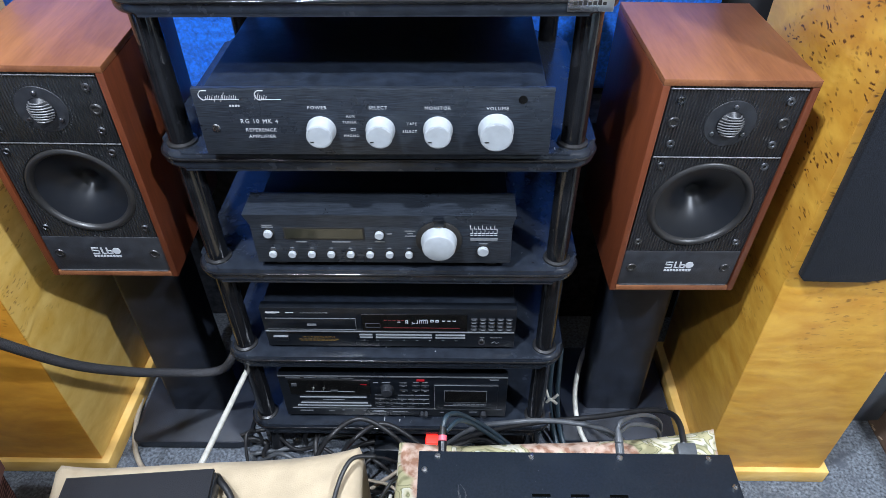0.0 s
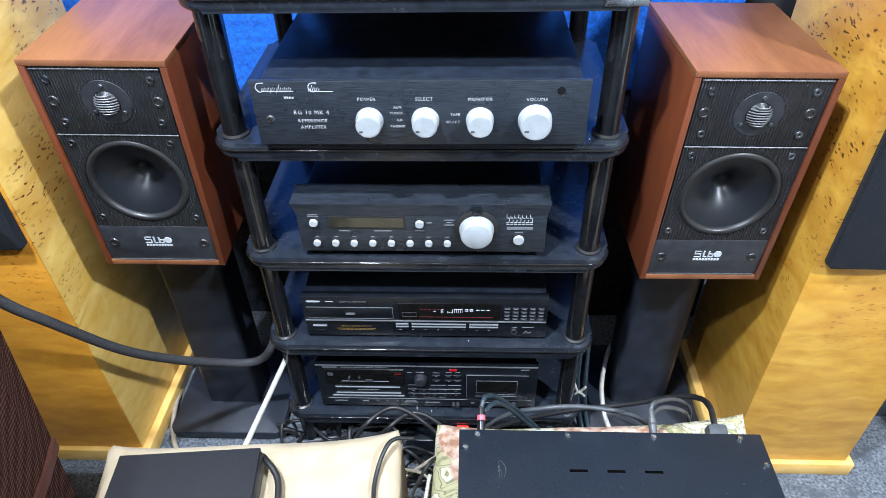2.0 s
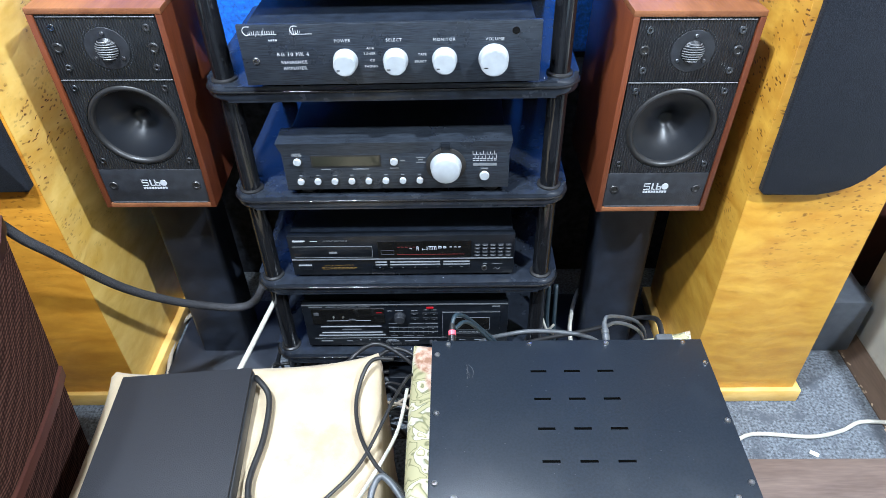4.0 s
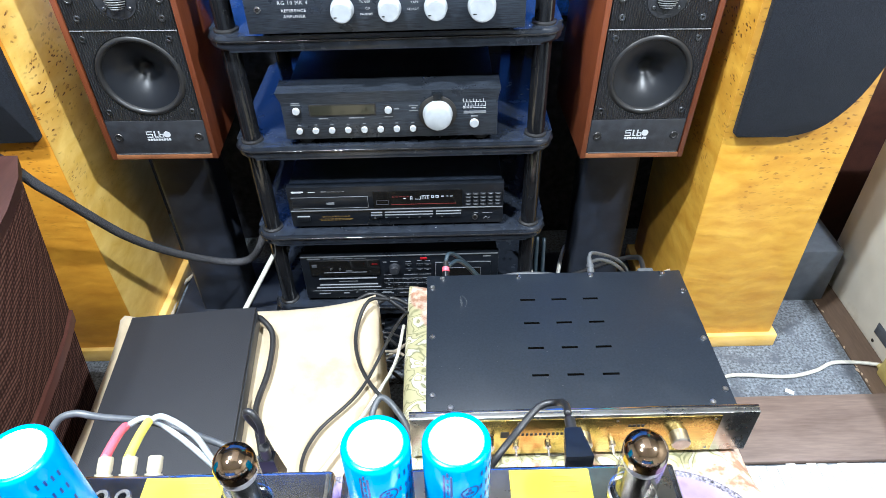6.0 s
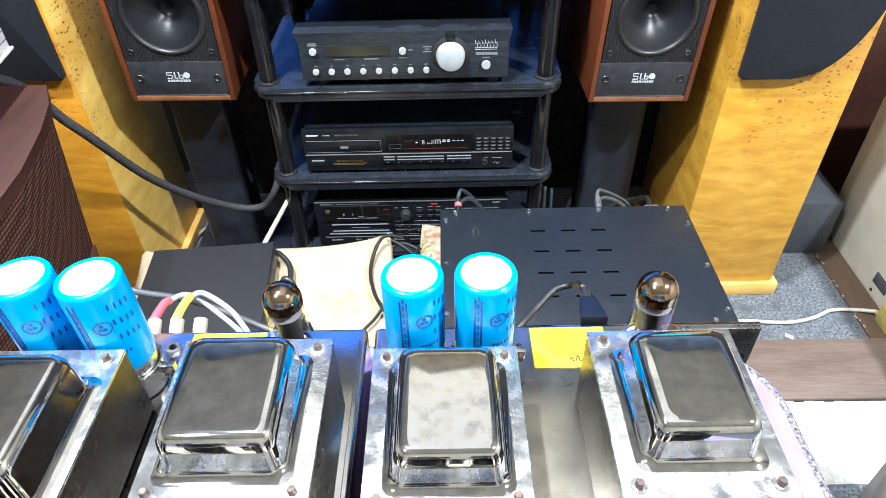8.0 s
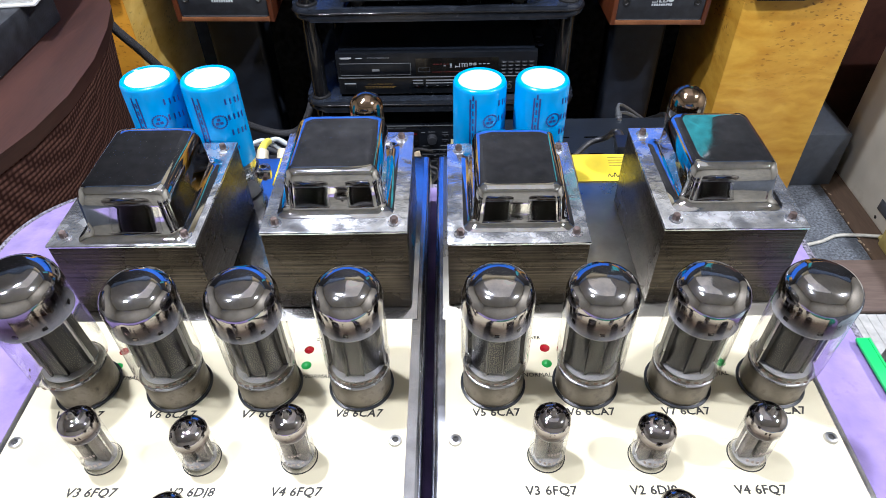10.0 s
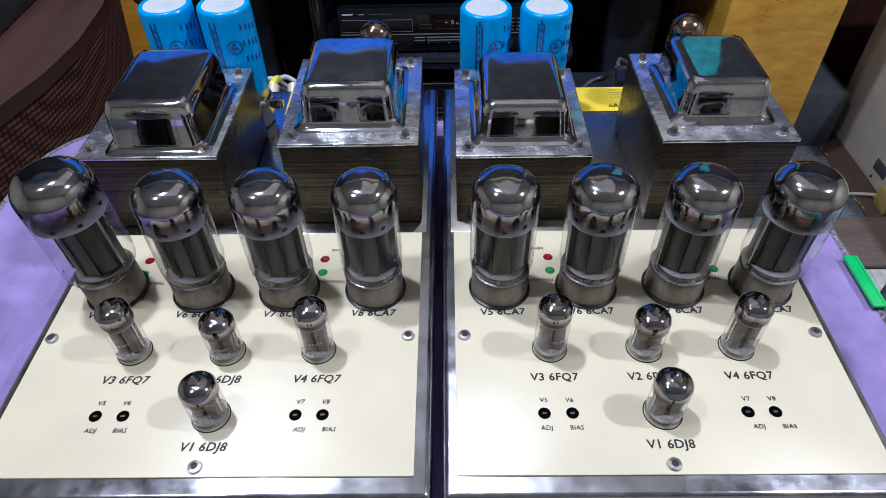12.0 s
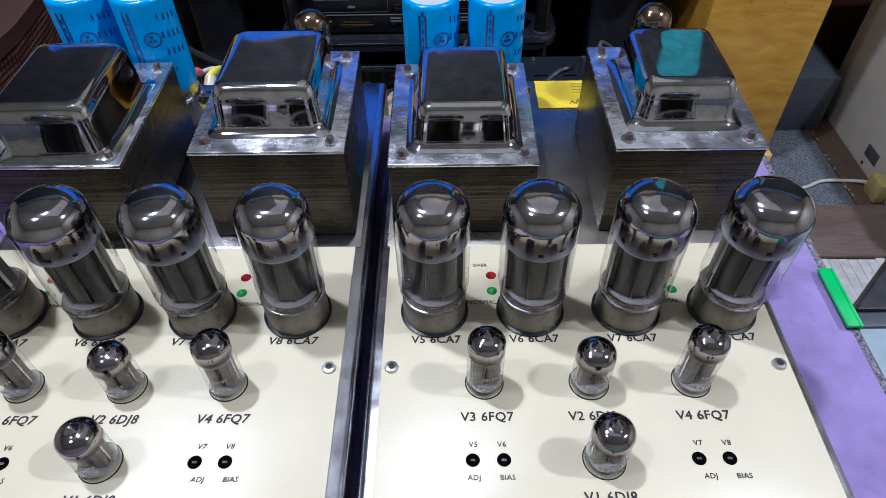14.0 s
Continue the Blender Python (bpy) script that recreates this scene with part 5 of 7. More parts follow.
# ---- right stand under tapestry, with the phono stage ----
bm = draped(-0.050, 0.440, 0.16, 0.592, 0.0, 0.352, TAPESTRY, 7.0, "")
for v in bm.verts:
    v.co.y += 0.055 * (v.co.x + 0.05) * max(0.0, v.co.y - 0.30) / 0.28
single("tapestry_cloth", bm, TAPESTRY, "floral tapestry cloth draped over a low stand", "cloth", at=(0.2, 0.37, 0), smooth=4)
ph = thing("phono_stage", "black steel phono stage with gold front panel", "phono stage", at=(0.2, 0.38, 0.356))
part("case", box(-0.014, 0.412, 0.246, 0.524, 0.366, 0.4455, 0.0015), PHONO_BLACK, ph, world_space=True)
feet(ph, 0.03, 0.37, 0.28, 0.49, 0.354, 0.3665)
panel = part("front_panel", box(-0.036, 0.437, 0.2330, 0.2455, 0.362, 0.4495, 0.001), SATIN_STEEL, ph, "satin steel front panel", True)
part("gold_plate", box(0.016, 0.387, 0.2318, 0.2328, 0.3645, 0.4440, 0.0004), BRASS, panel, "polished gold inlay plate", True)
for x in (0.024, 0.112, 0.246, 0.379):
    for z in (0.371, 0.438):
        part("plate_screw", cyl(0.0020, 0, 0.0008, 12, m=facing(x, 0.2318, z)), SCREW_DARK, panel, world_space=True)
part("panel_edge", box(-0.037, 0.438, 0.2405, 0.2458, 0.3615, 0.4502, 0.001), CHROME, panel, world_space=True)
for x in (0.066, 0.200, 0.334):
    part("knob", lathe([(0, 0.018), (0.0115, 0.018), (0.013, 0.0165), (0.013, 0), (0, 0)], 30, facing(x, 0.232, 0.405)), STEEL, ph, "turned steel knob", True)
for x in (0.11, 0.155, 0.245, 0.285):
    sw = part("toggle_switch", cyl(0.0045, 0, 0.006, 16, m=facing(x, 0.232, 0.388)), STEEL, ph, world_space=True)
    part("lever", sweep([(x, 0.226, 0.388), (x, 0.214, 0.385)], 0.0018, 8, 2), STEEL, sw, world_space=True)
part("emblem", box(0.088, 0.100, 0.2312, 0.2322, 0.405, 0.418), INK_BLACK, panel, world_space=True)
for k in range(14):
    part("letter_bar", box(0.105 + k * 0.006, 0.1085 + k * 0.006, 0.2312, 0.2322, 0.409, 0.414), INK_BLACK, panel, world_space=True)
for k in range(4):
    part("letter_bar", box(0.262 + k * 0.006, 0.266 + k * 0.006, 0.2312, 0.2322, 0.424, 0.429), INK_BLACK, panel, world_space=True)
for x, y in ((0.012, 0.516), (0.140, 0.5165), (0.261, 0.5165), (0.381, 0.5165), (-0.005, 0.495), (-0.005, 0.385), (-0.005, 0.275), (0.404, 0.475), (0.404, 0.37), (0.404, 0.275), (0.380, 0.254), (0.02, 0.254)):
    s = part("screw", lathe([(0, 0.0012), (0.0012, 0.0012), (0.0016, 0.0022), (0.0038, 0.0020), (0.0045, 0)], 16, Matrix.Translation((x, y, 0.4455))), STEEL, ph, world_space=True)
# slots are not cut: black bars on the lid paint their dark inside
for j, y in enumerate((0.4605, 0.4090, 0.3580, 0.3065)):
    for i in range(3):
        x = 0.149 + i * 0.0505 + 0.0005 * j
        part("vent_slot", box(x - 0.0120, x + 0.0120, y - 0.0019, y + 0.0019, 0.4450, 0.4459), SLOT_SHADOW, ph, world_space=True)

rng = random.Random(8)
bm = bmesh.new()
for k in range(60):
    x, y, s = rng.uniform(0.0, 0.40), rng.uniform(0.26, 0.51), rng.uniform(0.0003, 0.0009)
    box(x, x + s * rng.uniform(0.8, 3), y, y + s, 0.4455, 0.4457, into=bm)
for k in range(5):
    x, y, a = 0.046 + rng.uniform(-0.008, 0.008), 0.452 + rng.uniform(-0.01, 0.01), rng.uniform(0.9, 2.2)
    sweep([(x, y, 0.44552), (x + 0.009 * math.cos(a), y + 0.009 * math.sin(a), 0.44552), (x + 0.018 * math.cos(a + 0.2), y + 0.018 * math.sin(a + 0.2), 0.44552)], 0.0004, 4, 2, into=bm)
tagged(part("dust_and_scratches", bm, INK_DIM, ph, "fine pale scratches and dust", True), kind="stuff")

# ---- brown cloth-fronted cabinet ----
brown = thing("fabric_cabinet", "brown speaker cabinet with woven cloth front and wood rail", "loudspeaker", at=(-0.75, 0.3, 0))


def plan(z, inset=0.0):
    """The bowed front and tapering side of the cabinet at a height."""
    q = (z - 0.350) / 0.328
    curve = []
    for y, low, high in ((0.02, -0.640, -0.588), (0.07, -0.629, -0.571), (0.14, -0.621, -0.552), (0.22, -0.618, -0.544), (0.32, -0.621, -0.550), (0.42, -0.636, -0.570), (0.50, -0.651, -0.594), (0.56, -0.668, -0.625)):
        curve.append((low + (high - low) * q - inset, y))
    return [(-1.15, 0.02)] + curve + [(-1.15, 0.56)]


part("lower_cloth", leaning(plan(0.0, 0.01), plan(0.322, 0.01), 0.01, 0.322), BROWN_WEAVE, brown, "dark brown woven cloth", True)
part("rail", leaning(plan(0.322), plan(0.350), 0.3225, 0.350), RAIL_WOOD, brown, "red-brown wooden rail", True)
part("upper_cloth", leaning(plan(0.350, 0.006), plan(0.655, 0.006), 0.3505, 0.655), BROWN_WEAVE, brown, "dark brown woven cloth", True)
part("top_board", leaning(plan(0.655, -0.001), plan(0.678, -0.001), 0.6555, 0.678), BROWN_WOOD, brown, "red-brown wooden top", True)
part("base", box(-1.12, -0.76, 0.06, 0.55, 0.0, 0.01), BLACK_PLASTIC, brown, world_space=True)
single("navy_cover", leaning(rounded(-0.90, -0.545, -0.30, -0.01, (0.03,) * 4, 5), rounded(-0.90, -0.575, -0.28, 0.0, (0.05,) * 4, 5), 0.0, 0.655), NAVY_CLOTH, "dark navy cloth cover beside the table", "cover", at=(-0.72, -0.15, 0))
single("black_case", box(-0.99, -0.652, 0.16, 0.455, 0.6785, 0.733, 0.004), SATIN_BLACK, "small black case on the brown cabinet", "case", at=(-0.85, 0.4, 0.6785))
book = thing("box_set", "thick boxed book with pale pages and blue top", "book", m=Matrix.Translation((-0.655, 0.572, 0.7335)) @ Matrix.Rotation(radians(7), 4, "Z"))
part("page_block", box(-0.300, -0.004, -0.200, -0.003, 0.0045, 0.062, 0.001), PAPER, book)
for z in (0.016, 0.029, 0.043):
    part("page_edge", box(-0.2995, -0.0035, -0.2005, -0.0025, z, z + 0.0016), INK_GREY, book)
part("cover", box(-0.303, 0.0, -0.203, 0.0, 0.0, 0.0042, 0.001), PAPER, book)
part("cover", box(-0.303, 0.0, -0.203, 0.0, 0.0623, 0.070, 0.001), BOOK_BLUE, book, "blue printed cover")

# ---- far right: grey box, cream appliance, board and mat ----
single("metal_case", box(0.832, 0.972, 0.887, 1.085, 0.0, 0.163, 0.003), GREY_STEEL, "grey painted metal case on the carpet", "case", at=(0.92, 0.99, 0))
app = thing("appliance", "cream enamelled cabinet with recessed grip", "appliance", at=(1.15, 0.75, 0))
bm = box(1.015, 1.5, 0.30, 0.985, 0.0, 0.44, 0.008, 3)
part("body", bm, CREAM_STEEL, app, world_space=True)
part("grip", box(1.0125, 1.0165, 0.55, 0.86, 0.34, 0.405, 0.001), CREAM_STEEL, app, world_space=True)
part("plate", box(1.0130, 1.0155, 0.687, 0.739, 0.041, 0.071, 0.0008), GREY_STEEL, app, "grey rating plate", True)
part("screw_hole", cyl(0.0045, 0, 0.0012, 14, m=Matrix.Translation((1.0142, 0.731, 0.019)) @ Matrix.Rotation(radians(90), 4, "Y")), INK_BLACK, app, world_space=True)
adapter = thing("mains_adapter", "yellowed plastic mains adapter against the cream cabinet", "adapter", at=(1.000, 0.622, 0.004))
part("body", box(0.984, 1.0135, 0.595, 0.648, 0.0045, 0.058, 0.005, 2), AGED_YELLOW, adapter, world_space=True)
part("collar", cyl(0.007, 0, 0.010, 16, 0.001, Matrix.Translation((0.994, 0.648, 0.018)) @ Matrix.Rotation(radians(-90), 4, "X")), AGED_YELLOW, adapter, world_space=True)
cab = thing("wooden_cabinet", "dark red-brown wooden cabinet behind the speaker", "cabinet", at=(1.05, 1.2, 0))
part("body", box(0.80, 1.35, 1.115, 1.30, 0.0, 1.23, 0.004), BROWN_WOOD, cab, world_space=True)
part("top_board", box(0.79, 1.36, 1.105, 1.31, 1.2305, 1.25, 0.003), BROWN_WOOD, cab, world_space=True)
single("floor_strip", box(0.950, 2.0, 0.5875, 1.10, 0.0, 0.004), STRIP_WOOD, "worn dark brown floor board beside the carpet", "board", at=(1.2, 0.8, 0))
single("floor_board", box(0.46, 1.45, 0.425, 0.585, 0.0, 0.012, 0.002), FLOOR_WOOD, "worn brown wooden board on the carpet", "board", at=(0.95, 0.5, 0))
# torn pale patches along the carpet's edge
rng = random.Random(21)
bm = bmesh.new()
for k in range(22):
    y, s = rng.uniform(0.60, 0.95), rng.uniform(0.0008, 0.0034)
    join(bm, prism([(s * math.cos(a * 1.047), 2.2 * s * math.sin(a * 1.047)) for a in range(6)], 0.0, 0.0006), Matrix.Translation((0.949 + rng.uniform(-0.003, 0.003), y, 0.0041 + 0.0002 * k)) @ Matrix.Rotation(rng.uniform(-0.5, 0.5), 4, "Z"))
single("torn_edge", bm, FLAKE, "pale torn backing along the carpet edge", "carpet edge", kind="stuff")
single("paper_scrap", box(-0.009, 0.009, -0.005, 0.005, 0, 0.003, 0.001), PAPER, "small white scrap lying on the carpet", "scrap").matrix_basis = pose(0.772, 0.602, 0.001, 0, 0, -35)
mat_ob = thing("ribbed_mat", "white ribbed plastic mat on the floor", "mat", at=(0.95, 0.31, 0))
part("sheet", box(0.46, 1.45, 0.240, 0.421, 0.0, 0.0035), WHITE_MAT, mat_ob, world_space=True)
for k in range(48):
    x = 0.462 + k * 0.0206
    part("rib", box(x, x + 0.0196, 0.240 + rng.uniform(0, 0.004), 0.419 + rng.uniform(0, 0.006), 0.0036, 0.0048, 0.0005, 1), WHITE_MAT, mat_ob, world_space=True)
stool = thing("equipment_stand", "low stand with a pale blue top beside the table", "stand", at=(0.62, -0.30, 0))
part("top_panel", box(0.335, 0.80, -0.55, -0.118, 0.484, 0.500, 0.002), PALE_BLUE, stool, "pale blue top panel", True)
part("back_rail", box(0.335, 0.80, -0.1175, -0.098, 0.480, 0.502, 0.002), GREY_STEEL, stool, "dark grey rail", True)
for x in (0.36, 0.77):
    for y in (-0.52, -0.13):
        part("leg", box(x - 0.015, x + 0.015, y - 0.015, y + 0.015, 0.0, 0.4835, 0.002), GREY_STEEL, stool, world_space=True)
single("black_box", prism([(0.428, -0.092), (0.80, -0.092), (0.80, 0.19), (0.690, 0.175)], 0.0, 0.499, 0.003), SATIN_BLACK, "upright matte black box behind the low stand", "box", at=(0.65, 0.0, 0.0))

# ---- purple covered table with the two tube amplifiers ----
TZ = 0.690
table = thing("table", "low table covered in purple velvet with speckled trim", "table", at=(-0.10, -0.26, 0))
plan_t = rounded(-0.472, 0.271, -0.62, 0.004, (0.06, 0.06, 0.075, 0.09), 10)
part("velvet_top", prism(plan_t, TZ - 0.02, TZ, 0.004), PURPLE, table, world_space=True)
edge = [(x, y, TZ - 0.003) for x, y in plan_t]
bm = bmesh.new()
part("trim", sweep(edge + [edge[0]], 0.0042, 8, 1), FRINGE, table, "speckled dark braid along the edge", True, smooth=4)
part("frame", prism(rounded(-0.46, 0.258, -0.60, -0.008, (0.06, 0.06, 0.07, 0.10), 8), TZ - 0.10, TZ - 0.0205), BLACK_PLASTIC, table, world_space=True)
for x in (-0.42, 0.21):
    for y in (-0.55, -0.06):
        part("leg", box(x - 0.02, x + 0.02, y - 0.02, y + 0.02, 0, TZ - 0.1005, 0.003), BLACK_PLASTIC, table, world_space=True)
clip = single("edge_clip", join(box(-0.0068, 0.0022, -0.027, 0.027, 0.001, 0.0042, 0.001), box(0.0023, 0.0045, -0.027, 0.027, -0.011, 0.0042, 0.0008)), GREEN_PLASTIC, "bright green plastic strip folded over the table edge", "clip")
clip.matrix_basis = pose(0.2700, -0.2300, TZ + 0.002, 0, 0, 0)
single("green_mat", box(-0.055, 0.25, -0.56, -0.436, TZ + 0.0005, TZ + 0.003, 0.001), material("green_felt", (0.01, 0.16, 0.10), 0.8, 0, 0.1, 60), "green felt mat in front of the amplifier", "mat", at=(0.1, -0.5, TZ))

PZ = 0.747


def power_tube(x, y, tilt=0.0, r=0.0208, tall=1.0):
    """Large output valve: base, glass, silvered dome, anode and mica."""
    m = Matrix.Translation((x, y, PZ)) @ Matrix.Rotation(radians(tilt), 4, "Y") @ Matrix.Diagonal((1, 1, tall, 1))
    t = thing("power_tube", "large glass output tube with silvered top" if tall == 1 else "wider glass output tube leaning in its socket", "vacuum tube", "output tubes", m=m)
    part("base", lathe([(0, 0.0012), (0.0178, 0.0012), (0.0190, 0.0022), (0.0190, 0.0195), (0.0182, 0.0205), (0, 0.0205)], 36), TUBE_BASE, t)
    part("base_ring", lathe([(0.0186, 0.0205), (0.0194, 0.0209), (0.0190, 0.0216), (0.0182, 0.0218)], 36), STEEL, t)
    part("socket_ring", lathe([(0.0192, 0.0004), (0.0208, 0.0004), (0.0208, 0.0014), (0.0192, 0.0018)], 36), BLACK_PLASTIC, t)
    part("glass", lathe([(0.0176, 0.0212), (r - 0.0008, 0.0262), (r, 0.031), (r, 0.0700)], 56), TUBE_GLASS, t, smooth=4)
    dome = [(r, 0.0701), (r, 0.0760), (r, 0.0800)]
    dome += [(r - 0.0133 + 0.0133 * math.cos(radians(90 * k / 14)), 0.0830 + 0.0135 * math.sin(radians(90 * k / 14))) for k in range(0, 15)]
    dome += [(0.0040, 0.0970), (0, 0.0971)]
    part("silvered_dome", lathe(dome, 56), GETTER_TALL, t, "mirror-silvered top fading into clear glass", smooth=4)
    an = part("anode", lathe([(0, 0.027), (0.0118, 0.027), (0.0118, 0.0640), (0, 0.0640)], 28, Matrix.Diagonal((1.30, 1.05, 1, 1))), ANODE, t)
    for s in (-1, 1):
        part("wing", box(s * 0.0154 - 0.0014, s * 0.0154 + 0.0014, -0.0045, 0.0045, 0.027, 0.0640), ANODE, an)
        part("rib", box(s * 0.005 - 0.0008, s * 0.005 + 0.0008, -0.0134, -0.0112, 0.027, 0.0640), ANODE, an)
    part("mica", cyl(r - 0.0012, 0.0658, 0.0664, 40), MICA, t, "pale mica disc")
    for k in range(6):
        a = radians(200 + 57 * k + 9 * (k % 2))
        part("mica_tab", box(-0.0004, 0.0004, -0.0014, 0.0014, 0.0665, 0.0683), ANODE, t).matrix_basis = Matrix.Rotation(a, 4, "Z") @ Matrix.Translation((r - 0.0042, 0, 0))
    part("heat_fin", box(-0.0085, 0.0085, -0.0030, -0.0022, 0.0666, 0.0725), COPPER_FIN, t, "dull copper fin")
    for s in (-1, 1):
        part("strap", box(s * 0.0098 - 0.0018, s * 0.0098 + 0.0018, -0.0010, 0.0010, 0.0666, 0.0720), TUBE_BASE, t)
        part("bright_rod", cyl(0.0010, 0.0255, 0.0652, 8, m=Matrix.Translation((s * 0.0172, -0.0035, 0))), STEEL, an)
    for k in range(10):
        a = radians(200 + 14 * k)
        part("glass_print", join(bmesh.new(), box(-0.0011, 0.0011, -0.0001, 0.0001, -0.0006, 0.0006), Matrix.Translation(((r - 0.0005) * math.cos(a), (r - 0.0005) * math.sin(a), 0.0272)) @ Matrix.Rotation(a + math.pi / 2, 4, "Z")), INK_BROWN, t)
    part("mica", cyl(0.0165, 0.0248, 0.0254, 28), MICA, t)
    part("getter_ring", lathe([(0.0035, 0.0705), (0.005, 0.0705), (0.005, 0.0715), (0.0035, 0.0715)], 20, Matrix.Translation((0, -0.006, 0))), TUBE_BASE, t)
    for a in range(4):
        part("support_rod", cyl(0.0005, 0.0668, 0.0720, 8, m=Matrix.Translation((0.012 * math.cos(a * 1.57 + 0.4), 0.012 * math.sin(a * 1.57 + 0.4), 0))), STEEL, t)
    return t


def small_tube(x, y, h, r, label):
    """Miniature valve with a silvered top and a glass nipple."""
    m = Matrix.Translation((x, y, PZ))
    t = thing("small_tube", label, "vacuum tube", "small signal tubes", m=m)
    part("hole_rim", lathe([(r + 0.0002, 0.0006), (r + 0.0007, 0.0006), (r + 0.0008, 0.0002)], 28), INK_BLACK, t)
    edge = h - r * 1.38
    part("glass", lathe([(r - 0.001, 0.0005), (r, 0.0025), (r, edge)], 40), TUBE_GLASS, t, smooth=4)
    prof = [(r, edge + 0.0001), (r, edge + 0.003), (r, h - r * 0.66)]
    for k in range(1, 10):
        a = radians(90 * k / 9)
        prof.append((r * 0.26 + r * 0.74 * math.cos(a), h - r * 0.66 + r * 0.58 * math.sin(a)))
    prof += [(r * 0.2, h + 0.0004), (r * 0.13, h + 0.0026), (0, h + 0.0034)]
    part("silvered_top", lathe(prof, 40), GETTER_SLIM if h > 0.04 else GETTER_SHORT, t, "dark mirrored top fading into clear glass", smooth=4)
    for sx in (-1, 1):
        part("anode", box(sx * r * 0.40 - r * 0.30, sx * r * 0.40 + r * 0.30, -r * 0.42, r * 0.42, 0.0045, h * 0.62, 0.0008), SMALL_ANODE, t)
        part("anode_rod", cyl(0.0005, 0.0040, h * 0.66, 8, m=Matrix.Translation((sx * r * 0.78, -r * 0.1, 0))), STEEL, t)
    part("cathode", cyl(0.0011, 0.0040, h * 0.66, 10), STEEL, t)
    part("mica", cyl(r * 0.88, h * 0.645, h * 0.645 + 0.0006, 20), MICA, t)
    part("mica", cyl(r * 0.88, 0.0032, 0.0038, 20), MICA, t)
    bm = bmesh.new()
    for k in range(5):
        a = radians(-120 + k * 15)
        q = r + 0.0002
        join(bm, box(-0.0007, 0.0007, -0.0001, 0.0001, -0.0011, 0.0011), Matrix.Translation((q * math.cos(a), q * math.sin(a), 0.010)) @ Matrix.Rotation(a + math.pi / 2, 4, "Z"))
    tagged(part("print", bm, PALE_PRINT, t), kind="stuff")
    bm = bmesh.new()
    for k, hh in enumerate((0.0016, 0.0022, 0.0012, 0.0022, 0.0016)):
        aa = radians(-96 + k * 9)
        join(bm, box(-0.0005, 0.0005, -0.0001, 0.0001, -hh / 2, hh / 2), Matrix.Translation(((r + 0.0002) * math.cos(aa), (r + 0.0002) * math.sin(aa), h * 0.42)) @ Matrix.Rotation(aa + math.pi / 2, 4, "Z"))
    tagged(part("emblem", bm, PALE_PRINT, t), kind="stuff")
    return t


def transformer(x0, x1, y0, y1, zt, cover, ztop, label):
    """Laminated core under a bolted chromed bell cover."""
    t = thing("transformer", label, "transformer", "amplifier transformers", ((x0 + x1) / 2, (y0 + y1) / 2, PZ))
    part("core", box(x0, x1, y0, y1, PZ + 0.0004, zt - 0.0028, 0.0008), LAMINATION, t, "dark stacked steel sheets", True)
    part("flange", box(x0 - 0.0006, x1 + 0.0006, y0 - 0.0006, y1 + 0.0006, zt - 0.0026, zt, 0.0008), CHROME_DIRTY, t, world_space=True)
    cx0, cx1, cy0, cy1 = cover
    # bell with a flared skirt and softly rounded top
    bm = bmesh.new()
    rings = []
    for off, z in ((0.0085, zt + 0.0002), (0.0062, zt + 0.0010), (0.0038, zt + 0.0026), (0.0025, zt + 0.0055), (0.0016, ztop - 0.012), (0.0010, ztop - 0.0070), (0.0, ztop - 0.0045), (-0.0008, ztop - 0.0022), (-0.0028, ztop - 0.0006), (-0.0052, ztop), (-0.0075, ztop + 0.0001)):
        r = 0.0075 if off > -0.001 else 0.006
        rings.append([bm.verts.new((px, py, z)) for px, py in rounded(cx0 - off, cx1 + off, cy0 - off, cy1 + off, (r,) * 4, 6)])
    for a, b in zip(rings, rings[1:]):
        n = len(a)
        for k in range(n):
            bm.faces.new((a[k], a[(k + 1) % n], b[(k + 1) % n], b[k]))
    bm.faces.new(rings[-1])
    bmesh.ops.recalc_face_normals(bm, faces=bm.faces[:])
    part("bell_cover", bm, CHROME, t, "mirror chrome bell cover", True, smooth=1.2)
    for bx in (x0 + 0.0085, x1 - 0.0085):
        for by in (y0 + 0.0085, y1 - 0.0085):
            bolt = part("bolt", lathe([(0, 0.0045), (0.0020, 0.0045), (0.0026, 0.0038), (0.0026, 0.0), (0, 0)], 6, Matrix.Translation((bx, by, zt))), RUSTY, t, "rusty hexagon nut", True)
            part("washer", lathe([(0.0026, 0.0008), (0.0044, 0.0008), (0.0047, 0.0)], 20, Matrix.Translation((bx, by, zt))), CHROME_DIRTY, bolt, world_space=True)
    return t


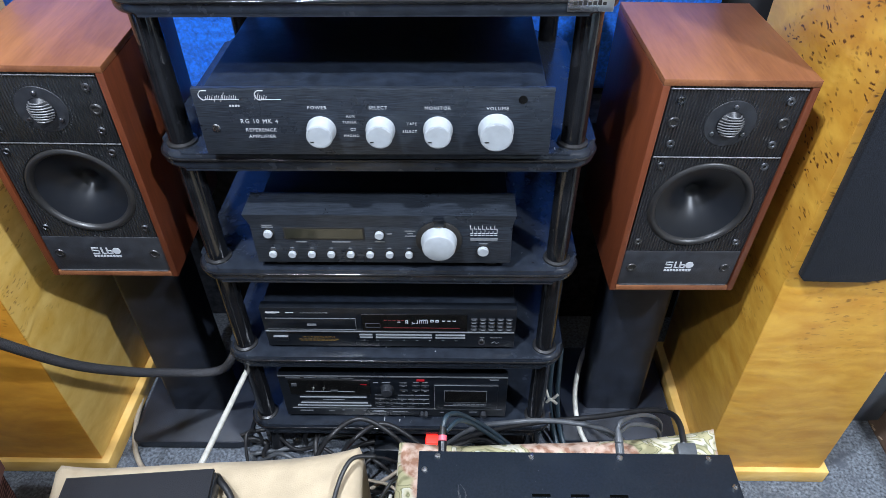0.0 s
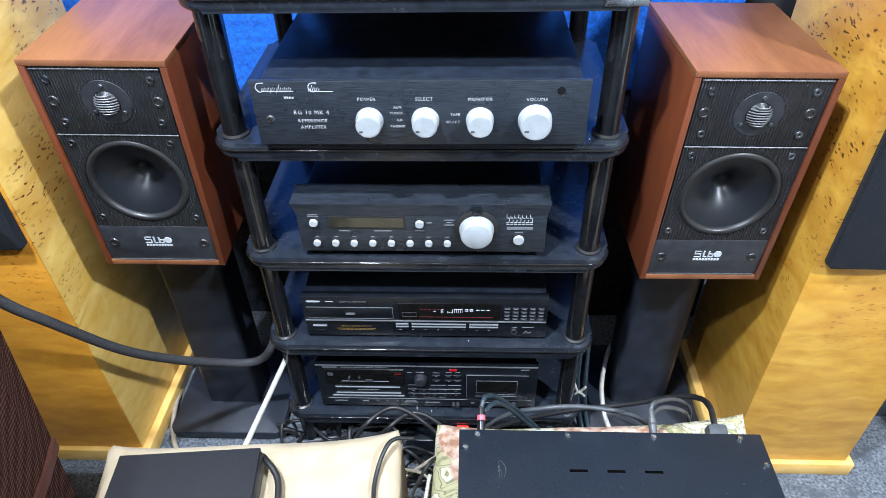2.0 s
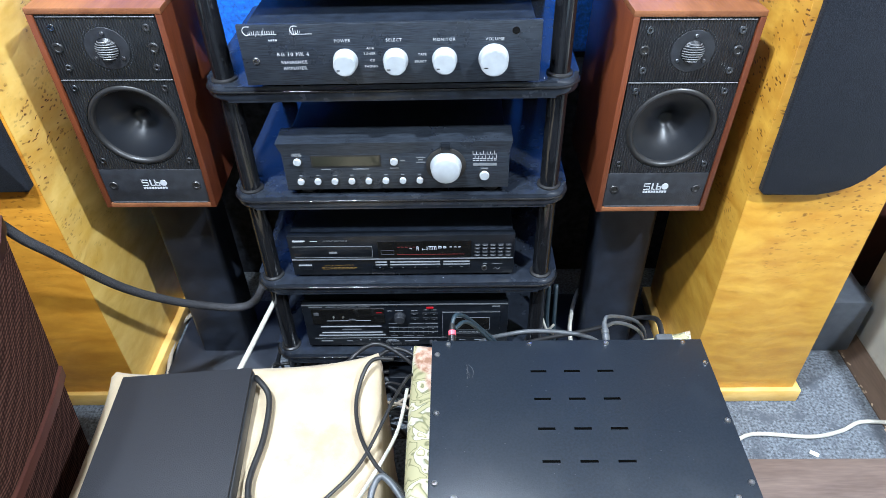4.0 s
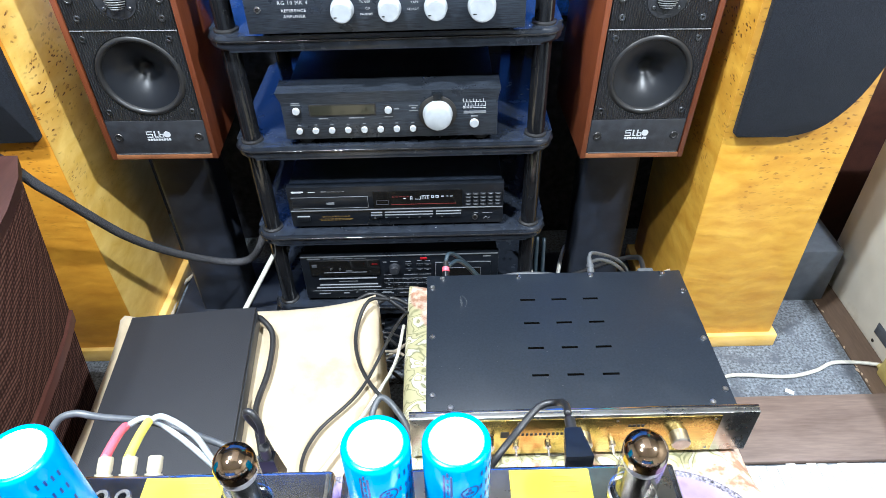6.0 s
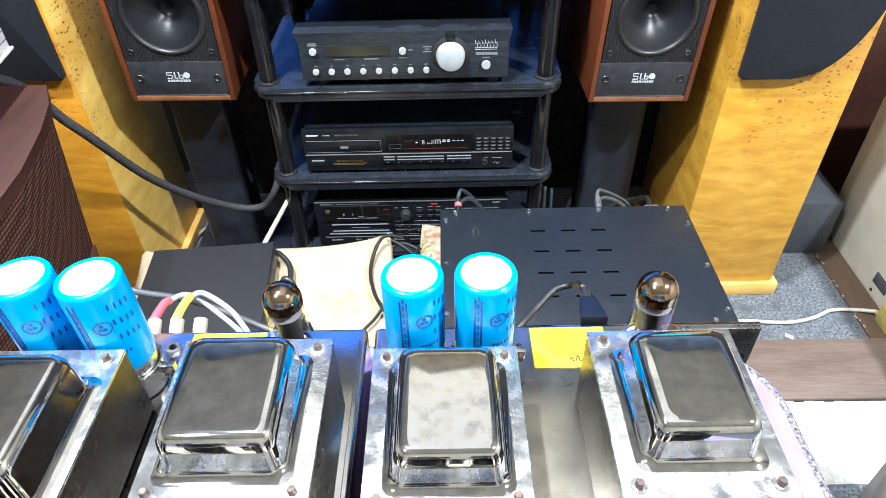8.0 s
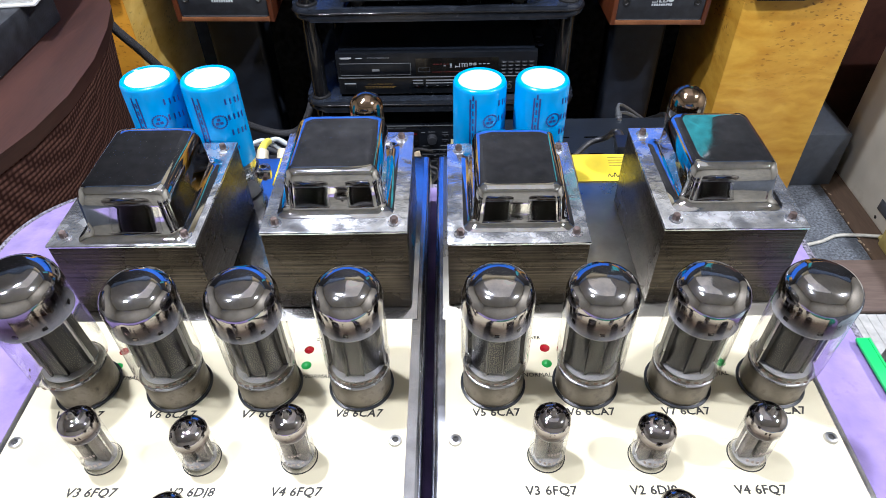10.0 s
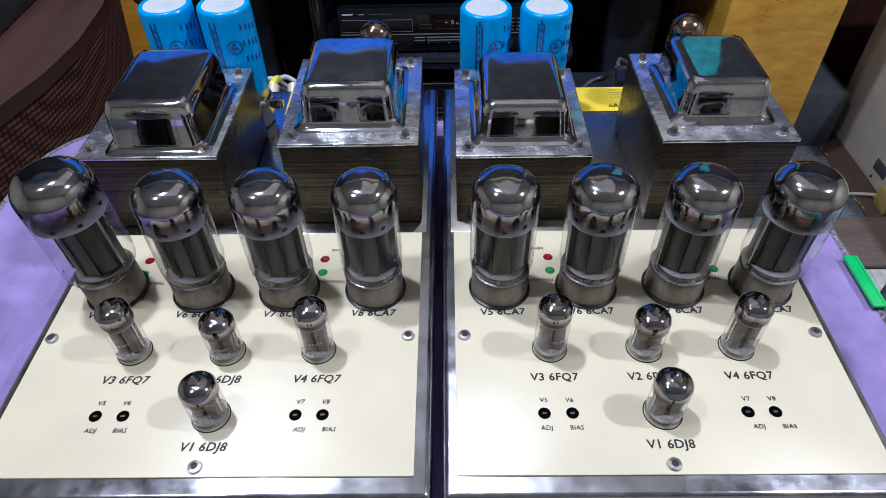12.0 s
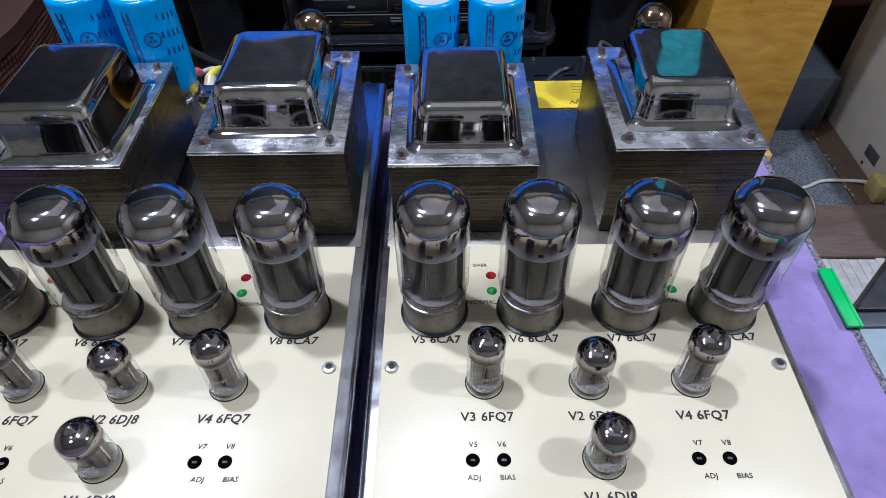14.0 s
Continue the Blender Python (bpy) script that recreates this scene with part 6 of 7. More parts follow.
def capacitor(x, y, top):
    h = top - PZ
    t = thing("capacitor", "tall blue electrolytic capacitor with white top", "capacitor", "blue capacitors", (x, y, PZ))
    r = 0.0212
    foot = 0.034
    part("sleeve", lathe([(r - 0.002, foot), (r, foot + 0.0012), (r, h - 0.0030), (r - 0.0008, h - 0.0010), (r - 0.0020, h), (r - 0.0038, h), (r - 0.0044, h - 0.0008)], 48), CAP_BLUE, t, smooth=0.9)
    part("end_cap", cyl(r - 0.0043, h - 0.004, h - 0.0008, 40), CAP_TOP, t, "white end disc")
    part("can", cyl(r - 0.0012, 0.0005, foot + 0.001, 40, 0.0005), STEEL, t, "bare bright metal lower can")
    cl = part("clamp", lathe([(r - 0.0006, 0.010), (r + 0.0008, 0.010), (r + 0.0008, 0.024), (r - 0.0006, 0.024)], 40), STEEL, t)
    part("clamp_screw", box(r, r + 0.010, -0.003, 0.003, 0.013, 0.021, 0.001), STEEL, cl)
    part("clamp_bolt", cyl(0.0022, -0.007, 0.007, 10, m=Matrix.Translation((r + 0.006, 0, 0.017)) @ Matrix.Rotation(radians(90), 4, "X")), RUSTY, cl)
    # printed stripe, ring mark and characters
    bm = bmesh.new()
    q = r + 0.00025

    def mark(a, z, w, hh):
        for k in range(max(1, int(w / 3))):
            aa = radians(a + k * 3)
            join(bm, box(-q * radians(3) / 2 - 0.0001, q * radians(3) / 2 + 0.0001, -0.0001, 0.0001, -hh / 2, hh / 2), Matrix.Translation((q * math.cos(aa), q * math.sin(aa), z)) @ Matrix.Rotation(aa + math.pi / 2, 4, "Z"))
    for zc in range(9):
        mark(-106, 0.042 + zc * 0.0066, 3, 0.0042)
    mark(-112, h * 0.66, 2, h * 0.55), mark(-100, h * 0.66, 2, h * 0.55)
    for k in range(20):
        a = 2 * math.pi * k / 20
        mark(-68 + 15 * math.cos(a), h * 0.74 + 0.0055 * math.sin(a), 3, 0.0012)
    for k in range(3):
        a = radians(90 + 120 * k)
        mark(-71 + 5 * math.cos(a), h * 0.74 + 0.0022 * math.sin(a), 8, 0.0022)
    for col in range(4):
        for row in range(3):
            mark(-47 + col * 12, h * 0.88 - row * 0.0135 - col * 0.001, 5, 0.0048)
    for k in range(5):
        mark(-75 + k * 8, h * 0.50, 5, 0.003)
    part("print", bm, INK_BLUE, t, smooth=None)
    return t


def plate_words(parent, items, shear=0.0):
    for text, x, y, size in items:
        bm = lettering(text, size, Matrix.Translation((x, y, PZ + 0.0003)), 0.0001, shear, 1.05)
        for dx, dy in ((0.032, 0.0), (0.016, 0.022)) if size > 0.006 else ():
            join(bm, lettering(text, size, Matrix.Translation((x + dx * size, y + dy * size, PZ + 0.0003 + 0.001 * dx)), 0.0001, shear, 1.05))
        part("word", bm, INK_BLACK, parent, world_space=True, smooth=None)


def tube_amplifier(x0, x1, plate, ox, label, red_lit, tilts, lamps, caption):
    """Chromed chassis with an ivory front deck. ox: the x of its second-stage centre tube."""
    t = thing("tube_amplifier", label, "tube amplifier", "tube amplifiers", ((x0 + x1) / 2, -0.22, TZ))
    y0, y1 = -0.427, -0.0200
    part("chassis", box(x0, x1, y0, y1, TZ + 0.010, PZ - 0.0015, 0.004, 3), WORN_RIM, t, "worn chrome chassis", True)
    for fx in (x0 + 0.03, x1 - 0.03):
        for fy in (y0 + 0.03, y1 - 0.03):
            part("foot", cyl(0.012, TZ, TZ + 0.0105, 16, m=Matrix.Translation((fx, fy, 0))), RUBBER, t, world_space=True)
    px0, px1 = plate
    part("deck_plate", box(px0, px1, -0.4145, -0.224, PZ - 0.0012, PZ, 0.0004), IVORY, t, "ivory printed deck plate", True)
    for sx, sy in ((px0 + 0.006, -0.3205), (px1 - 0.0065, -0.3205), (ox, -0.409)):
        s = part("screw", lathe([(0.0017, 0.0006), (0.0020, 0.0018), (0.0036, 0.0016), (0.0042, 0)], 18, Matrix.Translation((sx, sy, PZ))), STEEL, t, world_space=True)
        part("recess", cyl(0.0018, 0, 0.0007, 6, m=Matrix.Translation((sx, sy, PZ))), INK_BLACK, s, world_space=True)
    for dx in (-0.0670, -0.0508, 0.0500, 0.0658):
        # no hole is cut: a black disc paints its dark inside
        h = part("bias_hole", lathe([(0, 0.0003), (0.0031, 0.0003), (0.0034, 0.0005), (0.0037, 0.0002)], 20, Matrix.Translation((ox + dx, -0.3770, PZ))), SLOT_SHADOW, t, "dark round adjusting hole", True)
        part("adjuster", box(ox + dx - 0.0012, ox + dx + 0.0012, -0.3777, -0.3765, PZ + 0.0003, PZ + 0.0006), RUSTY, h, world_space=True)
    for dx in lamps:
        part("lamp", lathe([(0, 0.0019), (0.0015, 0.0016), (0.0026, 0.0008), (0.0029, 0.0004), (0.0034, 0)], 18, Matrix.Translation((ox + dx, -0.2510, PZ))), RED_LENS, t, "red indicator lens", True)
        part("lamp", lathe([(0, 0.0019), (0.0015, 0.0016), (0.0026, 0.0008), (0.0029, 0.0004), (0.0034, 0)], 18, Matrix.Translation((ox + dx, -0.2640, PZ))), GREEN_LIT, t, "green indicator lamp, lit", True)
    big = [(f"V{5 + k} 6CA7", ox - 0.0865 + k * 0.0585, -0.3015, 0.0075) for k in range(4)]
    plate_words(t, big + [("V3 6FQ7", ox - 0.0585, -0.3526, 0.0075), ("V2 6DJ8", ox - 0.001, -0.3526, 0.0075), ("V4 6FQ7", ox + 0.0585, -0.3526, 0.0075), ("V1 6DJ8", ox + 0.001, -0.3972, 0.0075),
                          ("V5", ox - 0.0665, -0.3685, 0.0043), ("V6", ox - 0.0515, -0.3685, 0.0043), ("V7", ox + 0.0515, -0.3685, 0.0043), ("V8", ox + 0.0665, -0.3685, 0.0043),
                          ("ADJ", ox - 0.0665, -0.3865, 0.0040), ("BIAS", ox - 0.0495, -0.3865, 0.0040), ("ADJ", ox + 0.0535, -0.3865, 0.0040), ("BIAS", ox + 0.0705, -0.3865, 0.0040),
                          ("OVER", ox + lamps[0] + caption, -0.2425, 0.0036), ("OVER", ox + lamps[1] + caption, -0.2425, 0.0036), ("NORMAL", ox + lamps[0] + caption, -0.2733, 0.0044), ("NORMAL", ox + lamps[1] + caption, -0.2733, 0.0044)], 0.0 if red_lit else 0.2)
    part("rear_deck", box(x0 + 0.006, x1 - 0.006, -0.2235, y1 - 0.0045, PZ - 0.0020, PZ - 0.0006, 0.0004), BEIGE_NICKEL if red_lit else DARK_NICKEL, t, "satin metal rear deck", True)
    # paper label on the rear deck
    lx = ox + 0.0285 if red_lit else ox + 0.0190
    lab = part("paper_label", box(lx - 0.0295, lx + 0.0295, -0.066, -0.0255, PZ - 0.0004, PZ + 0.0002), YELLOW_PAPER, t, "yellow paper label with handwriting", True)
    bm = bmesh.new()
    if red_lit:
        for k in range(5):
            x = lx - 0.002 + k * 0.0052
            sweep([(x, -0.0605, PZ + 0.0003), (x + 0.0016, -0.0565 + 0.002 * (k % 2), PZ + 0.0003), (x + 0.003, -0.0602, PZ + 0.0003), (x + 0.0046, -0.0588, PZ + 0.0003)], 0.00045, 5, 4, into=bm)
    else:
        sweep([(lx - 0.014, -0.0255, PZ + 0.0003), (lx - 0.011, -0.0225, PZ + 0.0003), (lx - 0.008, -0.0245, PZ + 0.0003)], 0.0004, 5, 4, into=bm)
    part("handwriting", bm, INK_BLACK, lab, world_space=True)
    for k in range(4):
        part("print_bar", box(lx + 0.002, lx + 0.021 - 0.003 * (k % 2), -0.044 + k * 0.0042, -0.0430 + k * 0.0042, PZ + 0.0002, PZ + 0.0004), INK_OLIVE, lab, world_space=True)
    for k in range(4):
        power_tube(ox - 0.0875 + k * 0.0590, -0.2795, *tilts[k])
    small_tube(ox - 0.0590, -0.3310, 0.0460, 0.0102, "slim glass signal tube with silvered top")
    small_tube(ox + 0.0575, -0.3310, 0.0460, 0.0102, "slim glass signal tube with silvered top")
    small_tube(ox + 0.0000, -0.3315, 0.0360, 0.0106, "short glass signal tube with silvered top")
    small_tube(ox + 0.0010, -0.3770, 0.0360, 0.0106, "short glass signal tube with silvered top")
    return t


tube_amplifier(-0.3280, -0.069, (-0.321, -0.0785), -0.1985, "chromed mono tube amplifier with ivory deck", 0, ((-3.5, 0.0235, 1.09), (0.4, 0.0208), (-0.3, 0.0208), (0.3, 0.0200)), (-0.0755, 0.0510), 0.0080)
tube_amplifier(-0.063, 0.1868, (-0.0550, 0.1805), 0.063, "chromed mono tube amplifier with ivory deck", 1, ((0.3, 0.0208), (-0.3, 0.0208), (0.4, 0.0208), (1.2, 0.0212)), (-0.0510, 0.0630), -0.0070)
transformer(-0.3165, -0.2185, -0.2145, -0.096, 0.812, (-0.289, -0.231, -0.205, -0.127), 0.8480, "output transformer with dusty chrome bell cover")
transformer(-0.1745, -0.0790, -0.2125, -0.097, 0.820, (-0.158, -0.097, -0.191, -0.119), 0.8510, "power transformer with chrome bell cover")
transformer(-0.0525, 0.0415, -0.2115, -0.096, 0.808, (-0.0335, 0.0245, -0.193, -0.117), 0.8365, "output transformer with chrome bell cover")
transformer(0.0880, 0.1800, -0.2115, -0.094, 0.819, (0.106, 0.162, -0.187, -0.118), 0.8485, "tall power transformer with chrome bell cover")
for x, y, z in ((-0.2845, -0.0695, 0.8555), (-0.2365, -0.0725, 0.8565), (-0.0267, -0.0652, 0.8472), (0.0225, -0.0646, 0.8473)):
    capacitor(x, y, z)


def rectifier(x, y, r):
    t = thing("rear_tube", "dark smoked glass tube behind the transformers", "vacuum tube", "rear tubes", (x, y, PZ))
    part("base", lathe([(0, 0), (r + 0.002, 0), (r + 0.002, 0.016), (r - 0.001, 0.018), (0, 0.018)], 28), BLACK_PLASTIC, t)
    part("collar", lathe([(r + 0.0008, 0.0182), (r + 0.0022, 0.0190), (r + 0.0022, 0.0240), (r + 0.0008, 0.0246)], 28), STEEL, t)
    part("glass", lathe([(r - 0.002, 0.0185), (r, 0.024), (r, 0.0690)], 36), TUBE_GLASS, t, smooth=4)
    prof = [(r, 0.0691), (r, 0.0740)]
    for k in range(1, 10):
        a = radians(90 * k / 9)
        prof.append((r * math.cos(a), 0.0740 + r * 0.92 * math.sin(a)))
    part("smoked_dome", lathe(prof, 36), AMBER_GETTER, t, smooth=4)
    part("anode", lathe([(0, 0.022), (r * 0.62, 0.022), (r * 0.62, 0.060), (0, 0.060)], 20), ANODE, t)
    part("mica", cyl(r * 0.86, 0.0608, 0.0614, 24), MICA, t)
    return t


rectifier(-0.1184, -0.0609, 0.0138)
rectifier(0.1426, -0.0588, 0.0143)

# speaker terminals with plugs on the rear of the left amplifier
for x in (-0.251, -0.232, -0.212):
    b = thing("binding_post", "pale metal binding post on the amplifier's rear edge", "terminal", "binding posts", (x, -0.0135, 0.734))
    part("nut", lathe([(0, 0.0135), (0.0042, 0.0135), (0.0056, 0.0125), (0.0058, 0.0030), (0.0050, 0.0)], 20, pose(0, 0, 0, -62, 0, 0)), POST_CREAM, b)
    part("collar", cyl(0.0066, -0.005, 0.0, 20, m=pose(0, 0, 0, -62, 0, 0)), POST_CREAM, b)
for x in (-0.238, -0.222):
    b = single("rear_jack", lathe([(0.003, 0.003), (0.0055, 0.003), (0.0065, 0)], 18, Matrix.Translation((x, -0.040, PZ - 0.0015))), STEEL, "bright steel jack nut on the rear deck", "jack", "rear jacks", at=(x, -0.040, PZ))
cable([(-0.2515, -0.004, 0.741), (-0.2535, 0.010, 0.736), (-0.2565, 0.028, 0.728), (-0.2595, 0.042, 0.718)], 0.0038, RED_SLEEVE, "pink-red plug boot on a terminal post", "plug_boot")
cable([(-0.2330, -0.004, 0.741), (-0.2345, 0.010, 0.737), (-0.2375, 0.028, 0.729), (-0.2405, 0.046, 0.719)], 0.0038, YELLOW_SLEEVE, "yellow plug boot on a terminal post", "plug_boot")
cable([(-0.2595, 0.042, 0.718), (-0.245, 0.052, 0.715), (-0.222, 0.046, 0.698), (-0.191, 0.030, 0.672), (-0.165, 0.03, 0.60), (-0.15, 0.05, 0.45), (-0.16, 0.08, 0.34)], 0.0026, CABLE_PALE, "thin grey-white speaker lead from a terminal")
cable([(-0.2405, 0.046, 0.719), (-0.2300, 0.052, 0.716), (-0.206, 0.045, 0.697), (-0.187, 0.030, 0.670), (-0.160, 0.03, 0.58), (-0.155, 0.07, 0.34)], 0.0028, CABLE_PALE, "thin grey-white speaker lead from a terminal")
cable([(-0.335, 0.02, 0.690), (-0.322, 0.045, 0.718), (-0.306, 0.052, 0.724), (-0.284, 0.052, 0.718), (-0.245, 0.058, 0.700), (-0.20, 0.055, 0.675), (-0.15, 0.04, 0.66)], 0.0032, CABLE_GREY, "dark grey lead looping behind the amplifier")
# moulded plugs at the rear of the amplifiers
for x, y, z, lean in ((-0.134, 0.006, 0.690, 0), (0.117, -0.006, 0.747, -96)):
    b = thing("mains_plug", "black moulded mains plug with cable", "plug", "mains plugs", m=pose(x, y, z, lean, 0, 0) @ Matrix.Scale(0.82, 4))
    part("body", leaning([(-0.013, 0), (0.013, 0), (0.013, 0.018), (-0.013, 0.018)], [(-0.008, 0.004), (0.008, 0.004), (0.008, 0.016), (-0.008, 0.016)], -0.012, 0.026), BLACK_PLASTIC, b)
    part("strain_relief", cyl(0.0055, 0.025, 0.042, 14, 0.001, Matrix.Translation((0, 0.010, 0))), RUBBER, b)
cable([(-0.134, 0.016, 0.730), (-0.133, 0.018, 0.748), (-0.138, 0.022, 0.760), (-0.145, 0.026, 0.752), (-0.140, 0.034, 0.70), (-0.13, 0.05, 0.52), (-0.17, 0.14, 0.345), (-0.20, 0.230, 0.336), (-0.185, 0.294, 0.336), (-0.124, 0.375, 0.336), (-0.075, 0.507, 0.338), (-0.050, 0.55, 0.33), (-0.045, 0.60, 0.20), (-0.10, 0.68, 0.03)], 0.0028, CABLE_BLACK, "black cable crossing the cream cloth")
cable([(0.117, 0.034, 0.733), (0.119, 0.052, 0.721), (0.1157, 0.068, 0.703), (0.100, 0.068, 0.697), (0.080, 0.048, 0.692), (0.058, 0.022, 0.688), (0.04, 0.02, 0.64), (0.01, 0.05, 0.50), (-0.03, 0.10, 0.34)], 0.0032, CABLE_BLACK, "black mains cable looping behind the amplifier")
cable([(-0.088, 0.58, 0.338), (-0.125, 0.562, 0.352), (-0.143, 0.50, 0.338), (-0.132, 0.43, 0.337), (-0.100, 0.37, 0.337), (-0.06, 0.33, 0.335), (-0.035, 0.30, 0.30)], 0.0034, CABLE_BLACK, "black cable looped over the cream cloth")
cable([(-0.340, 0.56, 0.31), (-0.318, 0.532, 0.345), (-0.290, 0.495, 0.341), (-0.283, 0.42, 0.337), (-0.288, 0.34, 0.337), (-0.270, 0.281, 0.337), (-0.25, 0.22, 0.337)], 0.0050, CABLE_BLACK, "black cable beside the flat black box")
cable([(-0.06, 0.52, 0.33), (-0.072, 0.44, 0.325), (-0.10, 0.36, 0.335), (-0.15, 0.26, 0.336), (-0.20, 0.18, 0.336)], 0.0030, CABLE_WHITE, "pale cable along the cream cloth")
cable([(-0.03, 0.26, 0.34), (-0.055, 0.30, 0.365), (-0.085, 0.33, 0.372), (-0.10, 0.30, 0.36), (-0.095, 0.24, 0.34)], 0.0050, CABLE_GREY, "grey cable bent beside the phono stage")
cable([(0.60, 0.62, 0.004), (0.66, 0.648, 0.006), (0.78, 0.641, 0.006), (0.85, 0.655, 0.006), (0.90, 0.677, 0.006), (0.955, 0.674, 0.009), (0.994, 0.659, 0.018)], 0.0044, CABLE_WHITE, "white mains cable lying on the carpet")
cable([(-0.655, 1.05, 0.010), (-0.688, 0.98, 0.012), (-0.683, 0.90, 0.012), (-0.668, 0.83, 0.012), (-0.645, 0.775, 0.010), (-0.60, 0.72, 0.008)], 0.0055, CABLE_BEIGE, "beige cable along the speaker plinth")
cable([(-0.357, 0.850, 0.259), (-0.3625, 0.783, 0.267), (-0.3705, 0.685, 0.2785), (-0.381, 0.560, 0.293)], 0.0050, CABLE_WHITE, "stiff white rod bridging the rack and the cloth-covered stand", "white_rod")
cable([(-0.92, 0.47, 0.6870), (-0.72, 0.575, 0.685), (-0.655, 0.625, 0.570), (-0.60, 0.695, 0.415), (-0.55, 0.755, 0.318), (-0.50, 0.805, 0.252), (-0.455, 0.825, 0.228), (-0.42, 0.83, 0.236), (-0.392, 0.83, 0.275), (-0.375, 0.88, 0.32)], 0.0085, CABLE_SLEEVE, "thick black braided cable sagging to the rack", "thick_cable")
# signal plugs and leads behind the phono stage
for x, mat, skin in ((0.018, RED_SLEEVE, BLACK_PLASTIC), (0.268, CABLE_GREY, CABLE_GREY)):
    b = thing("signal_plug", "slim signal plug at the phono stage's rear", "plug", "signal plugs", m=pose(x, 0.524, 0.422, -66, 0, 0))
    part("barrel", cyl(0.0060, 0, 0.026, 18, 0.001), skin, b)
    part("band", cyl(0.0062, 0.026, 0.034, 18, 0.0005), mat, b)
    part("boot", lathe([(0.0050, 0.034), (0.0044, 0.042), (0.0034, 0.048), (0, 0.048)], 16), RUBBER if x < 0.1 else CABLE_GREY, b)
cable([(0.018, 0.565, 0.441), (0.024, 0.582, 0.444), (0.040, 0.604, 0.418), (0.065, 0.625, 0.37), (0.10, 0.65, 0.30), (0.16, 0.68, 0.18)], 0.0036, CABLE_BLUE, "dark blue-green signal lead")
cable([(0.022, 0.566, 0.430), (0.040, 0.590, 0.420), (0.060, 0.610, 0.385), (0.085, 0.63, 0.33), (0.12, 0.66, 0.25)], 0.0036, CABLE_BLUE, "dark blue-green signal lead")
cable([(0.268, 0.566, 0.441), (0.277, 0.580, 0.440), (0.322, 0.622, 0.394), (0.352, 0.640, 0.362), (0.375, 0.655, 0.318), (0.395, 0.68, 0.22)], 0.0032, CABLE_GREY, "grey signal lead arching behind the phono stage")
cable([(0.270, 0.566, 0.430), (0.295, 0.590, 0.415), (0.330, 0.610, 0.385), (0.360, 0.630, 0.340), (0.385, 0.65, 0.26)], 0.0032, CABLE_GREY, "grey signal lead arching behind the phono stage")
b = thing("mains_plug", "grey moulded mains plug at the phono stage's rear", "plug", "mains plugs", m=pose(0.366, 0.526, 0.405, -75, 0, 0))
part("body", box(-0.014, 0.014, -0.012, 0.012, 0.0, 0.034, 0.004, 2), CABLE_GREY, b)
cable([(0.366, 0.558, 0.414), (0.372, 0.60, 0.405), (0.372, 0.640, 0.375), (0.345, 0.665, 0.345), (0.28, 0.69, 0.29), (0.16, 0.72, 0.22), (0.04, 0.75, 0.12), (-0.02, 0.76, 0.05)], 0.0046, CABLE_BLACK, "black mains cable from the phono stage")
cable([(-0.02, 0.72, 0.10), (0.06, 0.68, 0.26), (0.13, 0.66, 0.315), (0.20, 0.66, 0.320), (0.28, 0.66, 0.30), (0.34, 0.70, 0.20), (0.30, 0.85, 0.05)], 0.0042, CABLE_GREY, "grey lead running behind the phono stage")
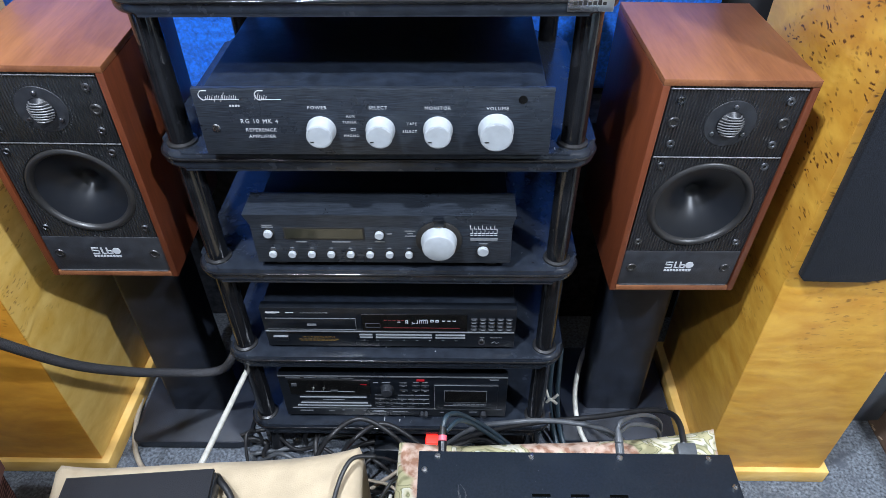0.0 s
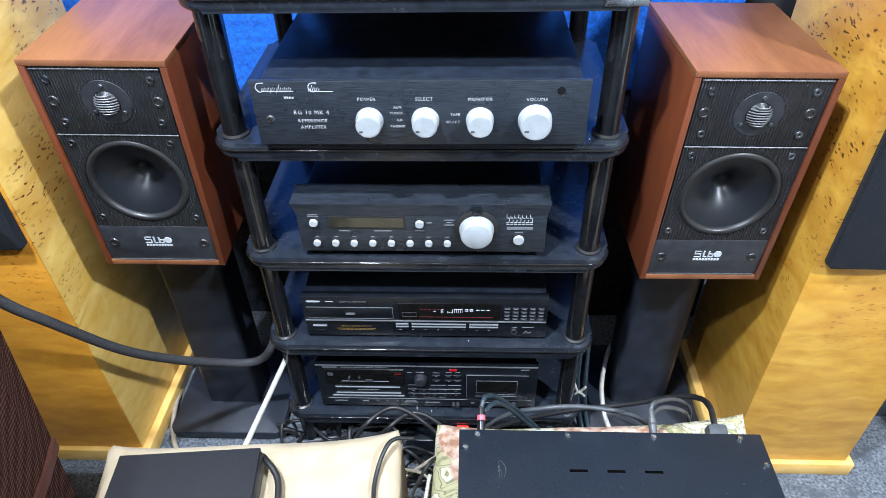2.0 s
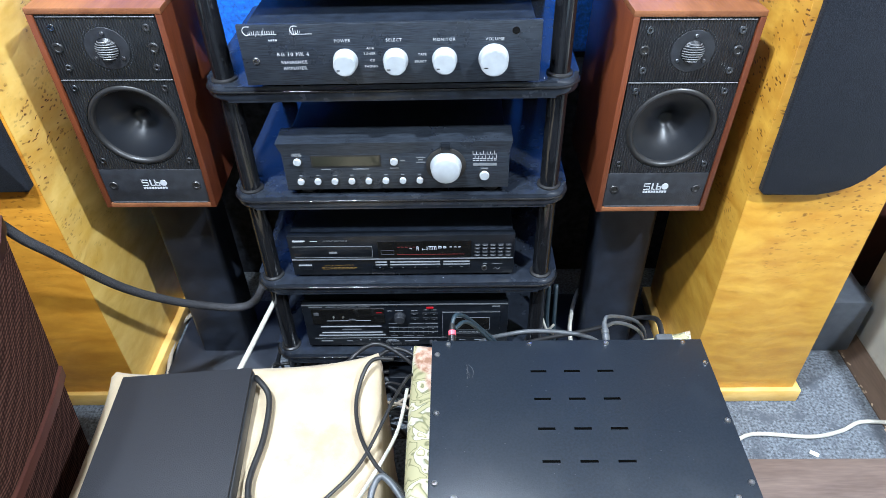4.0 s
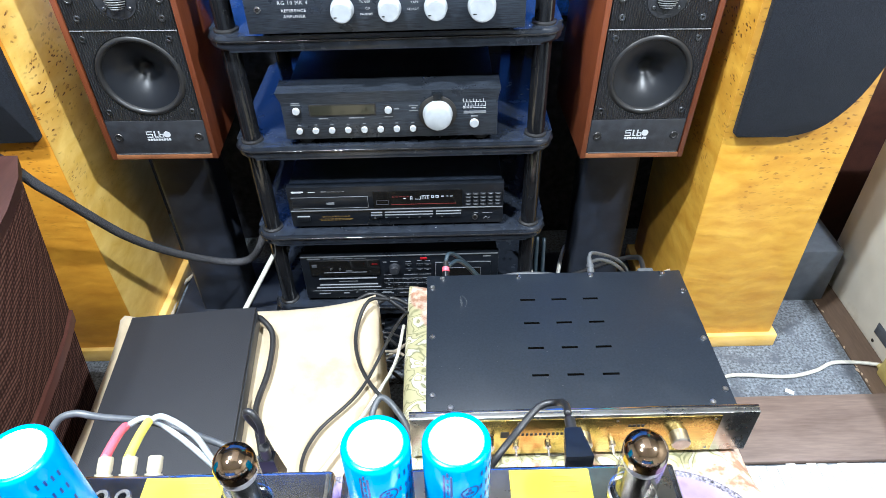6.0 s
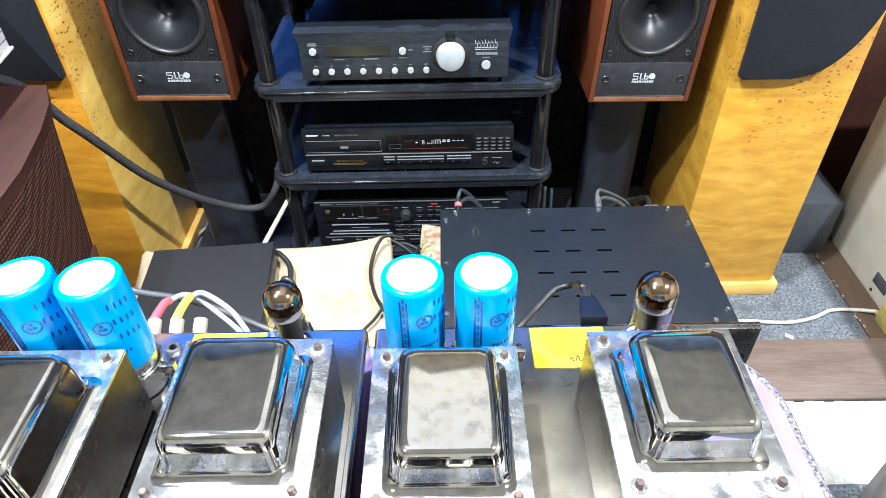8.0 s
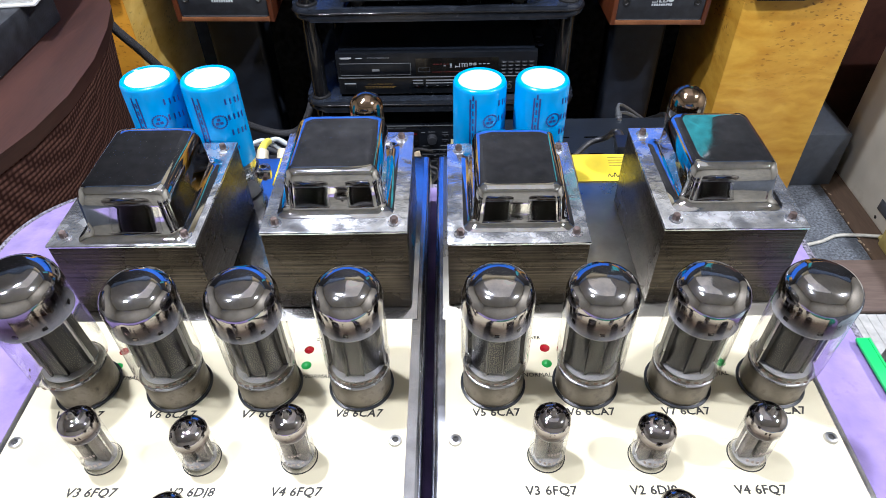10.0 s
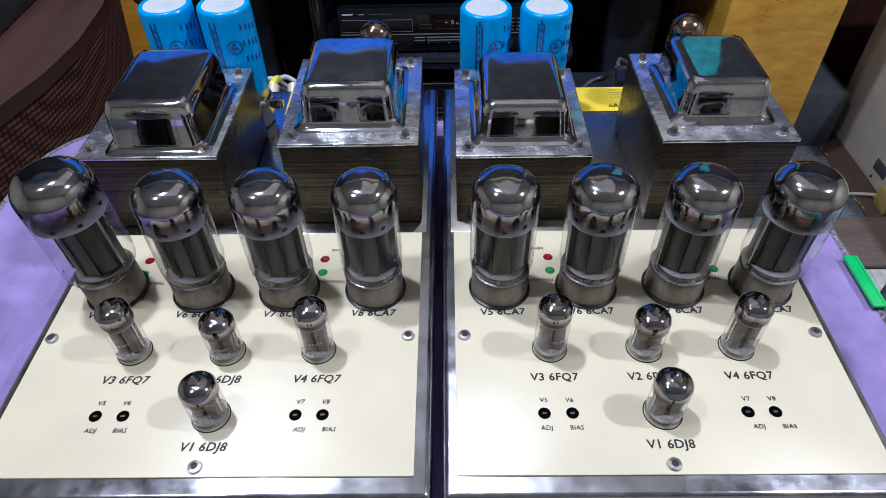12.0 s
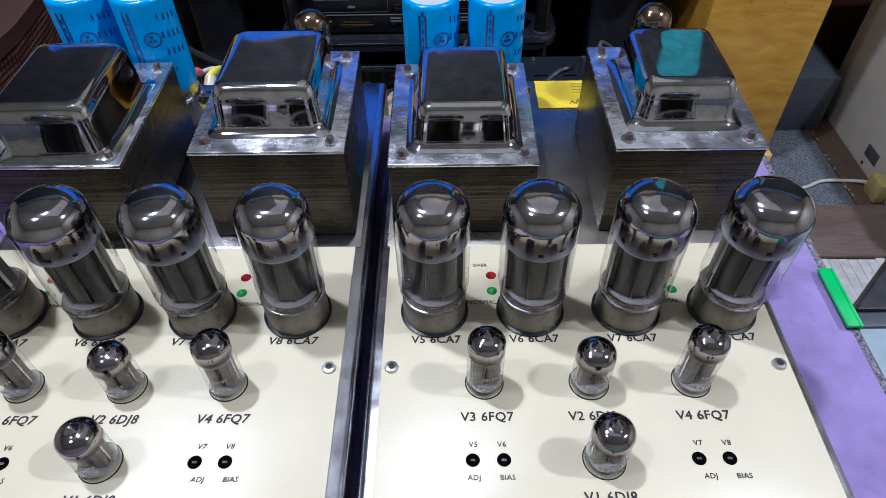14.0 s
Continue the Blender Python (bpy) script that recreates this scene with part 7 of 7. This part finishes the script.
# leads beside the rack on the other side
cable([(0.355, 1.02, 0.06), (0.322, 0.98, 0.12), (0.294, 0.90, 0.09), (0.298, 0.83, 0.05), (0.33, 0.77, 0.015)], 0.0052, CABLE_WHITE, "white cable curling beside the speaker stand")
cable([(0.235, 0.90, 0.22), (0.232, 0.86, 0.12), (0.245, 0.83, 0.04), (0.26, 0.76, 0.01)], 0.0050, CABLE_BLUE, "dark blue cable hanging beside the rack")
cable([(0.255, 0.92, 0.20), (0.250, 0.86, 0.10), (0.262, 0.82, 0.03), (0.29, 0.74, 0.01)], 0.0050, CABLE_BLUE, "dark blue cable hanging beside the rack")
cable([(0.215, 0.85, 0.17), (0.228, 0.835, 0.14), (0.243, 0.835, 0.155)], 0.0030, CABLE_WHITE, "white cable tie beside the rack", "cable_tie")
cable([(0.243, 0.835, 0.125), (0.228, 0.832, 0.142), (0.216, 0.835, 0.120)], 0.0030, CABLE_WHITE, "white cable tie beside the rack", "cable_tie")
# tangle on the carpet in front of the rack
rng = random.Random(5)
for k in range(36):
    x, y = rng.uniform(-0.36, 0.06), rng.uniform(0.63, 0.76)
    a = rng.uniform(-0.6, 0.6) + (math.pi if rng.random() < 0.5 else 0)
    pts = []
    for j in range(7):
        pts.append((x, y, max(0.006, 0.012 + 0.085 * rng.random() * math.sin(math.pi * j / 6))))
        a += rng.uniform(-0.75, 0.75)
        x, y = min(max(x + 0.06 * math.cos(a), -0.41), 0.20), min(max(y + 0.045 * math.sin(a), 0.62), 0.80)
    cable(pts, rng.choice((0.0032, 0.0040, 0.0050)), rng.choice((CABLE_BLACK, CABLE_BLACK, CABLE_BLACK, CABLE_BLACK, CABLE_GREY, CABLE_BEIGE)), "loose cable in a tangle on the carpet", group="tangled cables", steps=6)
for x0, h in ((-0.22, 0.055), (-0.18, 0.040)):
    cable([(x0, 0.64, 0.20), (x0 + 0.02, 0.72, 0.12 + h), (x0 + 0.08, 0.745, 0.14 + h), (x0 + 0.16, 0.72, 0.09 + h), (x0 + 0.21, 0.66, 0.12)], 0.0046, CABLE_BLACK, "black cable arching up from the tangle")
strip = thing("power_strip", "black socket strip with a red lit switch", "power strip", at=(-0.03, 0.778, 0.0))
part("body", box(-0.10, 0.06, -0.025, 0.025, 0.0, 0.074, 0.004), BLACK_PLASTIC, strip)
part("switch", box(0.005, 0.030, -0.012, 0.008, 0.0735, 0.084, 0.002), RED_LED, strip, "glowing red rocker switch")
